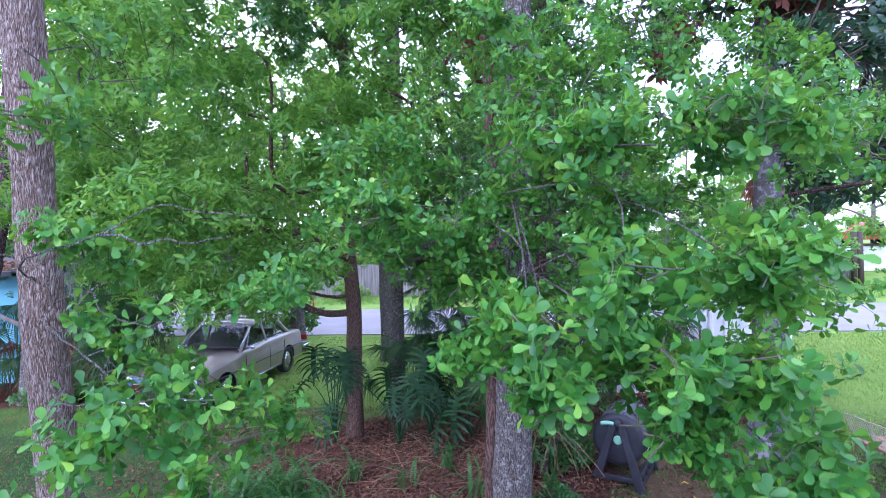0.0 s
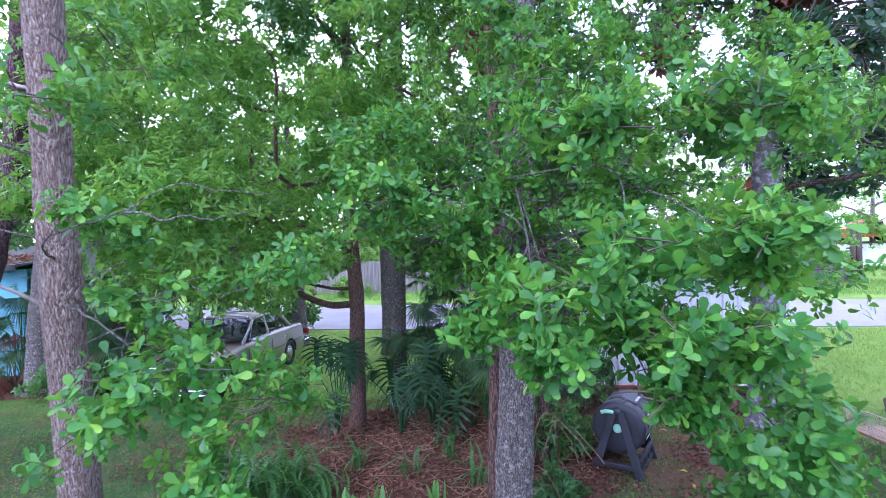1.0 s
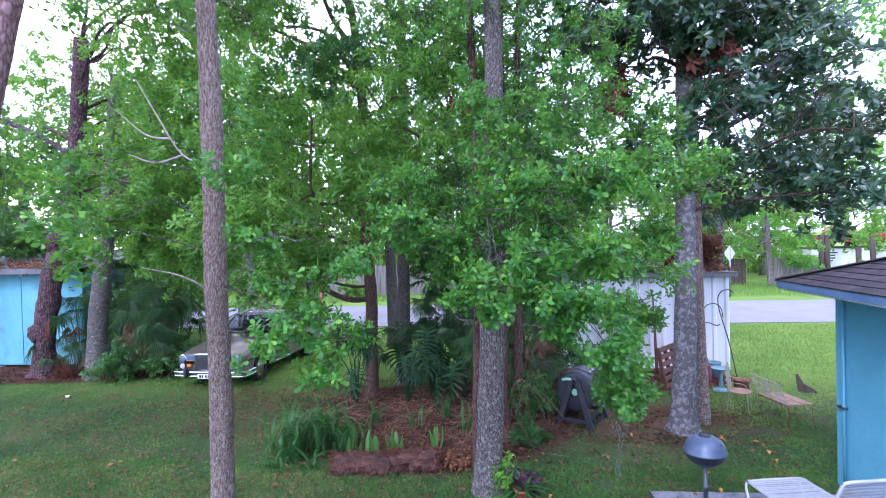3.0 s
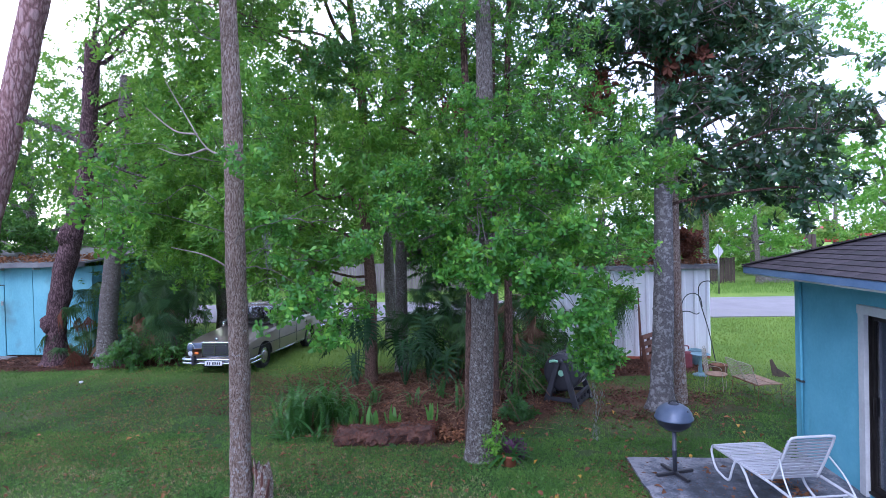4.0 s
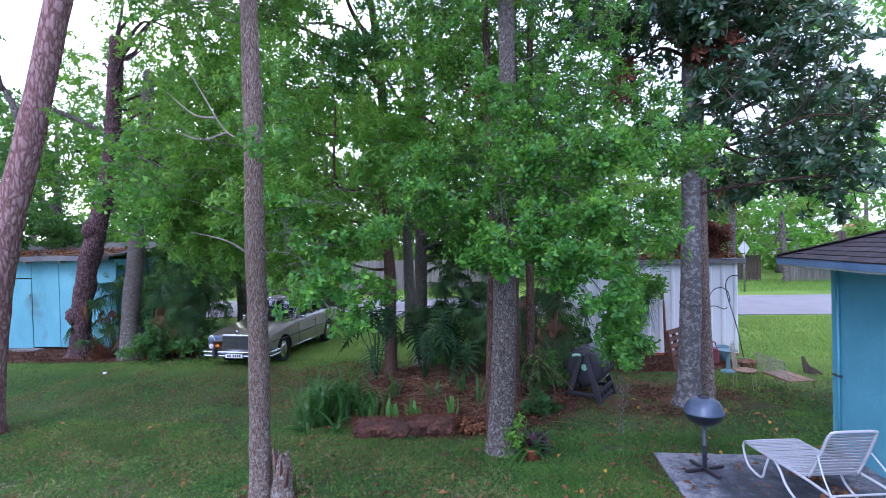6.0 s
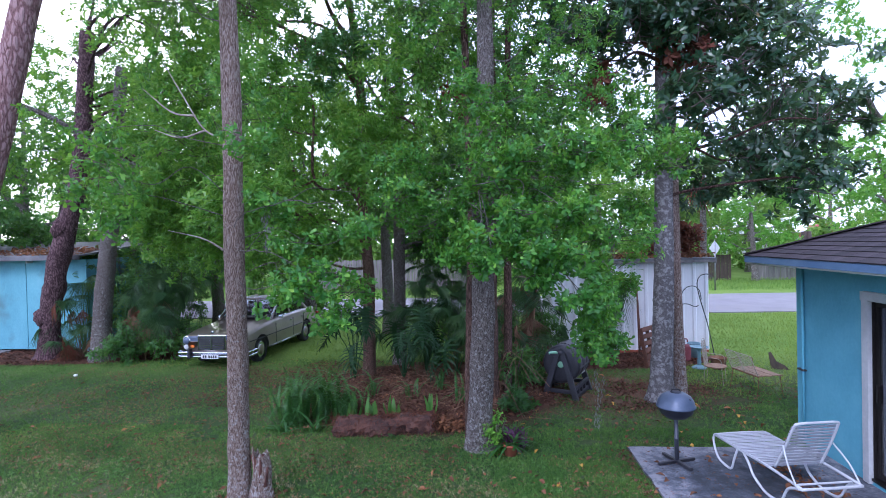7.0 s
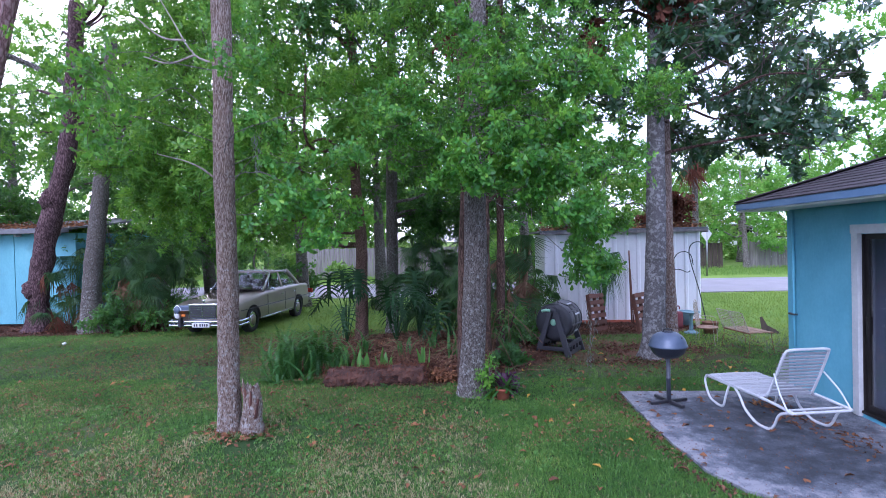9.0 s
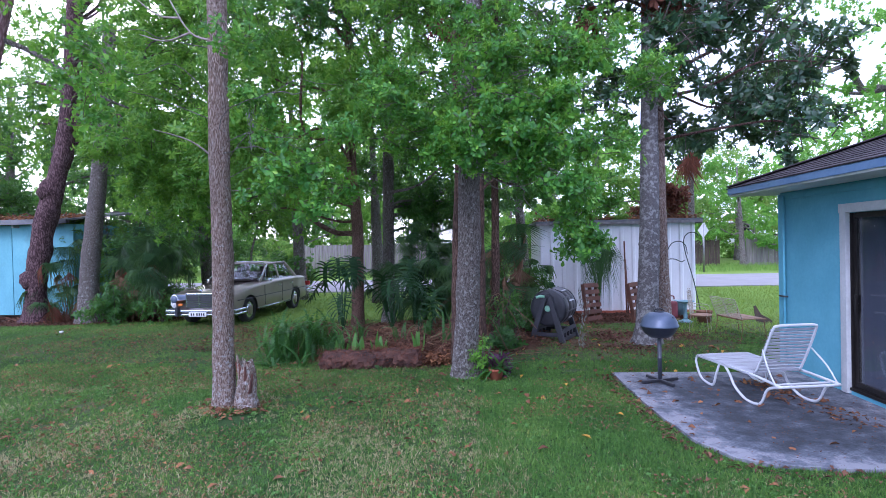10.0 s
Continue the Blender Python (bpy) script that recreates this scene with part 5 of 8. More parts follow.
boxed("pull", (HX + 0.026, DY1 - 0.05, 1.05), (0.02, 0.025, 0.2), M_ALU, door, 0.004)

# ---- sun lounger ----
lounger = thing("sun_lounger", "white tubular sun lounger with vinyl straps on the patio", "lounger", pose(3.79, 3.62, 0.028, 0, 0, 9.5) @ Matrix.Diagonal((0.98, 0.89, 1.11, 1)))
W2 = 0.32
for s in (-1, 1):
    rod("side_rail", [(s * W2, 0.82, 0.27), (s * W2, 0.2, 0.275), (s * W2, -0.35, 0.28), (s * W2, -0.85, 0.26)], 0.014, M_WHITEPAINT, lounger)
    rod("leg", [(s * W2, 0.82, 0.27), (s * (W2 + 0.01), 0.83, 0.2), (s * (W2 + 0.01), 0.74, 0.06), (s * (W2 + 0.01), 0.6, 0.016), (s * (W2 + 0.01), 0.43, 0.02), (s * (W2 + 0.01), 0.36, 0.14), (s * W2, 0.3, 0.265)], 0.014, M_WHITEPAINT, lounger)
    rod("leg", [(s * W2, 0.18, 0.27), (s * (W2 + 0.01), 0.06, 0.2), (s * (W2 + 0.01), -0.04, 0.1), (s * (W2 + 0.01), -0.24, 0.02), (s * (W2 + 0.01), -0.44, 0.016), (s * (W2 + 0.01), -0.54, 0.06), (s * (W2 + 0.01), -0.65, 0.2), (s * W2, -0.85, 0.26)], 0.014, M_WHITEPAINT, lounger)
    rod("back_prop", [(s * (W2 - 0.04), -0.49, 0.54), (s * (W2 + 0.01), -0.65, 0.4), (s * (W2 + 0.02), -0.8, 0.25)], 0.009, M_WHITEPAINT, lounger)
rod("foot_bar", [(-W2, 0.82, 0.27), (0, 0.83, 0.272), (W2, 0.82, 0.27)], 0.014, M_WHITEPAINT, lounger)
rod("head_bar", [(-W2, -0.85, 0.26), (0, -0.855, 0.26), (W2, -0.85, 0.26)], 0.014, M_WHITEPAINT, lounger)
rod("cross_bar", [(-W2, -0.72, 0.255), (0, -0.72, 0.255), (W2, -0.72, 0.255)], 0.011, M_WHITEPAINT, lounger)
rod("back_frame", [(-W2 + 0.06, -0.32, 0.285), (-W2 + 0.068, -0.47, 0.5), (-W2 + 0.076, -0.61, 0.735), (-W2 + 0.115, -0.64, 0.78), (0, -0.645, 0.785), (W2 - 0.115, -0.64, 0.78), (W2 - 0.076, -0.61, 0.735), (W2 - 0.068, -0.47, 0.5), (W2 - 0.06, -0.32, 0.285)], 0.014, M_WHITEPAINT, lounger)
bm = bmesh.new()
box(bm, 0, 0, 0, 2 * W2 + 0.034, 0.027, 0.007, None, 0.002)
strap = part("strap", bm, M_STRAP, lounger)
strap.matrix_basis = pose(0, 0.77, 0.288)
for i in range(1, 24):
    same_mesh("strap", strap.data, lounger, pose(0, 0.77 - 0.0465 * i, 0.288 + random.uniform(-0.003, 0.002)))
for i in range(13):
    t = (i + 0.7) / 13.4
    same_mesh("strap", strap.data, lounger, pose(0, -0.32 - 0.3 * t, 0.29 + 0.475 * t, 122) @ Matrix.Diagonal((0.79, 1, 1, 1)))

# ---- standing grill ----
grill = thing("charcoal_grill", "blue-grey domed grill on a steel post with cross feet", "grill", pose(2.84, 4.11, 0.028) @ Matrix.Diagonal((0.93, 0.93, 1, 1)))
turned("bowl", [(0.03, 0.565), (0.13, 0.575), (0.2, 0.63), (0.232, 0.7), (0.236, 0.705), (0.05, 0.7)], M_ENAMEL_DARK, grill, 32)
turned("lid", [(0.246, 0.705), (0.247, 0.72), (0.235, 0.735), (0.225, 0.775), (0.19, 0.83), (0.13, 0.868), (0.06, 0.884), (0.01, 0.887)], M_ENAMEL, grill, 32)
rod("handle", [(-0.06, 0, 0.885), (-0.045, 0, 0.912), (0, 0, 0.92), (0.045, 0, 0.912), (0.06, 0, 0.885)], 0.009, M_BLACK, grill)
turned("vent_plate", [(0.07, 0.878), (0.07, 0.888), (0.03, 0.894), (0.005, 0.894)], M_ENAMEL_DARK, grill, 20)
turned("vent", [(0.012, -0.004), (0.012, 0.004)], M_ENAMEL_DARK, grill, 10, pose(0.13, -0.14, 0.825, 45, 30))
turned("post", [(0.027, 0.03), (0.027, 0.3), (0.03, 0.302), (0.03, 0.32), (0.026, 0.322), (0.026, 0.57)], M_POST, grill, 16)
foot = boxed("foot", (0.14, 0, 0.03), (0.27, 0.045, 0.035), M_BLACK, grill, 0.008)
foot.matrix_basis = pose(0, 0, 0, 0, 0, 20)
for a in (110, 200, 290):
    same_mesh("foot", foot.data, grill, pose(0, 0, 0, 0, 0, a))

# ---- tumbling composter ----
comp = thing("compost_tumbler", "black drum compost tumbler with a green handle on splayed legs", "composter", pose(1.93, 7.1, 0.03, 0, 0, 65) @ Matrix.Scale(0.95, 4))
turn_x = pose(0, 0, 0.63, 0, 90, 0)
turned("drum", [(0.005, -0.365), (0.25, -0.36), (0.31, -0.34), (0.335, -0.3), (0.335, -0.13), (0.328, -0.12), (0.328, -0.1), (0.34, -0.09), (0.34, 0.09), (0.328, 0.1), (0.328, 0.12), (0.335, 0.13), (0.335, 0.3), (0.31, 0.34), (0.25, 0.36), (0.005, 0.365)], M_DARKGREY, comp, 28, turn_x)
for k in range(8):
    boxed("rib", (0, 0, 0.338), (0.62, 0.03, 0.02), M_DARKGREY, comp, 0.006).matrix_basis = pose(0, 0, 0.63, 45 * k + 10, 0, 0)
boxed("hatch", (0.05, 0.0, 0.338), (0.4, 0.22, 0.02), M_DARKGREY, comp, 0.008).matrix_basis = pose(0, 0, 0.63, 18)
boxed("label_bar", (0.02, -0.1, 0.343), (0.22, 0.03, 0.006), M_LABEL, comp).matrix_basis = pose(0, 0, 0.63, 14)
boxed("label_bar", (0.02, -0.1, 0.343), (0.26, 0.03, 0.006), M_LABEL, comp).matrix_basis = pose(0, 0, 0.63, 52)
boxed("label_bar", (0.02, -0.1, 0.343), (0.2, 0.035, 0.006), M_LABEL, comp).matrix_basis = pose(0, 0, 0.63, 105)
turned("end_disc", [(0.045, -0.385), (0.06, -0.38), (0.06, -0.355)], M_GREENPLASTIC, comp, 16, turn_x)
turned("crank_hub", [(0.005, -0.425), (0.06, -0.42), (0.065, -0.4), (0.065, -0.35)], M_BLACK, comp, 16, pose(0, 0, 0.85, 0, 90, 0))
for sx in (-1, 1):
    turned("end_cap", [(0.005, sx * 0.372), (0.27, sx * 0.372), (0.33, sx * 0.36), (0.345, sx * 0.33), (0.338, sx * 0.31)], M_BLACK, comp, 28, turn_x)
rod("crank_handle", [(-0.41, 0.04, 0.85), (-0.42, 0.12, 0.855), (-0.42, 0.2, 0.835)], 0.026, M_GREENPLASTIC, comp)
for sx in (-1, 1):
    for sy in (-1, 1):
        bm = bmesh.new()
        for q in box(bm, 0, 0, 0, 0.06, 0.1, 0.86, None, 0.012) or bm.verts:
            q.co.x += -0.025 * sx * q.co.z / 0.43
            q.co.y += -0.12 * sy * q.co.z / 0.43
            q.co.y *= 1.0 if q.co.z > 0 else 1.12
        bmesh.ops.translate(bm, vec=(sx * 0.415, sy * 0.165, 0.43), verts=bm.verts)
        part("leg", bm, M_BLACK, comp)
    boxed("leg_brace", (sx * 0.43, 0, 0.16), (0.05, 0.46, 0.07), M_BLACK, comp, 0.01)
for sy in (-1, 1):
    for z in (0.06, 0.22):
        boxed("side_rail", (0, sy * 0.27, z), (0.82, 0.05, 0.07), M_BLACK, comp, 0.01)
    for x in (-0.2, 0.0, 0.2):
        boxed("side_post", (x, sy * 0.27, 0.14), (0.07, 0.045, 0.12), M_BLACK, comp, 0.006)

# ---- white metal shed ----
SX0, SX1, SY = 2.1, 5.76, 10.75
shed = thing("white_shed", "white ribbed metal shed with leaf litter on its roof", "shed")
bm = bmesh.new()
x, cols = 0.0, []
prof = [(0, 0), (0.21, 0), (0.235, -0.03), (0.29, -0.03), (0.315, 0)]
for k, (px, pz) in enumerate(prof):
    cols.append([bm.verts.new((px, pz, 0)), bm.verts.new((px, pz, 2.13))])
back = [[bm.verts.new((px, pz + 0.012, 0)), bm.verts.new((px, pz + 0.012, 2.13))] for px, pz in prof]
for a, b, c, d in zip(cols, cols[1:], back, back[1:]):
    bm.faces.new((a[0], b[0], b[1], a[1]))
    bm.faces.new((d[0], c[0], c[1], d[1]))
panel = part("panel", bm, M_SHEETMETAL, shed)
panel.matrix_basis = pose(SX0, SY, 0.06)
n_front = int((SX1 - SX0) / 0.305)
for i in range(1, n_front + 1):
    same_mesh("panel", panel.data, shed, pose(SX0 + i * 0.305 * (SX1 - SX0) / (0.305 * (n_front + 0.0)) * (n_front / (n_front + 1.0)) , SY + 0.0005 * (i % 2), 0.06))
for i in range(9):
    same_mesh("panel", panel.data, shed, pose(SX1, SY + 0.305 * i, 0.06, 0, 0, 90))
    same_mesh("panel", panel.data, shed, pose(SX0, SY + 0.305 * (i + 1), 0.06, 0, 0, -90))
boxed("back_wall", ((SX0 + SX1) / 2, SY + 2.76, 1.12), (SX1 - SX0, 0.02, 2.13), M_SHEETMETAL, shed)
boxed("corner_post", (SX1 - 0.01, SY + 0.0, 1.12), (0.05, 0.05, 2.13), M_SHEETMETAL, shed, 0.004)
boxed("corner_post", (SX0 + 0.01, SY + 0.0, 1.12), (0.05, 0.05, 2.13), M_SHEETMETAL, shed, 0.004)
boxed("base_rail", ((SX0 + SX1) / 2, SY - 0.01, 0.03), (SX1 - SX0, 0.06, 0.06), M_TERRACOTTA, shed, 0.004)
boxed("roof", ((SX0 + SX1) / 2, SY + 1.37, 2.255), (SX1 - SX0 + 0.3, 3.16, 0.05), M_ROOFMETAL, shed, 0.006)
boxed("gutter", ((SX0 + SX1) / 2, SY - 0.2, 2.2), (SX1 - SX0 + 0.3, 0.03, 0.06), M_GREYWOOD, shed, 0.006)
boxed("gutter", (SX1 + 0.14, SY + 1.37, 2.2), (0.03, 3.12, 0.1), M_ROOFMETAL, shed, 0.006)
boxed("loft", ((SX0 + SX1) / 2, SY + 1.37, 2.19), (SX1 - SX0 - 0.1, 2.6, 0.04), M_DARKWOOD, shed)

stake = thing("garden_stake", "thin wooden stake leaning on the white shed", "stake")
rod("shaft", [(4.08, SY - 0.28, 0.0), (4.1, SY - 0.05, 1.75)], 0.018, M_PALLET, stake)
rod("shaft", [(4.13, SY - 0.25, 0.0), (4.12, SY - 0.06, 1.3)], 0.014, M_PALLET, stake)


def pallet_at(m, label):
    p = thing("pallet", label, "pallet", m, group="pallets by the white shed")
    for i, x in enumerate((-0.3, 0.0, 0.3)):
        boxed("runner", (x, 0.035, 0.42), (0.05, 0.07, 0.84), M_PALLET, p, 0.004)
    for i in range(6):
        z = 0.08 + i * 0.145
        s = boxed("slat", (0, -0.012, z), (0.7, 0.02, 0.095), M_PALLET, p, 0.003)
        s.matrix_basis = pose(0, 0, 0, 0, 0, random.uniform(-1, 1))
    return p


pal = pallet_at(pose(4.1, 9.3, 0.02, 0, 0, 50) @ pose(0, 0, 0, -10), "brown slatted pallet propped upright against the white shed")
copy_thing(pal, pose(3.1, 9.35, 0.0, 0, 0, 52) @ pose(0, 0, 0, -8, 3))
copy_thing(pal, pose(1.75, 10.2, 0.12, 0, 0, 40) @ pose(0, 0, 0, -14, -6))

# ---- shepherd hooks and oddments beside the shed ----
hook = thing("shepherd_hook", "tall bent dark iron plant hook stuck in the grass", "hook", group="plant hooks by the shed")
rod("stem", [(5.55, 9.75, -0.05), (5.42, 9.85, 0.8), (5.28, 9.95, 1.45), (5.25, 9.97, 1.75), (5.33, 9.97, 1.9), (5.48, 9.97, 1.93), (5.58, 9.97, 1.85)], 0.011, M_HOOK, hook)
hook = thing("shepherd_hook", "double-armed dark iron plant hook by the magnolia", "hook", group="plant hooks by the shed")
rod("stem", [(4.62, 9.1, -0.05), (4.58, 9.12, 0.8), (4.52, 9.15, 1.25)], 0.011, M_HOOK, hook)
rod("arm", [(4.52, 9.15, 1.2), (4.6, 9.15, 1.34), (4.75, 9.15, 1.36), (4.9, 9.15, 1.3), (4.97, 9.15, 1.33)], 0.01, M_HOOK, hook)
rod("arm", [(4.52, 9.15, 1.15), (4.66, 9.18, 1.62), (4.85, 9.2, 1.74), (5.0, 9.2, 1.66), (5.05, 9.2, 1.45)], 0.009, M_HOOK, hook)
feeder = thing("bird_feeder", "small yellow feeder hung by the magnolia trunk", "feeder")
boxed("body", (4.42, 9.15, 1.72), (0.09, 0.09, 0.2), M_YELLOW, feeder, 0.02)
rod("hanger", [(4.42, 9.15, 1.8), (4.42, 9.15, 1.95)], 0.004, M_HOOK, feeder)
can = thing("fuel_can", "faded red plastic can standing by the shed", "can")
boxed("body", (4.9, 9.75, 0.2), (0.2, 0.16, 0.36), M_PINK, can, 0.04)
rod("handle", [(4.76, 9.75, 0.43), (4.78, 9.75, 0.5), (4.92, 9.75, 0.5), (4.94, 9.75, 0.43)], 0.014, M_PINK, can)
tub = thing("grey_tub", "grey-blue plastic tub on the ground by the shed", "tub")
turned("body", [(0.1, 0.0), (0.14, 0.3), (0.15, 0.33), (0.13, 0.33), (0.1, 0.03), (0.01, 0.025)], M_AQUA, tub, 18, pose(5.2, 10.1, 0.02))
bath = thing("bird_bath", "pale aqua bird bath with a flat dish and round foot", "bird bath")
BM = pose(4.95, 9.1, 0.0) @ Matrix.Scale(0.9, 4)
turned("base", [(0.17, 0.0), (0.17, 0.03), (0.11, 0.05), (0.06, 0.08)], M_AQUA, bath, 20, BM)
turned("column", [(0.055, 0.07), (0.042, 0.12), (0.05, 0.16), (0.038, 0.22), (0.036, 0.4), (0.055, 0.44), (0.06, 0.46)], M_AQUA, bath, 16, BM)
turned("dish", [(0.05, 0.45), (0.14, 0.47), (0.2, 0.5), (0.21, 0.515), (0.2, 0.515), (0.13, 0.485), (0.01, 0.48)], M_AQUA, bath, 22, BM)


def wire_chair(m, label, recline=58, square=False):
    """A low garden chair: bent wire frame, mesh back and a rusted seat."""
    c = thing("wire_chair", label, "chair", m, group="old wire garden chairs")
    for s in (-1, 1):
        rod("leg", [(s * 0.22, -0.22, 0.0), (s * 0.23, -0.2, 0.2), (s * 0.22, -0.18, 0.28)], 0.0055, M_OLDWIRE, c)
        rod("leg", [(s * 0.2, 0.2, 0.0), (s * 0.22, 0.18, 0.2), (s * 0.22, 0.16, 0.28)], 0.0055, M_OLDWIRE, c)
        rod("arm", [(s * 0.22, -0.2, 0.28), (s * 0.26, -0.15, 0.44), (s * 0.26, 0.15, 0.46), (s * 0.22, 0.24, 0.5)], 0.0055, M_OLDWIRE, c)
    if square:
        boxed("seat", (0, -0.05, 0.29), (0.46, 0.5, 0.018), M_TANSEAT, c, 0.006)
    else:
        turned("seat", [(0.22, -0.012), (0.25, 0.0), (0.25, 0.012), (0.2, 0.0), (0.01, -0.004)], M_TANSEAT, c, 18, pose(0, -0.02, 0.29))
    vs, fs = [], []
    up = Vector((0, math.cos(radians(recline)), math.sin(radians(recline))))
    for i in range(12):
        x = -0.22 + 0.04 * i
        a = Vector((x, 0.17, 0.3))
        h = 0.42 - 0.5 * x * x
        v, f = tube([a, a + up * h], [0.0032, 0.0032], 4, lift=len(vs))
        vs += v
        fs += f
    for j in range(9):
        a = Vector((-0.22, 0.17, 0.32)) + up * 0.046 * j
        v, f = tube([a, a + Vector((0.44, 0, 0))], [0.0032, 0.0032], 4, lift=len(vs))
        vs += v
        fs += f
    raw("back_mesh", vs, fs, M_OLDWIRE, c)
    rod("back_frame", [Vector((-0.23, 0.17, 0.29)), Vector((-0.23, 0.17, 0.29)) + up * 0.36, Vector((-0.12, 0.17, 0.3)) + up * 0.44, Vector((0.12, 0.17, 0.3)) + up * 0.44, Vector((0.23, 0.17, 0.29)) + up * 0.36, Vector((0.23, 0.17, 0.29))], 0.0055, M_OLDWIRE, c)
    return c


wire_chair(pose(4.8, 7.94, 0.0, 0, 0, 60) @ Matrix.Diagonal((0.8, 0.8, 1.12, 1)), "old wire garden chair with a barrel back and rusted round seat", 80)


def wire_settee(m):
    """A small two-seat garden bench: two leaning lattice backs, plank seat and thin bent legs."""
    c = thing("wire_settee", "small two-seat garden bench with lattice backs and a weathered plank seat", "bench", m)
    for i in range(5):
        boxed("seat_slat", (0.045 + 0.1 * i, 0, 0.42 + 0.004 * (i % 2)), (0.092, 0.74, 0.018), M_TANSEAT, c, 0.004)
    rod("seat_rail", [(0.5, -0.37, 0.41), (0.5, 0.0, 0.408), (0.5, 0.37, 0.41)], 0.011, M_RUST, c)
    rod("seat_rail", [(0.0, -0.37, 0.41), (0.0, 0.0, 0.408), (0.0, 0.37, 0.41)], 0.011, M_RUST, c)
    for y in (-0.36, 0.36):
        for x, d in ((0.02, -0.06), (0.46, 0.05)):
            rod("leg", [(x, y, 0.41), (x + d * 0.4, y * 1.02, 0.2), (x + d, y * 1.05, 0.0)], 0.006, M_RUST, c)
        rod("brace", [(0.02, y, 0.3), (0.24, y, 0.22), (0.46, y, 0.3)], 0.004, M_RUST, c)
    rod("arm", [(-0.02, 0.36, 0.6), (0.2, 0.37, 0.62), (0.44, 0.36, 0.6), (0.46, 0.36, 0.43)], 0.006, M_RUST, c)
    up = Vector((-0.36, 0, 0.93))
    for y0 in (-0.36, 0.02):
        back = rod("back_frame", [Vector((0, y0, 0.42)), Vector((0, y0, 0.42)) + up * 0.38, Vector((0, y0 + 0.03, 0.42)) + up * 0.43, Vector((0, y0 + 0.31, 0.42)) + up * 0.43, Vector((0, y0 + 0.34, 0.42)) + up * 0.38, Vector((0, y0 + 0.34, 0.42))], 0.008, M_OLDWIRE, c)
        vs, fs = [], []
        for k in range(1, 9):
            a = Vector((0, y0 + 0.34 * k / 9, 0.42))
            v, f = tube([a, a + up * 0.42], [0.003, 0.003], 4, lift=len(vs))
            vs += v
            fs += f
        for k in range(1, 11):
            a = Vector((0, y0, 0.42)) + up * 0.04 * k
            v, f = tube([a, a + Vector((0, 0.34, 0))], [0.003, 0.003], 4, lift=len(vs))
            vs += v
            fs += f
        raw("lattice", vs, fs, M_OLDWIRE, back)


wire_settee(pose(5.06, 7.29, 0.0, 0, 0, 12) @ Matrix.Diagonal((0.9, 0.95, 0.88, 1)))
bucket = thing("bucket", "brown round bucket on the grass by the bird bath", "bucket")
turned("body", [(0.12, 0.0), (0.16, 0.24), (0.17, 0.25), (0.155, 0.25), (0.11, 0.03), (0.01, 0.02)], M_RUST, bucket, 18, pose(5.3, 9.0, 0.01))
scrap = thing("wood_scrap", "dark splintered board standing in the grass", "board")
bm = bmesh.new()
vv = [bm.verts.new(p) for p in ((0, 0, 0), (0.4, 0, 0), (0.3, 0, 0.1), (0.12, 0, 0.2), (0.02, 0, 0.42), (-0.03, 0, 0.4))]
bm.faces.new(vv)
ex = bmesh.ops.extrude_face_region(bm, geom=bm.faces[:])
bmesh.ops.translate(bm, vec=(0, 0.03, 0), verts=[g for g in ex["geom"] if isinstance(g, bmesh.types.BMVert)])
bmesh.ops.transform(bm, matrix=pose(6.35, 9.0, 0.0, -12, 0, -10) @ Matrix.Scale(0.85, 4), verts=bm.verts)
part("board", bm, M_DARKWOOD, scrap)

# ---- turquoise shed ----
TX0, TX1, TY, TZ = -18.0, -10.55, 11.25, 2.56
tshed = thing("turquoise_shed", "turquoise wooden shed with a closed plank door and littered roof", "shed")
boxed("side_wall", (TX1 - 0.05, TY + 1.6, TZ / 2), (0.1, 3.2, TZ), M_BOARD, tshed)
boxed("side_wall", (TX0 + 0.05, TY + 1.6, TZ / 2), (0.1, 3.2, TZ), M_BOARD, tshed)
boxed("back_wall", ((TX0 + TX1) / 2, TY + 3.25, TZ / 2), (TX1 - TX0, 0.1, TZ), M_BOARD, tshed)
sheets = [(-18.0, -15.62), (-15.6, -14.62), (-13.22, -12.36), (-12.34, -11.46), (-11.44, -10.55)]
for a, b in sheets:
    boxed("wall_sheet", ((a + b) / 2, TY, TZ / 2 + 0.04), (b - a, 0.1, TZ - 0.08), M_BOARD, tshed, 0.004)
boxed("door_head", (-13.92, TY, (TZ + 2.08) / 2), (1.38, 0.1, TZ - 2.08), M_BOARD, tshed, 0.004)
boxed("wall_core", ((TX0 + TX1) / 2, TY + 0.1, TZ / 2), (TX1 - TX0 - 0.1, 0.06, TZ - 0.02), M_DARKWOOD, tshed)
tdoor = boxed("door", (-13.92, TY - 0.012, 1.05), (1.34, 0.08, 2.0), M_BOARD, tshed, 0.006)
boxed("latch", (-13.3, TY - 0.06, 1.55), (0.06, 0.03, 0.12), M_STEEL, tdoor, 0.006)
boxed("sill_board", (-14.2, TY - 0.18, 0.02), (2.6, 0.3, 0.06), M_GREYWOOD, tshed, 0.008)
for x in (-13.9, -13.25, -12.15, -11.0, -15.0, -16.2):
    boxed("rafter_end", (x, TY - 0.14, TZ - 0.035), (0.06, 0.2, 0.08), M_TRIM, tshed, 0.004)
boxed("roof", ((TX0 + TX1) / 2, TY + 1.5, TZ + 0.15), (TX1 - TX0 + 0.3, 3.9, 0.05), M_ROOFMETAL, tshed, 0.006, m=Matrix.Translation((0, TY, TZ)) @ pose(0, 0, 0, 6) @ Matrix.Translation((0, -TY, -TZ)))
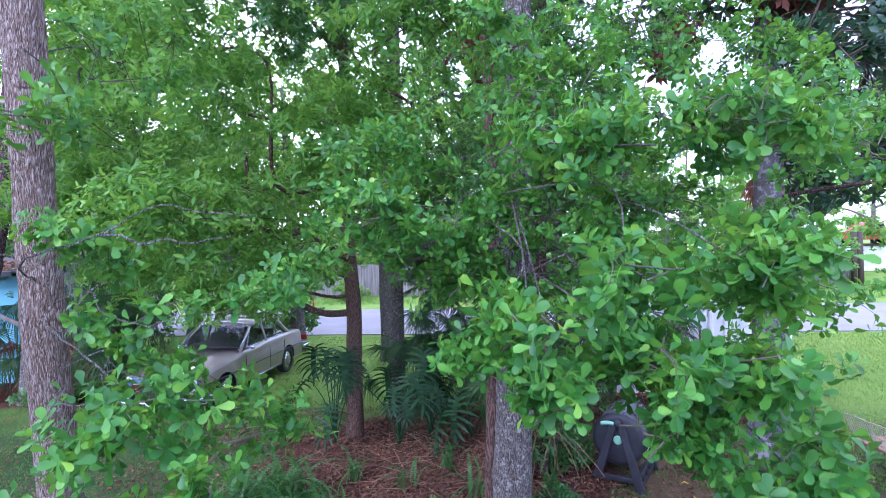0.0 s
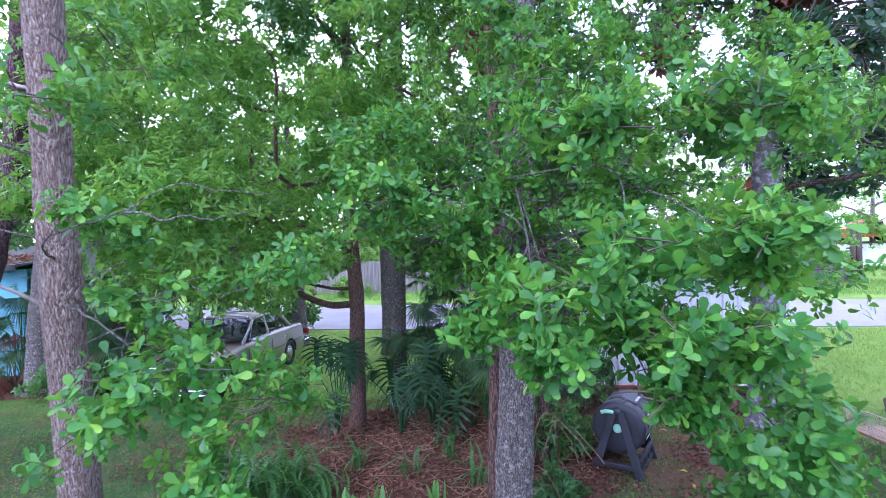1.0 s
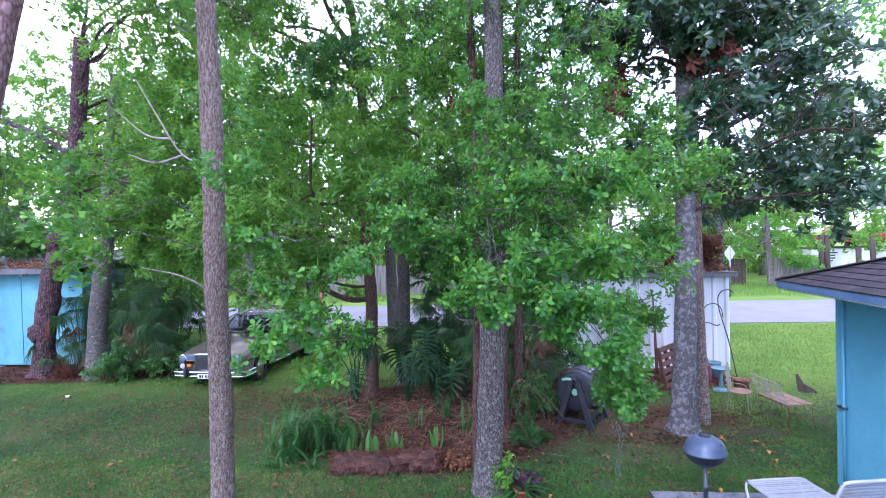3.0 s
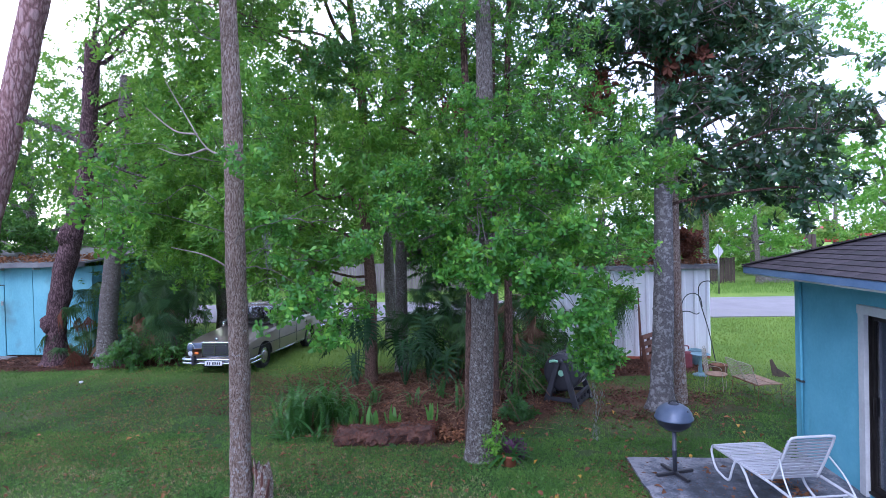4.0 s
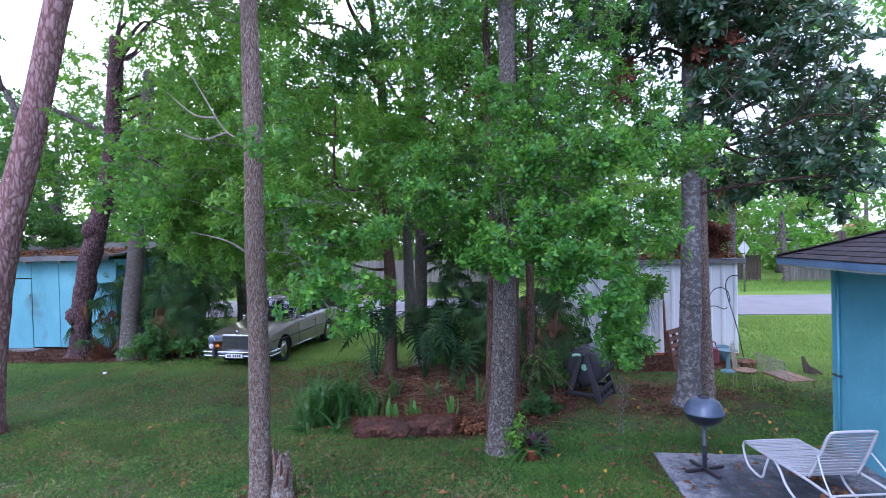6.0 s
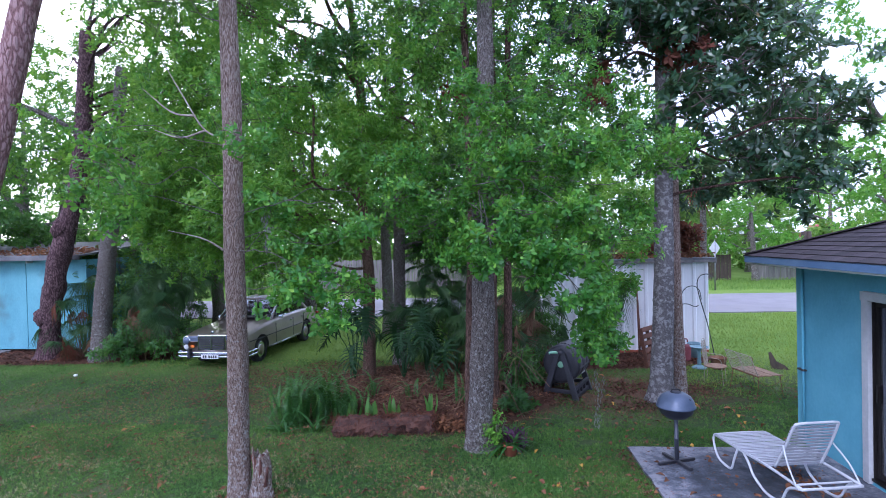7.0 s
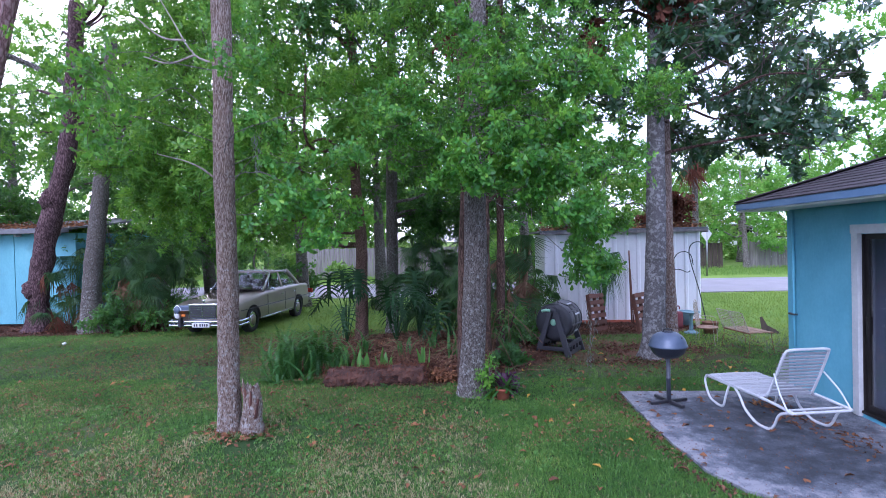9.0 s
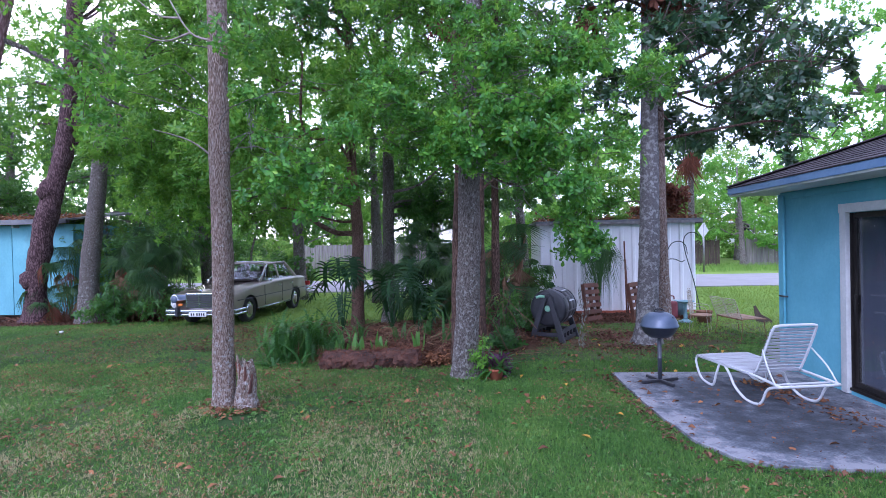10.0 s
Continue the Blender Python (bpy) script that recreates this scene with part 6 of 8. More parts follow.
boxed("roof_edge", ((TX0 + TX1) / 2, TY - 0.46, TZ + 0.06), (TX1 - TX0 + 0.3, 0.03, 0.12), M_ROOFMETAL, tshed, 0.004)

# ---- far fences ----
def fence_run(x0, x1, y, z, h, material, label, turn=0.0):
    f = thing("fence", label, "fence", pose(x0, y, z, 0, 0, turn), group="fences beyond the road")
    k = int((x1 - x0) / 2.4)
    bm = bmesh.new()
    rnd = random.Random(int(x0 * 7))
    for i in range(16):
        box(bm, 0.075 + i * 0.15, rnd.uniform(-0.006, 0.006), h / 2 + rnd.uniform(-0.04, 0.02), 0.135, 0.02, h)
    box(bm, 1.2, 0.04, 0.4, 2.4, 0.04, 0.09)
    box(bm, 1.2, 0.04, h - 0.35, 2.4, 0.04, 0.09)
    p = part("fence_panel", bm, material, f, kind="stuff")
    post = boxed("post", (0, 0.05, h / 2), (0.1, 0.1, h + 0.05), material, f, 0.006)
    for i in range(1, k):
        tagged(same_mesh("fence_panel", p.data, f, pose(2.4 * i, 0, rnd.uniform(-0.04, 0.04))), kind="stuff")
        same_mesh("post", post.data, f, pose(2.4 * i, 0, 0))
    return f


fence_run(16.3, 19.5, 30.6, 0.0, 1.62, M_GREYWOOD, "weathered grey board fence beyond the road")
fence_run(-9.9, -0.2, 28.4, 0.0, 1.8, M_GREYWOOD, "silvery grey board fence behind the far verge")
fence_run(2.8, 16.3, 30.8, 0.0, 1.58, M_DARKWOOD, "dark board fence overgrown with vines")

# ---- road sign seen from behind ----
sign = thing("road_sign", "diamond road sign on a steel post, seen from behind", "sign")
bm = bmesh.new()
box(bm, 0, 0, 0, 0.56, 0.008, 0.56, pose(11.7, 25.3, 2.12, 0, 0, 30) @ pose(0, 0, 0, 0, 45, 0), 0.003)
part("plate", bm, M_LABEL, sign)
rod("post", [(11.72, 25.34, 0.0), (11.72, 25.34, 2.45)], 0.045, M_STEEL, sign)

marker = thing("marker_post", "short red marker post on the far verge", "post")
rod("post", [(-8.7, 25.0, 0.0), (-8.7, 25.0, 0.62)], 0.045, M_REDPAINT, marker, 10)
turned("cap", [(0.05, 0.0), (0.05, 0.05), (0.03, 0.07), (0.005, 0.075)], M_REDPAINT, marker, 12, pose(-8.7, 25.0, 0.6))


# ---- the parked saloon ----
car = thing("car", "beige 1970s saloon car parked on leaf-strewn grass", "car", pose(-5.72, 11.3, 0.0, 0, 0, -3.6) @ Matrix.Diagonal((0.98, 0.97, 0.98, 1)))


def car_half_width(y):
    t = abs(y - 0.1) / 2.35
    return 0.84 * (1 - 0.1 * max(0.0, t) ** 4) * (1 - 0.22 * max(0.0, t - 0.93) / 0.07)


def car_top(y):
    knots = [(-2.22, 0.66), (-2.12, 0.79), (-1.6, 0.86), (-0.62, 0.93), (0.2, 0.965), (1.5, 0.97), (2.2, 0.93), (2.42, 0.86), (2.5, 0.72)]
    for (a, za), (b, zb) in zip(knots, knots[1:]):
        if a <= y <= b:
            return za + (zb - za) * (y - a) / (b - a)
    return 0.7


def car_bottom(y):
    z = 0.27 + 0.12 * max(0.0, abs(y) - 1.9)
    for axle in (-1.375, 1.375):
        d = abs(y - axle)
        if d < 0.365:
            z = max(z, 0.31 + math.sqrt(0.365 ** 2 - d * d))
    return z


ys = [-2.22 + 4.72 * i / 118 for i in range(119)]
verts, faces, ring = [], [], 13
for y in ys:
    w, zt, zb = car_half_width(y), car_top(y), car_bottom(y)
    half = []
    zs = zt - 0.09
    for k in range(5):
        q = k / 4
        z = zb + (zs - zb) * q
        half.append((w * (0.955 + 0.045 * math.sin(math.pi * min(1, (z - 0.2) / 0.62))), z))
    half += [(w * 0.955, zt - 0.03), (w * 0.87, zt + 0.0)]
    pts = half + [(-x, z) for x, z in reversed(half[:-1])]
    pts = [(x, z + 0.03 * (1 - (x / w) ** 2) if i >= 5 and i <= 7 else z) for i, (x, z) in enumerate(pts)]
    verts += [(x, y, z) for x, z in pts]
for i in range(len(ys) - 1):
    for k in range(ring - 1):
        faces.append((i * ring + k, i * ring + k + 1, (i + 1) * ring + k + 1, (i + 1) * ring + k))
faces.append(tuple(range(ring)))
faces.append(tuple((len(ys) - 1) * ring + k for k in reversed(range(ring))))
raw("body", verts, faces, M_CARPAINT, car, smooth=True)
boxed("underbody", (0, 0.1, 0.42), (1.5, 4.3, 0.3), M_TYRE, car, 0.05)

# cabin: a roof on slim pillars over a dark interior
cab = {"fl": (0.74, -0.66, 0.94), "rl": (0.72, 1.62, 0.96), "ft": (0.6, 0.02, 1.4), "mt": (0.615, 0.5, 1.435), "rt": (0.58, 1.02, 1.41)}
bm = bmesh.new()
top = []
for key in ("ft", "mt", "rt"):
    w, y, z = cab[key]
    top.append([bm.verts.new((w * q, y + (-0.06 if key == "ft" else 0.07 if key == "rt" else 0.0) * (1 - q * q), z - 0.02 + 0.045 * (1 - q * q))) for q in (-1, -0.8, -0.4, 0, 0.4, 0.8, 1)])
for a, b in zip(top, top[1:]):
    for k in range(6):
        bm.faces.new((a[k], a[k + 1], b[k + 1], b[k]))
ex = bmesh.ops.extrude_face_region(bm, geom=bm.faces[:])
bmesh.ops.translate(bm, vec=(0, 0, -0.04), verts=[q for q in ex["geom"] if isinstance(q, bmesh.types.BMVert)])
bmesh.ops.recalc_face_normals(bm, faces=bm.faces)
part("roof", bm, M_CARPAINT, car, smooth=True)
for s in (1, -1):
    for name, p, q, r in (("pillar", (0.735, -0.68, 0.93), (0.6, 0.0, 1.385), 0.03), ("pillar", (0.745, 0.43, 0.95), (0.615, 0.42, 1.395), 0.026), ("pillar", (0.7, 1.56, 0.95), (0.575, 1.06, 1.385), 0.075)):
        rod(name, [(s * p[0], p[1], p[2]), (s * (p[0] + q[0]) / 2, (p[1] + q[1]) / 2, (p[2] + q[2]) / 2 + 0.012), (s * q[0], q[1], q[2])], r, M_CARPAINT, car, 8, 4)
    rod("roof_rail", [(s * 0.605, -0.02, 1.385), (s * 0.618, 0.5, 1.405), (s * 0.585, 1.06, 1.385)], 0.026, M_CARPAINT, car, 8, 4)
    boxed("front_seat", (s * 0.34, 0.34, 1.03), (0.48, 0.14, 0.3), M_SEATS, car, 0.05)
    boxed("head_rest", (s * 0.34, 0.38, 1.24), (0.26, 0.08, 0.14), M_SEATS, car, 0.035)
boxed("rear_seat", (0, 1.12, 1.02), (1.26, 0.16, 0.24), M_SEATS, car, 0.05)
boxed("cabin_floor", (0, 0.42, 0.992), (1.3, 1.9, 0.016), M_SEATS, car)
boxed("dashboard", (0, -0.42, 1.0), (1.24, 0.3, 0.07), M_SEATS, car, 0.03)
rod("steering_wheel", [(0.34 + 0.19 * math.cos(t * 0.6283), -0.12 + 0.05 * math.sin(t * 0.6283), 1.04 + 0.17 * math.sin(t * 0.6283)) for t in range(11)], 0.014, M_SEATS, car, 6, 2)


def slab(name, corners, depth, material, parent, bevel=0.0):
    """A thin plate on four or more corners, raised along its normal."""
    c = [Vector(q) for q in corners]
    nrm = (c[1] - c[0]).cross(c[2] - c[0]).normalized()
    bm = bmesh.new()
    a = [bm.verts.new(q - nrm * depth) for q in c]
    b = [bm.verts.new(q + nrm * depth) for q in c]
    bm.faces.new(list(reversed(a)))
    bm.faces.new(b)
    for i in range(len(c)):
        j = (i + 1) % len(c)
        bm.faces.new((a[i], a[j], b[j], b[i]))
    return part(name, bm, material, parent)


def between(p, q, t):
    return tuple(a + (b - a) * t for a, b in zip(p, q))


for s in (1, -1):
    sill = lambda y: (s * 0.744, y, 0.975)
    head = lambda y: (s * 0.612, y, 1.385)
    for a, b, c, d in ((-0.36, 0.4, 0.38, 0.04), (0.47, 1.12, 0.98, 0.45), (1.16, 1.38, 1.05, 1.01)):
        q = [sill(a), sill(b), head(c), head(d)]
        slab("side_window", q if s > 0 else list(reversed(q)), 0.003, M_CARGLASS, car)
    rod("window_trim", [sill(-0.42), sill(0.4), sill(1.42)], 0.01, M_CHROME, car)
    rod("window_trim", [sill(-0.42), head(0.02), head(0.5), head(1.04), sill(1.42)], 0.009, M_CHROME, car, n=5)
    rod("belt_strip", [(s * 0.83, -2.0, 0.6), (s * 0.848, -0.5, 0.605), (s * 0.848, 1.0, 0.605), (s * 0.82, 2.3, 0.6)], 0.009, M_BLACK, car)
    rod("sill_strip", [(s * 0.825, -0.98, 0.3), (s * 0.83, 0.98, 0.3)], 0.016, M_CHROME, car)
    for y in (0.26, 1.02):
        h = boxed("door_handle", (s * 0.848, y, 0.8), (0.03, 0.14, 0.022), M_CHROME, car, 0.006)
    for y in (-0.62, 0.43, 1.16):
        boxed("door_gap", (s * 0.838, y, 0.6), (0.012, 0.006, 0.5), M_BLACK, car)
    m = boxed("mirror", (s * 0.87, -0.4, 0.98), (0.1, 0.05, 0.07), M_CHROME, car, 0.015)
q = [(0.7, -0.655, 0.985), (0.55, -0.04, 1.385), (-0.55, -0.04, 1.385), (-0.7, -0.655, 0.985)]
slab("windscreen", [(x, y - 0.035, z + 0.02) for x, y, z in q], 0.003, M_CARGLASS, car)
slab("rear_window", [(0.52, 1.1, 1.385), (0.68, 1.64, 1.0), (-0.68, 1.64, 1.0), (-0.52, 1.1, 1.385)], 0.003, M_CARGLASS, car)
rod("screen_trim", [(0.72, -0.7, 0.985), (0.57, -0.07, 1.41), (-0.57, -0.07, 1.41), (-0.72, -0.7, 0.985)], 0.012, M_CHROME, car, n=6)

for x in (0.72, -0.72):
    for y in (-1.375, 1.375):
        s = 1 if x > 0 else -1
        wheel = new("wheel")
        wheel.parent = car
        wheel.matrix_basis = pose(x, y, 0.31, 0, 90 * s, 0)
        turned("tyre", [(0.2, -0.09), (0.29, -0.095), (0.31, -0.07), (0.312, 0.06), (0.29, 0.09), (0.21, 0.092), (0.2, 0.06)], M_TYRE, wheel, 28)
        turned("rim", [(0.2, 0.04), (0.205, 0.085), (0.17, 0.07), (0.13, 0.075), (0.12, 0.085)], M_CHROME, wheel, 24)
        turned("hub_cap", [(0.125, 0.07), (0.12, 0.1), (0.07, 0.115), (0.01, 0.118)], M_CARPAINT, wheel, 20)

# dark blue strip added for the front's shade and the sky reflected in it
boxed("front_shade_panel", (0, -2.165, 0.6), (1.44, 0.09, 0.33), M_ENAMEL, car, 0.03)
grille = boxed("grille", (0, -2.2, 0.62), (0.72, 0.06, 0.36), M_CHROME, car, 0.02)
boxed("grille_core", (0, -2.235, 0.615), (0.65, 0.012, 0.29), M_BLACK, grille)
for i in range(5):
    boxed("grille_bar", (0, -2.245, 0.51 + 0.052 * i), (0.65, 0.012, 0.008), M_CHROME, grille)
boxed("grille_rib", (0, -2.248, 0.605), (0.02, 0.014, 0.28), M_CHROME, grille)
turned("bonnet_star", [(0.035, -0.004), (0.035, 0.004)], M_CHROME, car, 16, pose(0, -2.17, 0.86, 90))
for s in (1, -1):
    lamp = new("headlight")
    lamp.parent = car
    lamp.matrix_basis = pose(s * 0.66, -2.16, 0.6, 90, 0, 0)
    turned("bezel", [(0.1, -0.02), (0.115, 0.03), (0.12, 0.05), (0.1, 0.06), (0.085, 0.05)], M_CHROME, lamp, 24).matrix_basis = Matrix.Diagonal((0.95, 1.5, 1, 1))
    turned("lens", [(0.09, 0.03), (0.08, 0.06), (0.04, 0.07), (0.005, 0.072)], M_ENAMEL, lamp, 20).matrix_basis = pose(0, 0.05, 0)
    turned("fog_lens", [(0.065, 0.03), (0.06, 0.06), (0.03, 0.068), (0.005, 0.07)], M_LABEL, lamp, 20).matrix_basis = pose(0, -0.085, 0)
    boxed("indicator", (s * 0.49, -2.22, 0.53), (0.1, 0.05, 0.06), M_ORANGE, car, 0.015)
    boxed("tail_lamp", (s * 0.66, 2.45, 0.68), (0.36, 0.08, 0.13), M_REDLENS, car, 0.02)
    boxed("overrider", (s * 0.5, -2.34, 0.38), (0.07, 0.1, 0.22), M_BLACK, car, 0.02)
for nm, y, z, d in (("front_bumper", -2.3, 0.39, 1), ("front_bumper", -2.29, 0.3, 1), ("rear_bumper", 2.6, 0.5, -1)):
    rod(nm, [(-0.89, y + d * 0.55, z), (-0.88, y + d * 0.16, z), (-0.74, y + d * 0.02, z), (0, y, z), (0.74, y + d * 0.02, z), (0.88, y + d * 0.16, z), (0.89, y + d * 0.55, z)], 0.034, M_CHROME, car, 10)
plate = boxed("number_plate", (0.02, -2.36, 0.32), (0.44, 0.012, 0.1), M_PLATE, car, 0.004)
for k in range(6):
    boxed("plate_bar", (-0.13 + 0.056 * k + (0.03 if k > 1 else 0), -2.369, 0.32), (0.034, 0.006, 0.06), M_INK, plate)


# ---- bed plants ----
def frond_mesh(name, length, width, pairs, droop, material, rise=0.5, lean=0.55):
    """A fern frond: arched rib with paired leaflets, growing from the origin towards +x."""
    v, f = [], []
    pts = []
    for i in range(pairs + 1):
        t = i / pairs
        pts.append(Vector((length * (lean * t + (1 - lean) * t * t), 0, length * (rise * math.sin(t * 2.0) - droop * t * t))))
    for i, p in enumerate(pts[:-1]):
        q = pts[i + 1]
        v += [p + Vector((0, -0.004, 0)), q + Vector((0, -0.003, 0)), q + Vector((0, 0.003, 0)), p + Vector((0, 0.004, 0))]
        k = len(v) - 4
        f.append((k, k + 1, k + 2, k + 3))
        t = (i + 0.5) / pairs
        w = width * math.sin(math.pi * min(1.0, 0.12 + t * 0.9)) ** 0.7
        d = (q - p)
        for s in (-1, 1):
            tip = p + d * 0.9 + Vector((0, s * w, -0.12 * w))
            k = len(v)
            v += [p, p + d * 0.85, tip + d * 0.1, tip - d * 0.25]
            f.append((k, k + 1, k + 2, k + 3))
    me = bpy.data.meshes.new(name)
    me.from_pydata([tuple(q) for q in v], [], f)
    me.materials.append(material)
    return me


def fan_mesh(name, radius, segs, material, spread=2.3, droop=0.25):
    """A palmetto fan: split blades spread round the end of a stalk."""
    v, f = [], []
    for i in range(segs):
        a = -spread / 2 * 1.15 + spread * 1.15 * i / (segs - 1)
        r = radius * (0.82 + 0.18 * math.cos(a)) * random.uniform(0.8, 1.1)
        d, n = Vector((math.cos(a), math.sin(a), 0)), Vector((-math.sin(a), math.cos(a), 0))
        w = radius * 0.2 * spread / segs
        k = len(v)
        v += [Vector((0, 0, 0)), d * r * 0.42 - n * w + Vector((0, 0, 0.015)), d * r * 0.42 + Vector((0, 0, 0.0)), d * r * 0.42 + n * w + Vector((0, 0, 0.015)), d * r + Vector((0, 0, -droop * r * random.uniform(0.5, 1.4)))]
        f += [(k, k + 1, k + 2), (k, k + 2, k + 3), (k + 1, k + 4, k + 2), (k + 2, k + 4, k + 3)]
    me = bpy.data.meshes.new(name)
    me.from_pydata([tuple(q) for q in v], [], f)
    me.materials.append(material)
    return me


def lobed_mesh(name, size, material):
    """A big split-leaf blade: a narrow arched middle with long drooping pointed fingers that fan out on either side."""
    v, f = [], []
    n = 8
    mid = lambda t: Vector((size * (t - 0.12 * t * t), 0, size * (0.1 * t - 0.5 * t * t)))
    for i in range(n + 1):
        t = 0.03 + 0.95 * i / n
        for side in ((-1, 1) if i < n else (0,)):
            angle = radians(128 - 112 * i / n + random.uniform(-7, 7)) * side
            reach = size * (0.36 + 0.3 * math.sin(math.pi * (0.15 + 0.75 * t))) * random.uniform(0.82, 1.12)
            way = Vector((math.cos(angle), math.sin(angle), 0))
            across = Vector((-way.y, way.x, 0))
            k = len(v)
            for q, half, dz in ((0.0, 0.7, 0.0), (0.35, 0.85, 0.05), (0.7, 0.8, -0.02), (1.0, 0.08, -0.2)):
                c = mid(t) + way * reach * q + Vector((0, 0, dz * reach * 1.4))
                v += [c - across * size * 0.044 * half, c + across * size * 0.044 * half]
            for q in range(3):
                f.append((k + 2 * q, k + 2 * q + 1, k + 2 * q + 3, k + 2 * q + 2))
    for i in range(n):
        a, b = mid(i / n), mid((i + 1) / n)
        w = Vector((0, size * 0.085, 0))
        k = len(v)
        v += [a - w, b - w, b + w, a + w]
        f.append((k, k + 1, k + 2, k + 3))
    me = bpy.data.meshes.new(name)
    me.from_pydata([tuple(q) for q in v], [], f)
    me.materials.append(material)
    return me


def strap_mesh(name, length, width, bend, material):
    v, f = [], []
    for i in range(7):
        t = i / 6
        w = width * 0.5 * math.sin(math.pi * min(0.97, 0.18 + 0.8 * t)) ** 0.6
        c = Vector((bend * length * t * t, 0, length * (t - 0.25 * bend * t * t)))
        v += [c + Vector((0.12 * w, -w, 0)), c, c + Vector((0.12 * w, w, 0))]
        if i:
            k = 3 * i
            f += [(k - 3, k, k + 1, k - 2), (k - 2, k + 1, k + 2, k - 1)]
    me = bpy.data.meshes.new(name)
    me.from_pydata([tuple(q) for q in v], [], f)
    me.materials.append(material)
    return me


FERN = [frond_mesh("fern_frond", l, 0.042, 24, d, M_FERN, 0.8, le) for l, d, le in ((0.62, 0.25, 0.5), (0.72, 0.1, 0.35), (0.55, 0.45, 0.7))]
FINE = [frond_mesh("fine_frond", l, 0.034, 26, d, M_DARKLEAF, 0.85, 0.35) for l, d in ((0.6, 0.1), (0.7, 0.3))]
DROOP = [fan_mesh("drooping_fan", r, 16, M_PALM, 1.5, dr) for r, dr in ((0.42, 1.2), (0.5, 1.5))]
FAN = [fan_mesh("fan_blade", r, 30, M_PALM, sp, dr) for r, dr, sp in ((0.5, 0.35, 2.6), (0.6, 0.6, 2.3), (0.55, 0.2, 3.2), (0.45, 0.8, 2.0))]
LOBED = [lobed_mesh("split_blade", s, M_PHILO) for s in (0.36, 0.43, 0.5)]
STRAP_L = [strap_mesh("strap_blade", l, 0.07, b, M_CLOVER) for l, b in ((0.34, 0.15), (0.42, 0.3))]
STRAP_D = [strap_mesh("strap_blade", l, 0.05, b, M_FERN) for l, b in ((0.35, 0.6), (0.45, 0.8))]


def clump(name, label, category, x, y, z, n, meshes, rnd, tilt=(0, 40), size=(0.8, 1.15), spread=0.1, part_name="frond", group=""):
    c = thing(name, label, category, pose(x, y, z), group)
    for i in range(n):
        s = rnd.uniform(*size)
        m = pose(rnd.gauss(0, spread), rnd.gauss(0, spread), 0, 0, 0, rnd.uniform(0, 360)) @ pose(0, 0, 0, 0, -rnd.uniform(*tilt), 0) @ Matrix.Scale(s, 4)
        same_mesh(part_name, rnd.choice(meshes), c, m)
    return c


def stalked(name, label, category, x, y, z, n, meshes, rnd, height=(0.5, 1.0), reach=(0.2, 0.6), part_name="leaf", stalk_mat=None, droop=(10, 50), size=(0.85, 1.15), group="", lean=(0, 0)):
    """Blades on long stalks that fan out from one foot."""
    c = thing(name, label, category, pose(x, y, z), group)
    for i in range(n):
        a, h, r = rnd.uniform(0, 2 * math.pi), rnd.uniform(*height), rnd.uniform(*reach)
        tip = Vector((math.cos(a) * r + lean[0] * rnd.random(), math.sin(a) * r + lean[1] * rnd.random(), h))
        line = smooth_line([(0, 0, 0), (tip.x * 0.35, tip.y * 0.35, h * 0.6), tip], 4)
        v, f = tube(line, [0.012 - 0.0008 * k for k in range(len(line))], 5)
        leaf = raw(part_name, v, f, stalk_mat or M_FERN, c)
        same_mesh("blade", rnd.choice(meshes), leaf, Matrix.Translation(tip) @ pose(0, 0, 0, 0, 0, math.degrees(math.atan2(tip.y, tip.x)) + rnd.uniform(-25, 25)) @ pose(0, 0, 0, rnd.uniform(-20, 20), rnd.uniform(*droop), 0) @ Matrix.Scale(rnd.uniform(*size), 4))
    return c


rnd = random.Random(5)
H = ground_height
for x, y, n, s in ((-2.4, 5.5, 60, 1.0), (-2.05, 5.75, 50, 1.0), (-1.75, 5.7, 30, 0.8), (-2.6, 5.8, 30, 0.85)):
    clump("sword_fern", "dense dark green fern clump at the edge of the bed", "fern", x, y, H(x, y), n, FERN + FINE, rnd, (5, 65), (0.75 * s, 1.1 * s), 0.14, group="ferns in the bed")
for x, y, n, s in ((-0.75, 6.3, 12, 0.55), (0.05, 6.1, 14, 0.6), (-0.35, 6.9, 12, 0.6), (-1.5, 6.5, 12, 0.6), (0.95, 6.3, 10, 0.5)):
    clump("sword_fern", "small dark fern in the leaf litter", "fern", x, y, H(x, y), n, FERN, rnd, (0, 55), (0.8 * s, 1.1 * s), 0.05, group="ferns in the bed")
for x, y, n in ((-2.5, 5.15, 7), (-2.1, 5.1, 8)):
    clump("birds_nest_fern", "mid-green strap-leaved plant at the foot of the ferns", "plant", x, y, H(x, y), n, STRAP_D, rnd, (-50, 5), (0.8, 1.2), 0.05, "leaf", "strap-leaved plants in the bed")
for x, y, n in ((-1.25, 5.42, 7), (-0.95, 5.5, 8), (-1.55, 5.45, 5), (-0.35, 5.65, 4)):
    clump("birds_nest_fern", "upright light green strap-leaved plant in the bed", "plant", x, y, H(x, y), n, STRAP_L, rnd, (-15, 45), (0.8, 1.2), 0.05, "leaf", "strap-leaved plants in the bed")
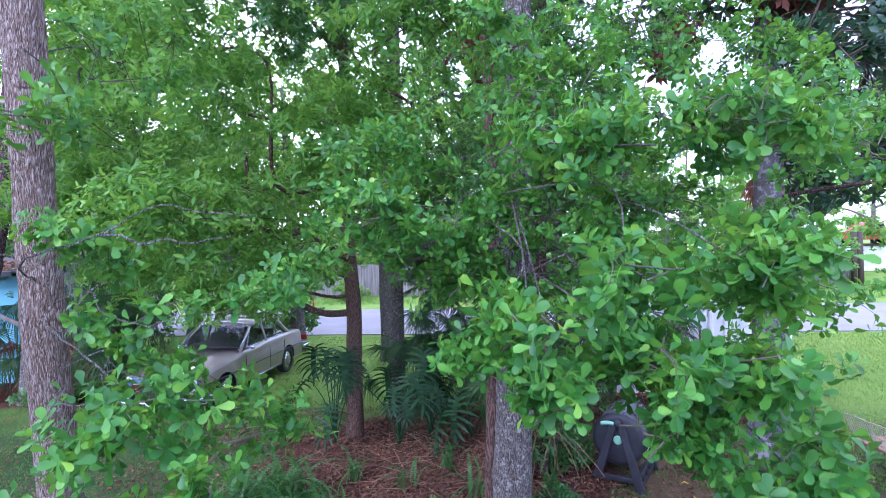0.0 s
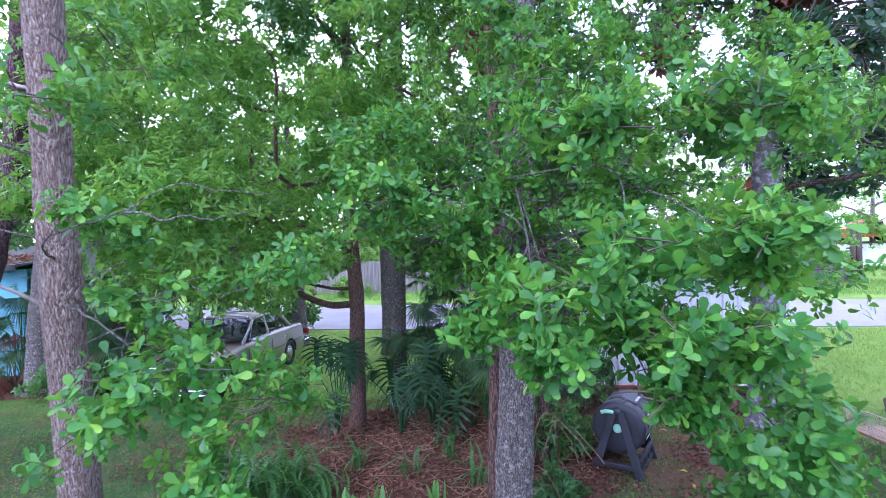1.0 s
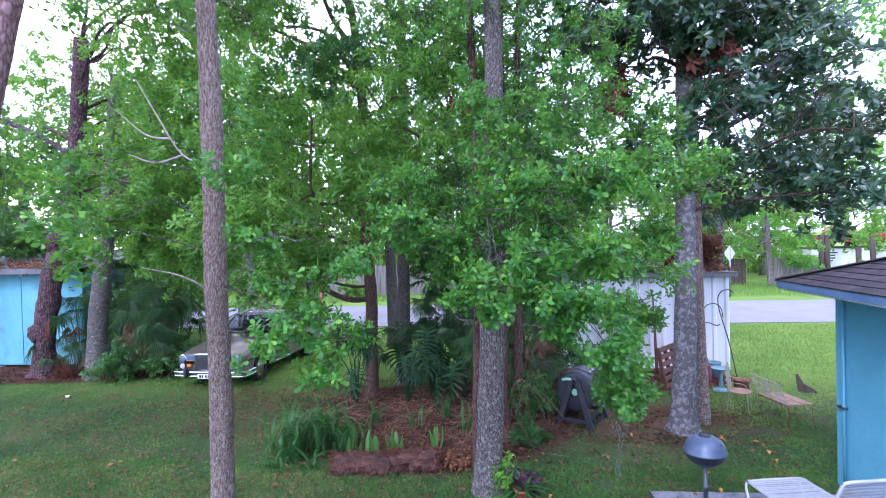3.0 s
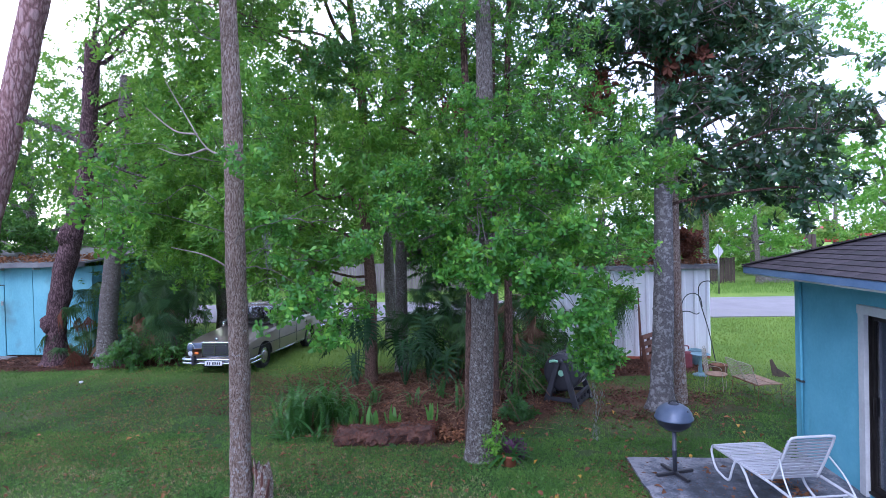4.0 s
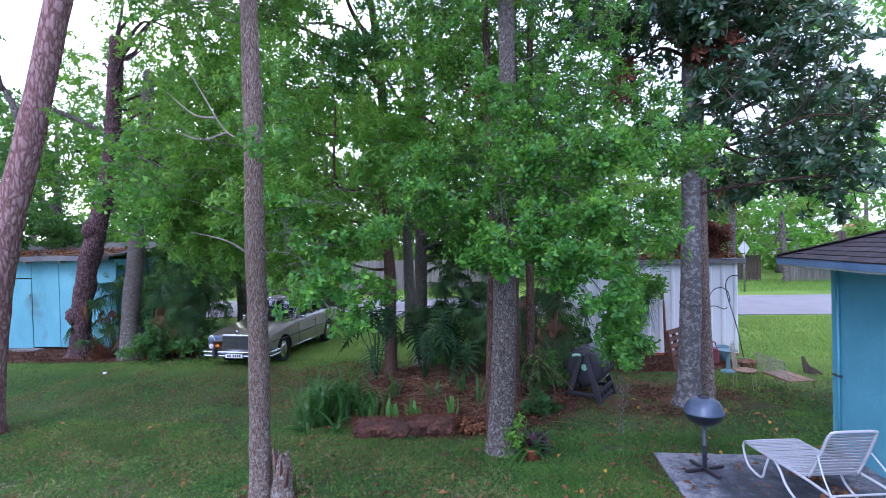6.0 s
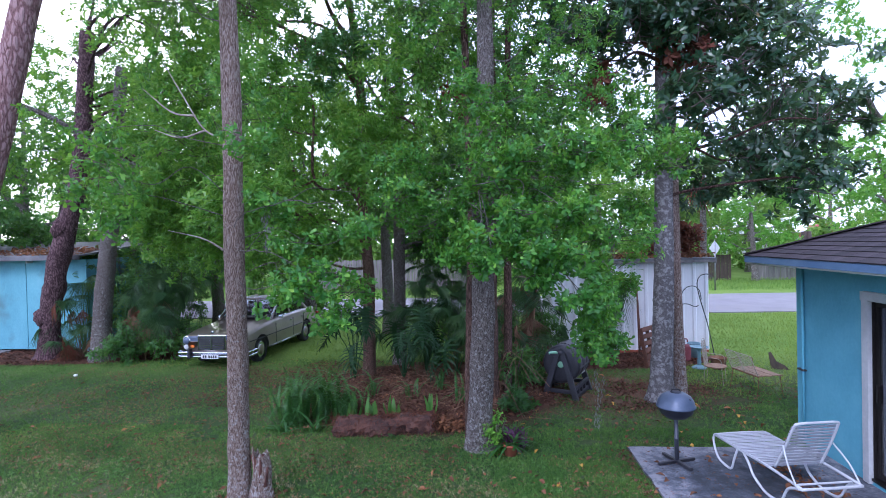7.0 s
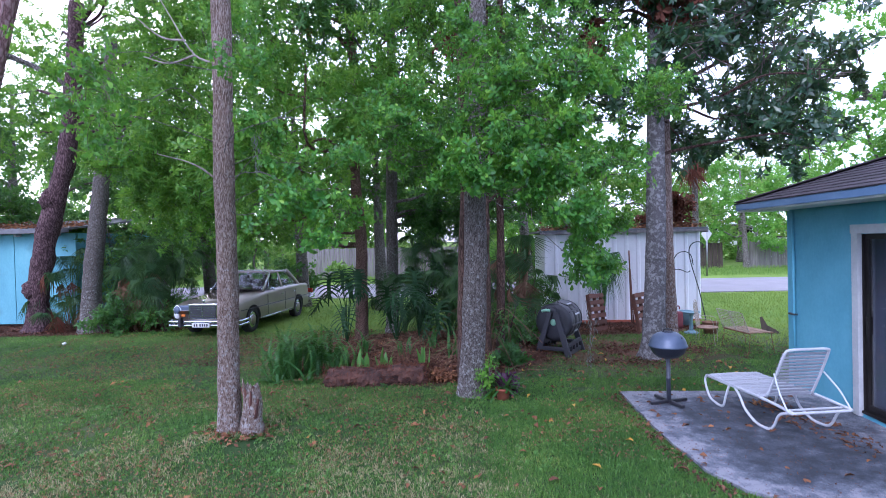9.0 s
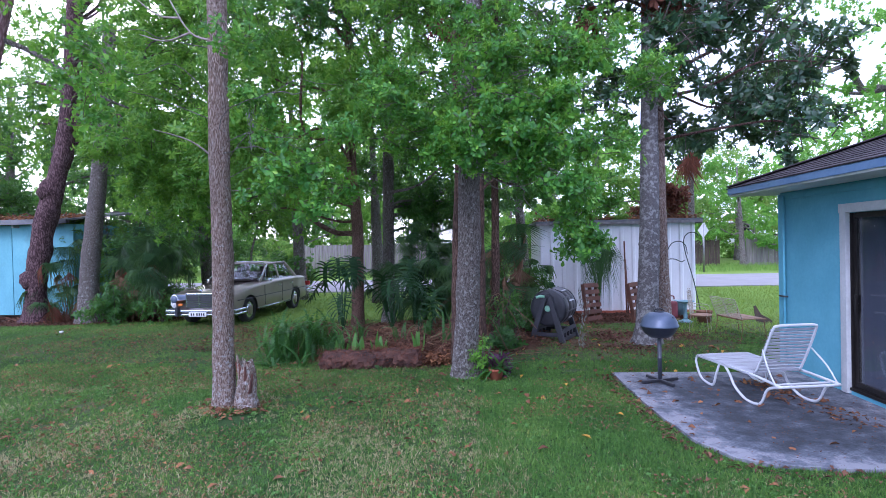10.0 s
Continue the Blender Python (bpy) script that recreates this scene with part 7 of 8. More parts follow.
for x, y, n, h in ((-1.15, 7.7, 10, (0.5, 1.25)), (-0.75, 8.1, 8, (0.6, 1.5)), (-2.2, 8.0, 8, (0.7, 1.55)), (-0.1, 8.0, 5, (0.5, 1.2))):
    stalked("split_leaf_philodendron", "big split-leaved dark green philodendron in the bed", "plant", x, y, H(x, y), n, LOBED, rnd, h, (0.3, 0.75), "leaf", M_PHILO, (10, 55), group="philodendrons in the bed")
for x, y, n, h in ((-0.6, 8.6, 14, (0.5, 1.7)), (0.1, 8.3, 12, (0.4, 1.5)), (-1.2, 9.2, 14, (0.6, 2.1)), (-0.2, 9.6, 18, (0.8, 2.5)), (0.5, 9.2, 14, (0.6, 2.3)), (-0.9, 9.9, 14, (0.9, 2.4))):
    stalked("saw_palmetto", "dark fan-leaved palmetto among the trunks", "palm", x, y, H(x, y), n, FAN, rnd, h, (0.2, 0.8), "leaf", M_FERN, (10, 70), group="palmettos in the bed")
for x, y, n, h, s in ((-8.1, 10.6, 20, (0.5, 2.4), 1.3), (-8.0, 11.2, 18, (0.5, 2.0), 1.2), (-8.9, 10.9, 12, (0.4, 1.7), 1.1), (-10.3, 10.75, 12, (0.5, 2.3), 1.1), (-10.35, 10.4, 6, (0.3, 1.3), 0.9)):
    stalked("saw_palmetto", "tall drooping fan palm beside the turquoise shed", "palm", x, y, 0, n, FAN, rnd, h, (0.2, 0.8), "leaf", M_FERN, (20, 85), (0.9 * s, 1.2 * s), group="palmettos by the shed")
stalked("saw_palmetto", "small fan palm drooping before the white shed", "palm", 3.3, 9.9, 0, 12, DROOP, rnd, (1.35, 1.75), (0.1, 0.4), "leaf", M_FERN, (15, 60), (0.8, 1.1), group="palmettos by the shed")
stalked("saw_palmetto", "small fan palm drooping before the white shed", "palm", 1.7, 9.7, 0, 10, FAN, rnd, (0.6, 1.5), (0.1, 0.5), "leaf", M_FERN, (40, 85), (0.9, 1.2), group="palmettos by the shed")

DRYFAN = [fan_mesh("dry_fan", 0.5, 18, M_STRAW, 1.6, 0.3), fan_mesh("dry_fan", 0.6, 16, M_BROWNTUFT, 1.3, 0.2)]
for x, y, n in ((-7.75, 10.3, 12), (-8.25, 10.25, 9), (-10.1, 10.35, 7)):
    stalked("saw_palmetto", "fan palm with dry brown drooping lower fronds", "palm", x, y, 0, n, DRYFAN + FAN[:1], rnd, (0.4, 1.5), (0.1, 0.5), "leaf", M_STRAW, (55, 95), (0.8, 1.2), group="palmettos by the shed")

for x, y, n, h in ((1.35, 8.2, 16, (0.8, 2.3)), (0.95, 8.7, 10, (0.6, 1.9))):
    stalked("saw_palmetto", "old fan palm skirted with dry brown fronds", "palm", x, y, 0, n, DRYFAN[:1] + DRYFAN[:1] + FAN[1:2], rnd, h, (0.03, 0.3), "leaf", M_STRAW, (70, 100), (0.9, 1.3), group="palmettos in the bed")

# undergrowth: low leafy shrubs
def shrub(x, y, r, h, n, material, label, seed, kind="laurel", scale=1.0, name="shrub"):
    g = np.random.default_rng(seed)
    t = thing(name, label, "shrub")
    z = ground_height(x, y)
    for k in range(5):
        a = 1.3 * k + seed
        rod("stem", [(x, y, z - 0.02), (x + math.cos(a) * r * 0.3, y + math.sin(a) * r * 0.3, z + h * 0.4), (x + math.cos(a) * r * 0.7, y + math.sin(a) * r * 0.7, z + h * 0.85)], 0.008, M_TWIG, t, 5, 3)
    crown(t, [(x, y, z + h * 0.55, r, r, h * 0.45, n)], kind, material, g, None, scale, -0.2, 0.003, True, 3.0, 3)


shrub(-7.35, 10.1, 0.7, 0.9, 150, M_DARKLEAF, "dark leafy shrub by the car", 201)
shrub(-8.6, 9.9, 0.6, 0.6, 120, M_DARKLEAF, "low dark shrub at the foot of the trees", 203)
shrub(-8.35, 9.75, 0.5, 1.1, 130, M_DARKLEAF, "dark green shrub before the palmettos", 215)
shrub(-9.0, 11.3, 1.1, 2.4, 420, M_DARKLEAF, "tall dark shrub beside the turquoise shed", 204)
shrub(-8.5, 12.4, 1.0, 2.6, 340, M_DARKLEAF, "tall dark shrub behind the palmettos", 205)
shrub(-10.2, 12.5, 1.2, 3.4, 420, M_DARKLEAF, "tall dark shrub beside the turquoise shed", 206)
shrub(0.95, 6.9, 0.35, 0.9, 70, M_DARKLEAF, "tall dark shrub behind the oak", 214)
shrub(1.2, 7.2, 0.4, 0.45, 60, M_DARKLEAF, "low dark shrub in the leaf litter", 207)
shrub(1.0, 6.0, 0.35, 0.3, 70, M_FERN, "small green seedling in the leaf litter", 208)
shrub(1.3, 9.0, 0.7, 1.5, 260, M_DARKLEAF, "tangled dark shrub beside the white shed", 209)
shrub(-0.3, 10.6, 0.9, 1.1, 200, M_DARKLEAF, "dense dark undergrowth among the trunks", 210)
shrub(0.62, 4.42, 0.2, 0.52, 60, M_LIME, "bright lime-green plant at the foot of the oak", 211, "oak", 0.9, "lime_plant")
shrub(0.83, 4.5, 0.17, 0.36, 60, M_PURPLE, "small purple-leaved plant beside the oak", 212, "laurel", 0.7, "purple_plant")
clump("spider_plant", "arching green grassy plant in a red pot", "plant", 0.82, 4.36, 0.13, 46, STRAP_D, rnd, (-75, 0), (0.5, 0.95), 0.05, "leaf")
pot = thing("flower_pot", "red clay flower pot at the foot of the oak", "pot")
turned("body", [(0.09, 0.0), (0.115, 0.16), (0.13, 0.165), (0.13, 0.2), (0.11, 0.2), (0.1, 0.14), (0.01, 0.13)], M_TERRACOTTA, pot, 18, pose(0.82, 4.36, 0.0) @ Matrix.Scale(0.8, 4))
shrub(-0.9, 5.05, 0.16, 0.16, 40, M_FERN, "small creeping green plant on the log", 213, "oak", 0.5, "creeper")

# rotting logs that edge the bed
def log(x0, y0, x1, y1, r, label, seed):
    t = thing("rotting_log", label, "log", group="logs edging the bed")
    a, b = Vector((x0, y0, r * 0.6)), Vector((x1, y1, r * 0.6))
    n = 46
    line = [a + (b - a) * i / n for i in range(n + 1)]
    v, f = tube(line, [r * (0.55 if i in (0, n) else 0.85 if i in (1, n - 1) else 1) for i in range(n + 1)], 26, 0.2, 3.0)
    out = []
    for p in v:
        q = p + Vector((1, 1, 1)) * (0.05 * noise.noise(p * 9 + Vector((seed, 0, 0))) + 0.035 * noise.noise(p * 26))
        out.append(Vector((q.x, q.y, min(q.z, r * 1.5 + 0.05 * noise.noise(p * 5)))))
    raw("log", out, f, M_REDBROWN, t)
    g = np.random.default_rng(seed + 300)
    v, f = small_leaf(0.12, 0.006)
    turn = g.uniform(-0.3, 2.6, 900)
    p = np.array([np.array(a + (b - a) * g.uniform(-0.05, 1.05)) + r * g.uniform(0.85, 1.08) * np.array((0, -math.cos(w), math.sin(w) * 0.9)) for w in turn])
    ax = g.normal(size=(900, 3))
    scatter("shaggy_bark", v, f, p, frames_for(ax, g), g.uniform(0.4, 1.1, 900), M_BROWNTUFT, t)


log(-1.74, 5.06, -0.9, 5.12, 0.165, "rotting red-brown log edging the bed", 1)
log(-1.0, 5.14, -0.28, 5.26, 0.175, "rotting red-brown log edging the bed", 2)

# dry vines and sticks round the oak's foot
g = np.random.default_rng(33)
dry = thing("dry_vines", "tangle of bare brown vines and sticks behind the oak", "vines", kind="stuff")
vs, fs = [], []
for i in range(24):
    x, y = g.uniform(0.45, 1.15), g.uniform(5.6, 8.0)
    a, L, hh = g.uniform(0, 6.28), g.uniform(0.4, 1.3), g.uniform(0.1, 1.1)
    line = smooth_line([(x, y, 0.03), (x + math.cos(a) * L * 0.3, y + math.sin(a) * L * 0.3, hh), (x + math.cos(a) * L * 0.75, y + math.sin(a) * L * 0.75, hh * 0.8), (x + math.cos(a) * L, y + math.sin(a) * L, 0.05 + hh * g.uniform(0, 0.7))], 4)
    v, f = tube(line, [0.0065 * g.uniform(0.5, 1.1)] * len(line), 4, lift=len(vs))
    vs += v
    fs += f
for i in range(460):
    x, y = g.uniform(-2.4, 1.3), g.uniform(5.6, 8.6)
    a, L = g.uniform(0, 6.28), g.uniform(0.15, 0.6)
    z = ground_height(x, y) + 0.03
    v, f = tube([Vector((x, y, z)), Vector((x + math.cos(a) * L, y + math.sin(a) * L, z + g.uniform(0, 0.12)))], [0.0045, 0.003], 4, lift=len(vs))
    vs += v
    fs += f
raw("vine_stem", vs, fs, M_STRAW, dry, kind="stuff")

# hanging moss
def moss(x, y, z, length, n, seed):
    g = np.random.default_rng(seed)
    t = thing("hanging_moss", "strand of pale grey moss hanging from a bough", "moss", group="hanging moss")
    p = np.array([(x + g.normal() * 0.02, y + g.normal() * 0.02, z - length * q) for q in g.uniform(0, 1, n)])
    ax = np.tile(np.array((0.0, 0.0, 1.0)), (n, 1)) + g.normal(size=(n, 3)) * 0.25
    scatter("strand", MOSS_V, MOSS_F, p, frames_for(ax, g), g.uniform(0.08, 0.2, n), M_MOSS, t, pick=g.integers(0, len(MOSS_V), n))


moss(1.86, 3.9, 1.25, 0.7, 90, 1)
moss(1.95, 4.0, 1.15, 0.25, 20, 2)
moss(1.75, 4.6, 3.3, 0.5, 40, 3)
moss(-2.9, 6.3, 3.3, 0.8, 60, 4)
moss(-1.48, 2.24, 3.24, 0.45, 70, 5)
moss(2.0, 3.5, 2.9, 0.4, 40, 6)

# leaf mounds and dead bough on the shed roofs
def litter_patch(name, label, x0, x1, y0, y1, z, n, seed, parent=None, lift=0.1, slope=0.0, foot=0.0):
    g = np.random.default_rng(seed)
    v, f = leaf_shape(0.09, 0.045, 0.6, 0.25, 0.2)
    p = np.stack([g.uniform(x0, x1, n), g.uniform(y0, y1, n), z + np.abs(g.normal(size=n)) * lift], 1)
    p[:, 2] += slope * (p[:, 1] - foot)
    ax = g.normal(size=(n, 3)) * 0.5 + np.array((0, 0, 1.0))
    return tagged(scatter(name, v, f, p, frames_for(ax, g), g.uniform(0.7, 1.3, n), M_DEAD, parent), label, "leaf litter", kind="stuff")


litter_patch("roof_litter", "brown leaf litter on the white shed's roof", SX0 - 0.1, SX1 + 0.15, SY - 0.15, SY + 1.2, 2.29, 1500, 41, lift=0.05)
litter_patch("roof_litter", "red-brown leaf litter on the turquoise shed's roof", -15.5, -10.5, TY - 0.4, TY + 1.0, TZ + 0.12, 1700, 42, lift=0.04, slope=0.105, foot=TY - 0.4)
bough = thing("dead_bough", "fallen bough with rust-brown leaves on the shed roof", "branch")
g = np.random.default_rng(43)
limb(bough, (4.3, SY + 0.1, 2.33), (5.7, SY + 0.5, 2.75), 0.03, 0.01, M_DARKWOOD, 0.1, g)
limb(bough, (4.8, SY + 0.3, 2.4), (4.4, SY + 0.7, 3.0), 0.02, 0.006, M_DARKWOOD, 0.1, g)
crown(bough, [(5.35, SY + 0.3, 2.78, 0.4, 0.35, 0.42, 230), (4.7, SY + 0.4, 2.55, 0.4, 0.3, 0.2, 40)], "laurel", M_BROWNTUFT, g, None, 1.1, -0.3, 0.003, True, 3.0, 2)

vine = thing("roof_vine", "green vine spreading over the white shed's roof edge", "vine")
limb(vine, (2.4, SY - 0.1, 2.3), (4.3, SY + 0.1, 2.36), 0.012, 0.005, M_TWIG, 0.02, g)
crown(vine, [(2.7, SY + 0.05, 2.4, 0.4, 0.3, 0.1, 60), (3.4, SY, 2.36, 0.4, 0.25, 0.09, 60), (4.1, SY + 0.05, 2.36, 0.3, 0.25, 0.08, 40)], "laurel", M_LAUREL, g, None, 0.8, -0.3, 0.002, True, 3.0, 3)


# ---- beyond the road ----
g = np.random.default_rng(50)
def verge(name, label, x0, x1, y0, y1, n, h, material, seed):
    g = np.random.default_rng(seed)
    bv = [(-0.02, 0, 0), (0.02, 0, 0), (0.012, 0.1, 0.6), (-0.004, 0.3, 1.0)]
    p = np.stack([g.uniform(x0, x1, n), g.uniform(y0, y1, n), np.zeros(n)], 1)
    p[:, 2] = [ground_height(a, b) for a, b, _ in p]
    ax = g.normal(size=(n, 3)) * 0.2 + np.array((0, 0, 1.0))
    return tagged(scatter(name, np.array(bv), [(0, 1, 2, 3)], p, frames_for(ax, g), g.uniform(0.6, 1.2, n) * h, material), label, "grass", kind="stuff")


verge("tall_grass", "tall bright green grass on the verge beyond the road", -16, 28, 25.0, 31.0, 26000, 0.2, M_FAR, 51)
for k, (x, y, r, h) in enumerate([(4.2, 30.0, 1.4, 2.4), (7.0, 30.1, 1.4, 2.0), (10.8, 29.8, 1.1, 2.2), (-12.6, 30.2, 1.7, 2.6), (-15.5, 30, 1.8, 3.0), (-18.5, 30, 1.8, 2.6), (-21.5, 30.5, 1.8, 3.2), (-7.5, 26.9, 0.9, 1.0), (1.4, 30.0, 1.6, 2.4), (20.9, 29.6, 1.1, 1.5), (23.4, 29.2, 1.5, 3.2)]):
    shrub(x, y, r, h, 240, M_FAR if k % 2 else M_LAUREL, "rounded green bush along the far fence", 220 + k, "far", 0.8, "bush")

pickup = thing("pickup_truck", "red pickup truck parked on a raised trailer beyond the fence", "truck")
PM = pose(26.1, 41.0, 1.85, 0, 0, 4)
boxed("body", (0, 0, 0.62), (4.9, 1.8, 0.6), M_REDPAINT, pickup, 0.08, m=PM)
bm = bmesh.new()
cabv = box(bm, -0.2, 0, 1.2, 1.7, 1.6, 0.62, None)
for q in cabv:
    if q.co.z > 1.3:
        q.co.x = -0.2 + (q.co.x + 0.2) * 0.66
bmesh.ops.transform(bm, matrix=PM, verts=bm.verts)
part("cab", bm, M_REDPAINT, pickup)
for s in (-0.35, 0.25):
    boxed("side_window", (s - 0.1, -0.78, 1.22), (0.5, 0.1, 0.36), M_GLASSDARK, pickup, 0.02, m=PM)
boxed("bumper", (-2.45, 0, 0.45), (0.15, 1.8, 0.22), M_CHROME, pickup, 0.04, m=PM)
for x in (-1.5, 1.5):
    for y in (-0.82, 0.82):
        turned("wheel", [(0.2, -0.12), (0.38, -0.12), (0.4, 0.0), (0.38, 0.12), (0.2, 0.12)], M_TYRE, pickup, 18, PM @ pose(x, y, 0.38, 90))
trailer = thing("sign_trailer", "white box trailer with a printed panel beyond the fence", "trailer")
boxed("box", (26.1, 41.0, 0.87), (5.6, 2.2, 1.78), M_SHEETMETAL, trailer, 0.03)
boxed("deck", (26.1, 41.0, 1.8), (5.8, 2.4, 0.1), M_DARKWOOD, trailer)
boxed("panel", (24.5, 39.87, 1.0), (1.6, 0.03, 1.3), M_PLATE, trailer)
for k in range(4):
    boxed("print_bar", (24.5 - 0.1 * (k % 2), 39.845, 1.45 - 0.2 * k), (1.1 - 0.15 * k, 0.02, 0.09), M_INK, trailer)
for k, (x, h) in enumerate(((18.65, 2.85), (19.0, 2.85), (20.6, 2.1), (21.4, 2.7))):
    p = thing("timber_post", "tall dark timber gatepost by the far fence", "post", group="gateposts")
    rod("post", [(x, 30.3, -0.1), (x - 0.08 * (k % 2), 30.3, h)], 0.14, M_DARKWOOD, p, 10)

bus = thing("camper_bus", "pale camper bus with a row of windows behind the fence", "bus")
boxed("body", (20.0, 46.0, 2.1), (7.5, 2.4, 2.0), M_SHEETMETAL, bus, 0.15)
boxed("roof", (20.0, 46.0, 3.15), (7.3, 2.3, 0.15), M_YELLOW, bus, 0.05)
for i in range(7):
    boxed("window", (17.1 + i * 0.95, 44.78, 2.45), (0.7, 0.04, 0.6), M_GLASSDARK, bus, 0.02)
for x in (17.8, 22.4):
    turned("wheel", [(0.2, -0.12), (0.46, -0.12), (0.46, 0.12), (0.2, 0.12)], M_TYRE, bus, 16, pose(x, 44.95, 0.9, 90))

planter = thing("flower_bed", "small edged flower bed on the far lawn", "planter")
turned("edging", [(0.62, 0.0), (0.66, 0.12), (0.6, 0.12), (0.56, 0.06), (0.05, 0.08)], M_RUST, planter, 20, pose(10.4, 13.2, 0.0))
shrub(10.4, 13.2, 0.4, 0.6, 60, M_LAUREL, "small shrub in the edged flower bed", 240)

# the cabbage palm beyond the shed
palm = thing("cabbage_palm", "shaggy cabbage palm with hanging dead fronds", "palm")
trunk(palm, [(7.8, 16.5, -0.1), (7.86, 16.5, 2.5), (7.86, 16.5, 4.9)], [0.13, 0.1, 0.1], M_BARK_OAK, 14, 0.1, 0.2)
DEADFAN = [fan_mesh("dead_fan", 0.85, 8, M_BROWNTUFT, 0.8, 0.3)]
LIVEFAN = [fan_mesh("live_fan", 0.8, 20, M_PALM, 2.6, 0.35)]
for i in range(40):
    a = rnd.uniform(0, 360)
    if i < 24:
        same_mesh("dead_frond", DEADFAN[0], palm, pose(7.86, 16.5, 4.85 - 0.35 * rnd.random(), 0, 0, a) @ pose(0.14, 0, 0, rnd.uniform(-60, 60), rnd.uniform(58, 92), 0) @ Matrix.Scale(rnd.uniform(0.7, 1.5), 4))
    else:
        same_mesh("frond", LIVEFAN[0], palm, pose(7.86, 16.5, 4.95, 0, 0, a) @ pose(0.4 * rnd.uniform(0.6, 1.3), 0, 0.4 * rnd.random(), rnd.uniform(-40, 40), rnd.uniform(-60, 30), 0))

# ---- grass blades and fallen leaves ----
def lawn_points(n, x0, x1, y0, y1, g, keep):
    out = []
    while len(out) < n:
        x, y = g.uniform(x0, x1), g.uniform(y0, y1)
        if keep(x, y):
            out.append((x, y, ground_height(x, y)))
    return np.array(out)


def on_patio(x, y):
    return 1.54 < y < 4.7 and x > rim_x(y) - 0.03


def on_lawn(x, y):
    if on_patio(x, y) or bed_amount(x, y) > 0.05 + 0.25 * noise.noise(Vector((x * 2, y * 2, 0))):
        return False
    return noise.noise(Vector((x * 0.9, y * 0.9, 5.0))) + 0.7 * noise.noise(Vector((x * 3, y * 3, 9.0))) + 0.6 * noise.noise(Vector((x * 9, y * 9, 2.0))) > (-0.62 if x < 0.8 else -0.95)


g = np.random.default_rng(60)
tuft_v, tuft_f = [], []
for k in range(4):
    a = 1.57 * k
    l, w, b = (0.036 + 0.012 * (k % 3)), 0.0042, 0.35 + 0.15 * (k % 2)
    d, nn = np.array((math.cos(a), math.sin(a), 0)), np.array((-math.sin(a), math.cos(a), 0))
    r0 = d * 0.008
    k0 = len(tuft_v)
    tuft_v += [r0 - nn * w * 1.2, r0 + nn * w * 1.2, r0 + d * l * b * 1.2 + np.array((0, 0, l * 0.92))]
    tuft_f.append((k0, k0 + 1, k0 + 2))
tuft_v = np.array(tuft_v)
near = np.concatenate([lawn_points(72000, -7.0, 4.7, -1.6, 5.4, g, lambda x, y: y > 1.2 - 2.8 * random.random() and on_lawn(x, y)), lawn_points(20000, 0.6, 4.7, 0.4, 4.2, g, on_lawn)])
mid_ = np.concatenate([lawn_points(34000, -12.5, 5.5, 4.0, 10.0, g, on_lawn), lawn_points(6000, 4.8, 10.0, 5.1, 7.8, g, on_lawn)])
far_ = np.concatenate([lawn_points(7000, -9, 4, 9.5, 17.2, g, on_lawn), lawn_points(17000, 4, 14, 7.6, 17.2, g, on_lawn)])
pts = np.concatenate([near, mid_])
ax = g.normal(size=(len(pts), 3)) * 0.45 + np.array((0, 0, 1.0))
sz = np.concatenate([g.uniform(0.45, 0.95, len(near)), g.uniform(0.5, 1.0, len(mid_))])
tagged(scatter("grass", tuft_v, tuft_f, pts, frames_for(ax, g), sz, M_GRASS), "short uneven green lawn grass", "grass", kind="stuff")

back_ = lawn_points(14000, -9.0, 4.7, -7.0, 0.3, g, on_lawn)
tagged(scatter("grass", tuft_v, tuft_f, back_, frames_for(g.normal(size=(len(back_), 3)) * 0.25 + np.array((0, 0, 1.0)), g), g.uniform(1.0, 1.9, len(back_)), M_GRASS), "short uneven green lawn grass", "grass", kind="stuff")
tagged(scatter("grass", tuft_v, tuft_f, far_, frames_for(g.normal(size=(len(far_), 3)) * 0.25 + np.array((0, 0, 1.0)), g), g.uniform(0.8, 1.5, len(far_)), M_GRASS_LIT), "yellow-green grass towards the road, its colour lightened for open sky light", "grass", kind="stuff")
ROUND_V, ROUND_F = leaf_shape(0.1, 0.05, 0.58, 0.35, 0.3, 0.06)
lv = leaf_shape(0.085, 0.042, 0.6, 0.3, 0.25)[0][[0, 4, 5, 6, 8]]
lf = [(0, 1, 2), (0, 2, 3), (1, 4, 2), (2, 4, 3)]


def fallen(name, label, pts, g, size=(0.6, 1.3), material=M_DEAD, shape=None):
    pts = pts + np.array((0, 0, 0.026))
    ax = g.normal(size=(len(pts), 3)) * 0.35 + np.array((0, 0, 1.0))
    leaf_v, leaf_f = shape or (lv, lf)
    tagged(scatter(name, leaf_v, leaf_f, pts, frames_for(ax, g), g.uniform(*size, len(pts)), material), label, "leaf litter", kind="stuff")


fallen("leaf_litter", "thick brown leaf litter over the planting beds", lawn_points(19000, -3.2, 5.9, 4.9, 10.6, g, lambda x, y: bed_amount(x, y) > (0.02 if x < 1.2 else 0.25 * random.random()) + 0.3 * noise.noise(Vector((x * 1.5, y * 1.5, 2))) and not on_patio(x, y)), g, (0.45, 1.05), M_LITTER)
fallen("leaf_litter", "loose brown leaves on the bare ground round the magnolia", lawn_points(1500, 1.2, 6.0, 5.8, 9.8, g, lambda x, y: not on_patio(x, y) and noise.noise(Vector((x * 1.2, y * 1.2, 8))) > -0.2), g, (0.3, 0.8), M_LITTER)
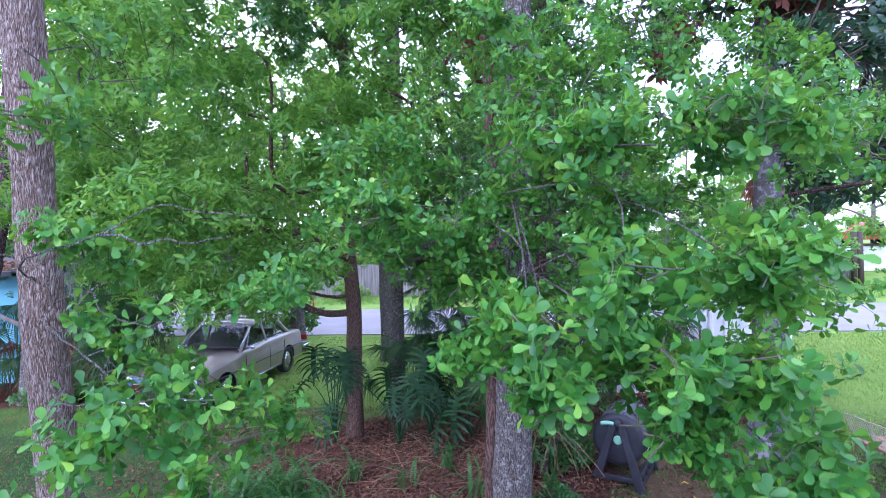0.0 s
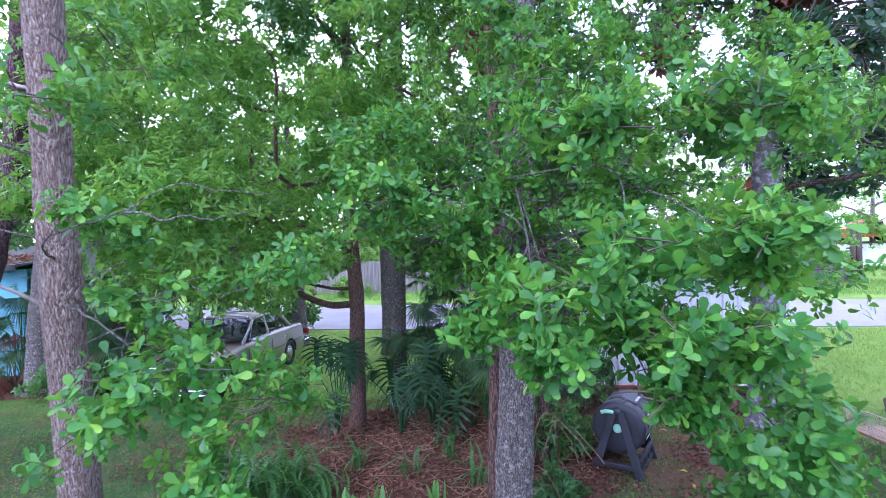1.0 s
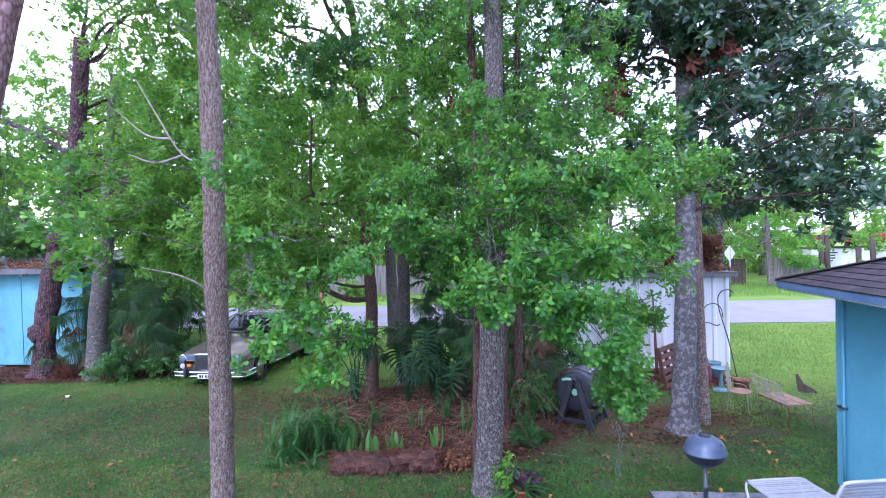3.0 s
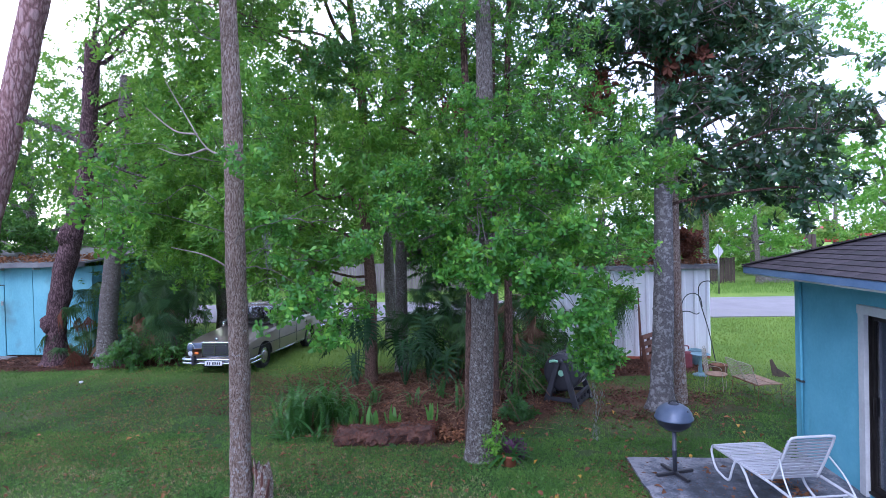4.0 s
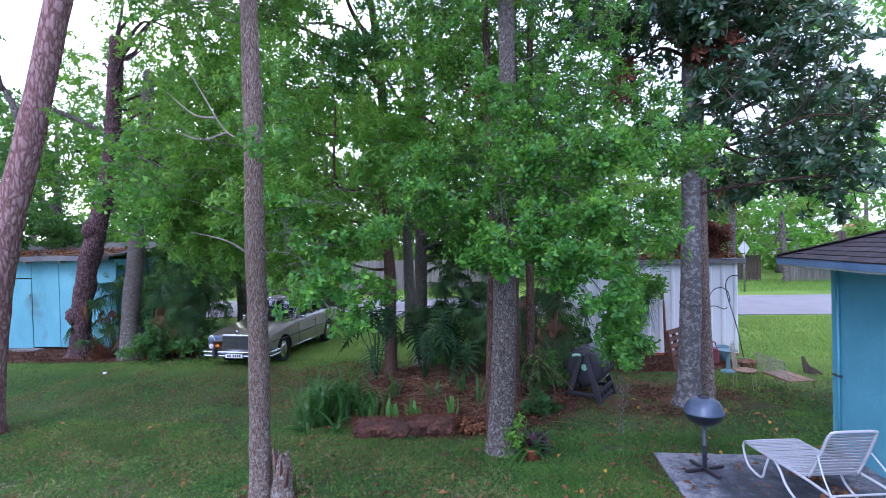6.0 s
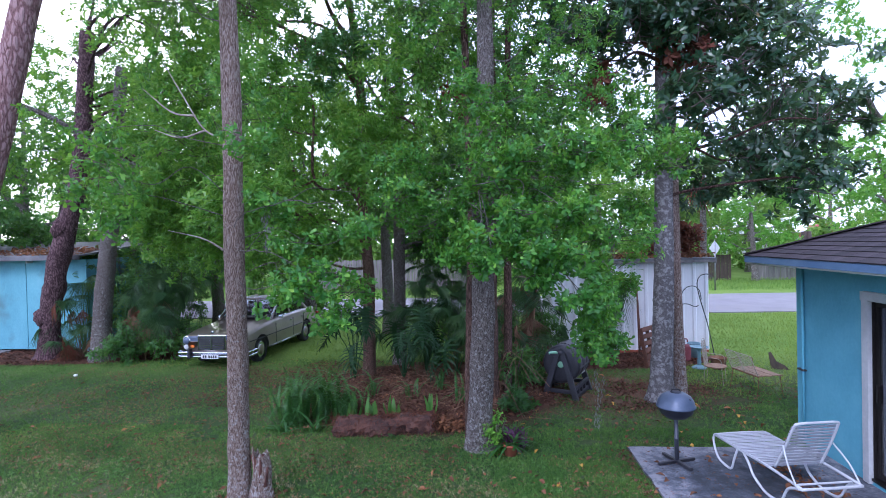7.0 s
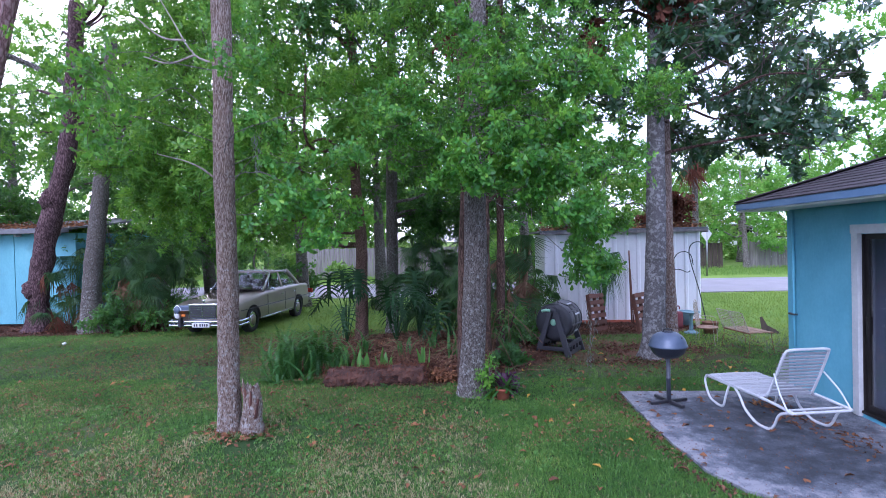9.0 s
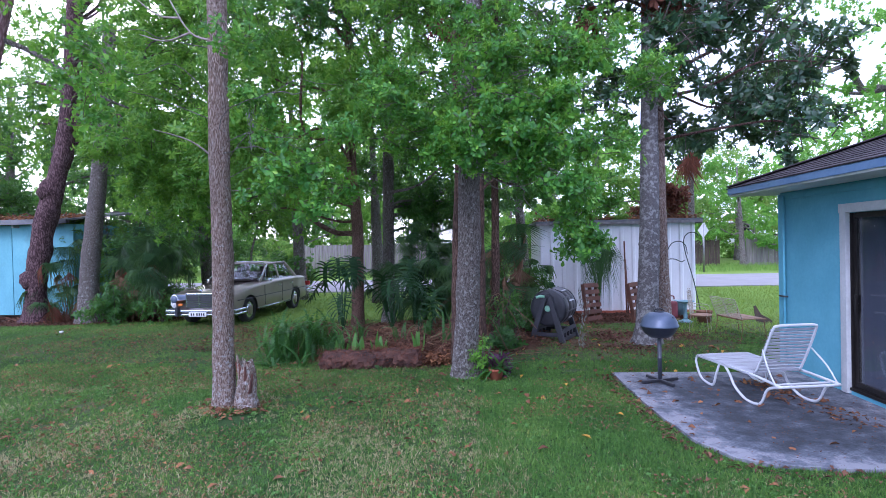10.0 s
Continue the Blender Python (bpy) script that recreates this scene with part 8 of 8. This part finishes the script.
fallen("leaf_litter", "brown leaf litter under the trees by the shed", lawn_points(5000, -14.5, -5.5, 9.3, 12.5, g, lambda x, y: bed_amount(x, y) > -0.05), g, (0.6, 1.2), M_LITTER)
fallen("leaf_litter", "thin brown leaf litter between the bed and the car", lawn_points(2400, -5.0, -2.0, 6.2, 9.8, g, lambda x, y: noise.noise(Vector((x, y, 14.0))) > -0.1), g, (0.4, 0.9), M_LITTER)
fallen("fallen_leaves", "scattered orange and brown leaves on the lawn", lawn_points(1500, -9.5, 3.0, 0.6, 10.0, g, lambda x, y: not on_patio(x, y) and noise.noise(Vector((x * 0.7, y * 0.7, 3))) > (-0.15 if x < 0.8 else 0.12)), g, (0.35, 1.0))
fallen("fallen_leaves", "scattered orange leaves beside the patio and oak", lawn_points(170, 0.6, 4.6, 3.2, 7.0, g, lambda x, y: True) * np.array((1, 1, 0)) + np.array((0, 0, 0.012)), g, (0.6, 1.2), shape=(ROUND_V, ROUND_F))
fallen("fallen_leaves", "bigger orange leaves lying on the grass", lawn_points(170, -7.5, 3.0, 0.8, 8.5, g, lambda x, y: not on_patio(x, y)), g, (0.7, 1.2), shape=(ROUND_V, ROUND_F))
bits = lawn_points(36000, -9.0, 3.2, 0.4, 9.6, g, lambda x, y: not on_patio(x, y) and noise.noise(Vector((x * 0.8, y * 0.8, 11))) + 0.6 * noise.noise(Vector((x * 2.6, y * 2.6, 4))) > (-0.12 if x < 0.8 else 0.2))
bits[:, 2] += 0.032
sv_, sf_ = small_leaf(0.05, 0.024)
tagged(scatter("leaf_crumbs", sv_, sf_, bits, frames_for(g.normal(size=(len(bits), 3)) * 0.5 + np.array((0, 0, 1.0)), g), g.uniform(0.3, 0.75, len(bits)), M_CRUMB), "dry brown leaf crumbs among the grass", "leaf litter", kind="stuff")
fallen("patio_leaves", "drift of brown leaves trailing over the patio under the lounger", lawn_points(210, 3.6, 4.6, 2.5, 4.2, g, lambda x, y: abs(x - 4.03 - 0.2 * (3.75 - y)) < 0.1 + 0.16 * random.random() ** 2) * np.array((1, 1, 0)) + np.array((0, 0, 0.006)), g, (0.3, 0.9), shape=(ROUND_V, ROUND_F))
fallen("patio_leaves", "a few dry leaves on the concrete patio", lawn_points(42, 2.5, 4.7, 1.7, 4.6, g, lambda x, y: on_patio(x, y)) * np.array((1, 1, 0)) + np.array((0, 0, 0.006)), g, (0.4, 1.05), shape=(ROUND_V, ROUND_F))
grit_ = lawn_points(1500, 2.3, 4.7, 1.6, 4.65, g, lambda x, y: on_patio(x, y) and noise.noise(Vector((x * 2.5, y * 2.5, 17))) > random.uniform(-0.4, 0.5)) * np.array((1, 1, 0)) + np.array((0, 0, 0.031))
tagged(scatter("patio_crumbs", sv_, sf_, grit_, frames_for(g.normal(size=(len(grit_), 3)) * 0.3 + np.array((0, 0, 1.0)), g), g.uniform(0.12, 0.5, len(grit_)), M_LITTER), "dark leaf crumbs strewn over the concrete patio", "leaf litter", kind="stuff")
g2 = np.random.default_rng(61)
CLOVER_V, CLOVER_F = rosettes(1, 5, small_leaf(0.03, 0.02), (0, 30), g2, 0.0)
dry_ = lawn_points(17000, -6.5, 4.4, 0.2, 5.0, g2, lambda x, y: not on_patio(x, y) and bed_amount(x, y) < 0 and noise.noise(Vector((x * 1.1, y * 1.1, 21))) + 0.8 * noise.noise(Vector((x * 4, y * 4, 6))) + 0.25 * (2.5 - y) + 0.7 * math.exp(-((x - 0.2) ** 2 + 2 * (y - 1.75) ** 2) / 0.35) + g2.normal() * 0.4 > (0.35 if x < 1.0 else 1.1))
tagged(scatter("dry_grass", tuft_v, tuft_f, dry_, frames_for(g2.normal(size=(len(dry_), 3)) * 0.6 + np.array((0, 0, 1.0)), g2), g2.uniform(0.4, 0.9, len(dry_)), M_THATCH), "pale dry grass blades in the worn lawn", "grass", kind="stuff")
clover = lawn_points(2200, -6.0, 3.2, 0.2, 4.2, g2, lambda x, y: not on_patio(x, y) and noise.noise(Vector((x * 1.3, y * 1.3, 31))) + 0.7 * noise.noise(Vector((x * 5, y * 5, 8))) > 0.12)
clover[:, 2] += g2.uniform(0.008, 0.022, len(clover))
tagged(scatter("clover", CLOVER_V[0], CLOVER_F[0], clover, frames_for(g2.normal(size=(len(clover), 3)) * 0.3 + np.array((0, 0, 1.0)), g2), g2.uniform(0.5, 1.0, len(clover)), M_CLOVER), "small bright broad-leaved weeds in the lawn", "weeds", kind="stuff")
ring = lawn_points(170, -2.7, -1.4, 2.3, 3.4, g2, lambda x, y: 0.012 < (x + 2.0) ** 2 * 0.6 + (y - 2.82) ** 2 < 0.13 * random.random() + 0.02)
fallen("fallen_leaves", "ring of red-brown leaves round the slim oak's foot", ring, g2, (0.5, 1.1))
edge_ = lawn_points(420, 2.2, 4.7, 1.35, 4.6, g2, lambda x, y: not on_patio(x, y) and on_patio(x + 0.16, y + 0.16))
fallen("fallen_leaves", "brown leaves and crumbs along the patio's edge", edge_, g2, (0.3, 0.9), M_LITTER)
heap = lawn_points(260, -0.2, 0.15, 5.1, 5.45, g2, lambda x, y: (x + 0.02) ** 2 + (y - 5.3) ** 2 < 0.05)
heap[:, 2] += g2.uniform(0, 0.12, len(heap))
fallen("leaf_heap", "small heap of big dry leaves by the log", heap, g2, (0.6, 1.3))

# a few yellow leaves and a white scrap
M_YELLOWLEAF = leafy("yellow_leaf", [(0.0, (0.4, 0.17, 0.03)), (0.6, (0.55, 0.32, 0.05)), (1.0, (0.65, 0.45, 0.08))], 0.6, 0.2, (0.6, 0.4, 0.05), 0.3)
gy_ = np.random.default_rng(66)
yl = lawn_points(20, 0.8, 4.6, 2.2, 7.4, gy_, lambda x, y: bed_amount(x, y) < 0.2 and (not on_patio(x, y) or gy_.uniform() < 0.18))
yl[:, 2] = np.maximum(yl[:, 2], 0.0) + np.array([0.03 if on_patio(x, y) else 0.012 for x, y, _ in yl])
fallen("yellow_leaves", "big yellow and orange magnolia leaves fallen round the patio", yl, gy_, (0.9, 1.3), M_YELLOWLEAF, (ROUND_V, ROUND_F))
paper = thing("paper_scrap", "small crumpled white scrap lying on the lawn", "litter")
bm = bmesh.new()
bmesh.ops.create_icosphere(bm, subdivisions=2, radius=0.045)
for q in bm.verts:
    q.co *= 1 + 0.5 * noise.noise(q.co * 40)
    q.co.z *= 0.6
bmesh.ops.translate(bm, vec=(-8.65, 8.43, 0.04), verts=bm.verts)
part("paper", bm, M_PLATE, paper)


# ---- roof shingles: tabs near the eaves one by one, the rest in long strips ----
def slope_z(d):
    return 2.51 + d * SLOPE


tilt = math.degrees(math.atan(SLOPE))
bm = bmesh.new()
box(bm, 0, 0, 0, 0.17, 0.3, 0.012)
tab_mesh = bpy.data.meshes.new("shingle")
bm.to_mesh(tab_mesh)
bm.free()
tab_mesh.materials.append(M_SHINGLE)
rnd = random.Random(77)
STEP = 0.135
strips_v, strips_f = [], []
for c in range(38):
    d = -0.03 + c * STEP
    y_end = EY - d - 0.02
    y = y_end
    first = True
    while y > (0.4 if c < 16 else -9.0):
        w = 0.3
        if c < 16:
            off = 0.15 if (c % 2 and first) else w
            m = pose(EX + d + 0.08, y - off / 2, slope_z(d + 0.08) + 0.012, 0, -tilt + 3.5, 0) @ pose(0, 0, 0, 0, 0, rnd.uniform(-0.8, 0.8)) @ Matrix.Diagonal((1, off / 0.3 * 0.985, 1, 1))
            same_mesh("shingle", tab_mesh, roof, m)
            y -= off
            first = False
        else:
            break
    y0, y1 = (-9.4, 0.4) if c < 16 else (-9.4, y_end)
    k = len(strips_v)
    for yy in (y0, y1):
        strips_v += [(EX + d, yy, slope_z(d) + 0.004), (EX + d, yy, slope_z(d) + 0.022), (EX + d + 0.17, yy, slope_z(d + 0.17) + 0.012)]
    strips_f += [(k, k + 1, k + 4, k + 3), (k + 1, k + 2, k + 5, k + 4)]
    x1 = EX + 10.8 - d
    k = len(strips_v)
    for xx in (EX + d, x1):
        strips_v += [(xx, EY - d, slope_z(d) + 0.004), (xx, EY - d, slope_z(d) + 0.022), (xx + (0.17 if xx < x1 else -0.17), EY - d - 0.17, slope_z(d + 0.17) + 0.012)]
    strips_f += [(k, k + 1, k + 4, k + 3), (k + 1, k + 2, k + 5, k + 4)]
raw("shingle_courses", strips_v, strips_f, M_SHINGLE, roof, kind="stuff")
for i in range(24):
    d = 0.1 + i * 0.2
    b = boxed("hip_shingle", (0, 0, 0), (0.3, 0.2, 0.014), M_SHINGLE, roof)
    b.matrix_basis = pose(EX + d, EY - d, slope_z(d) + 0.03, 0, -14.3, -45)
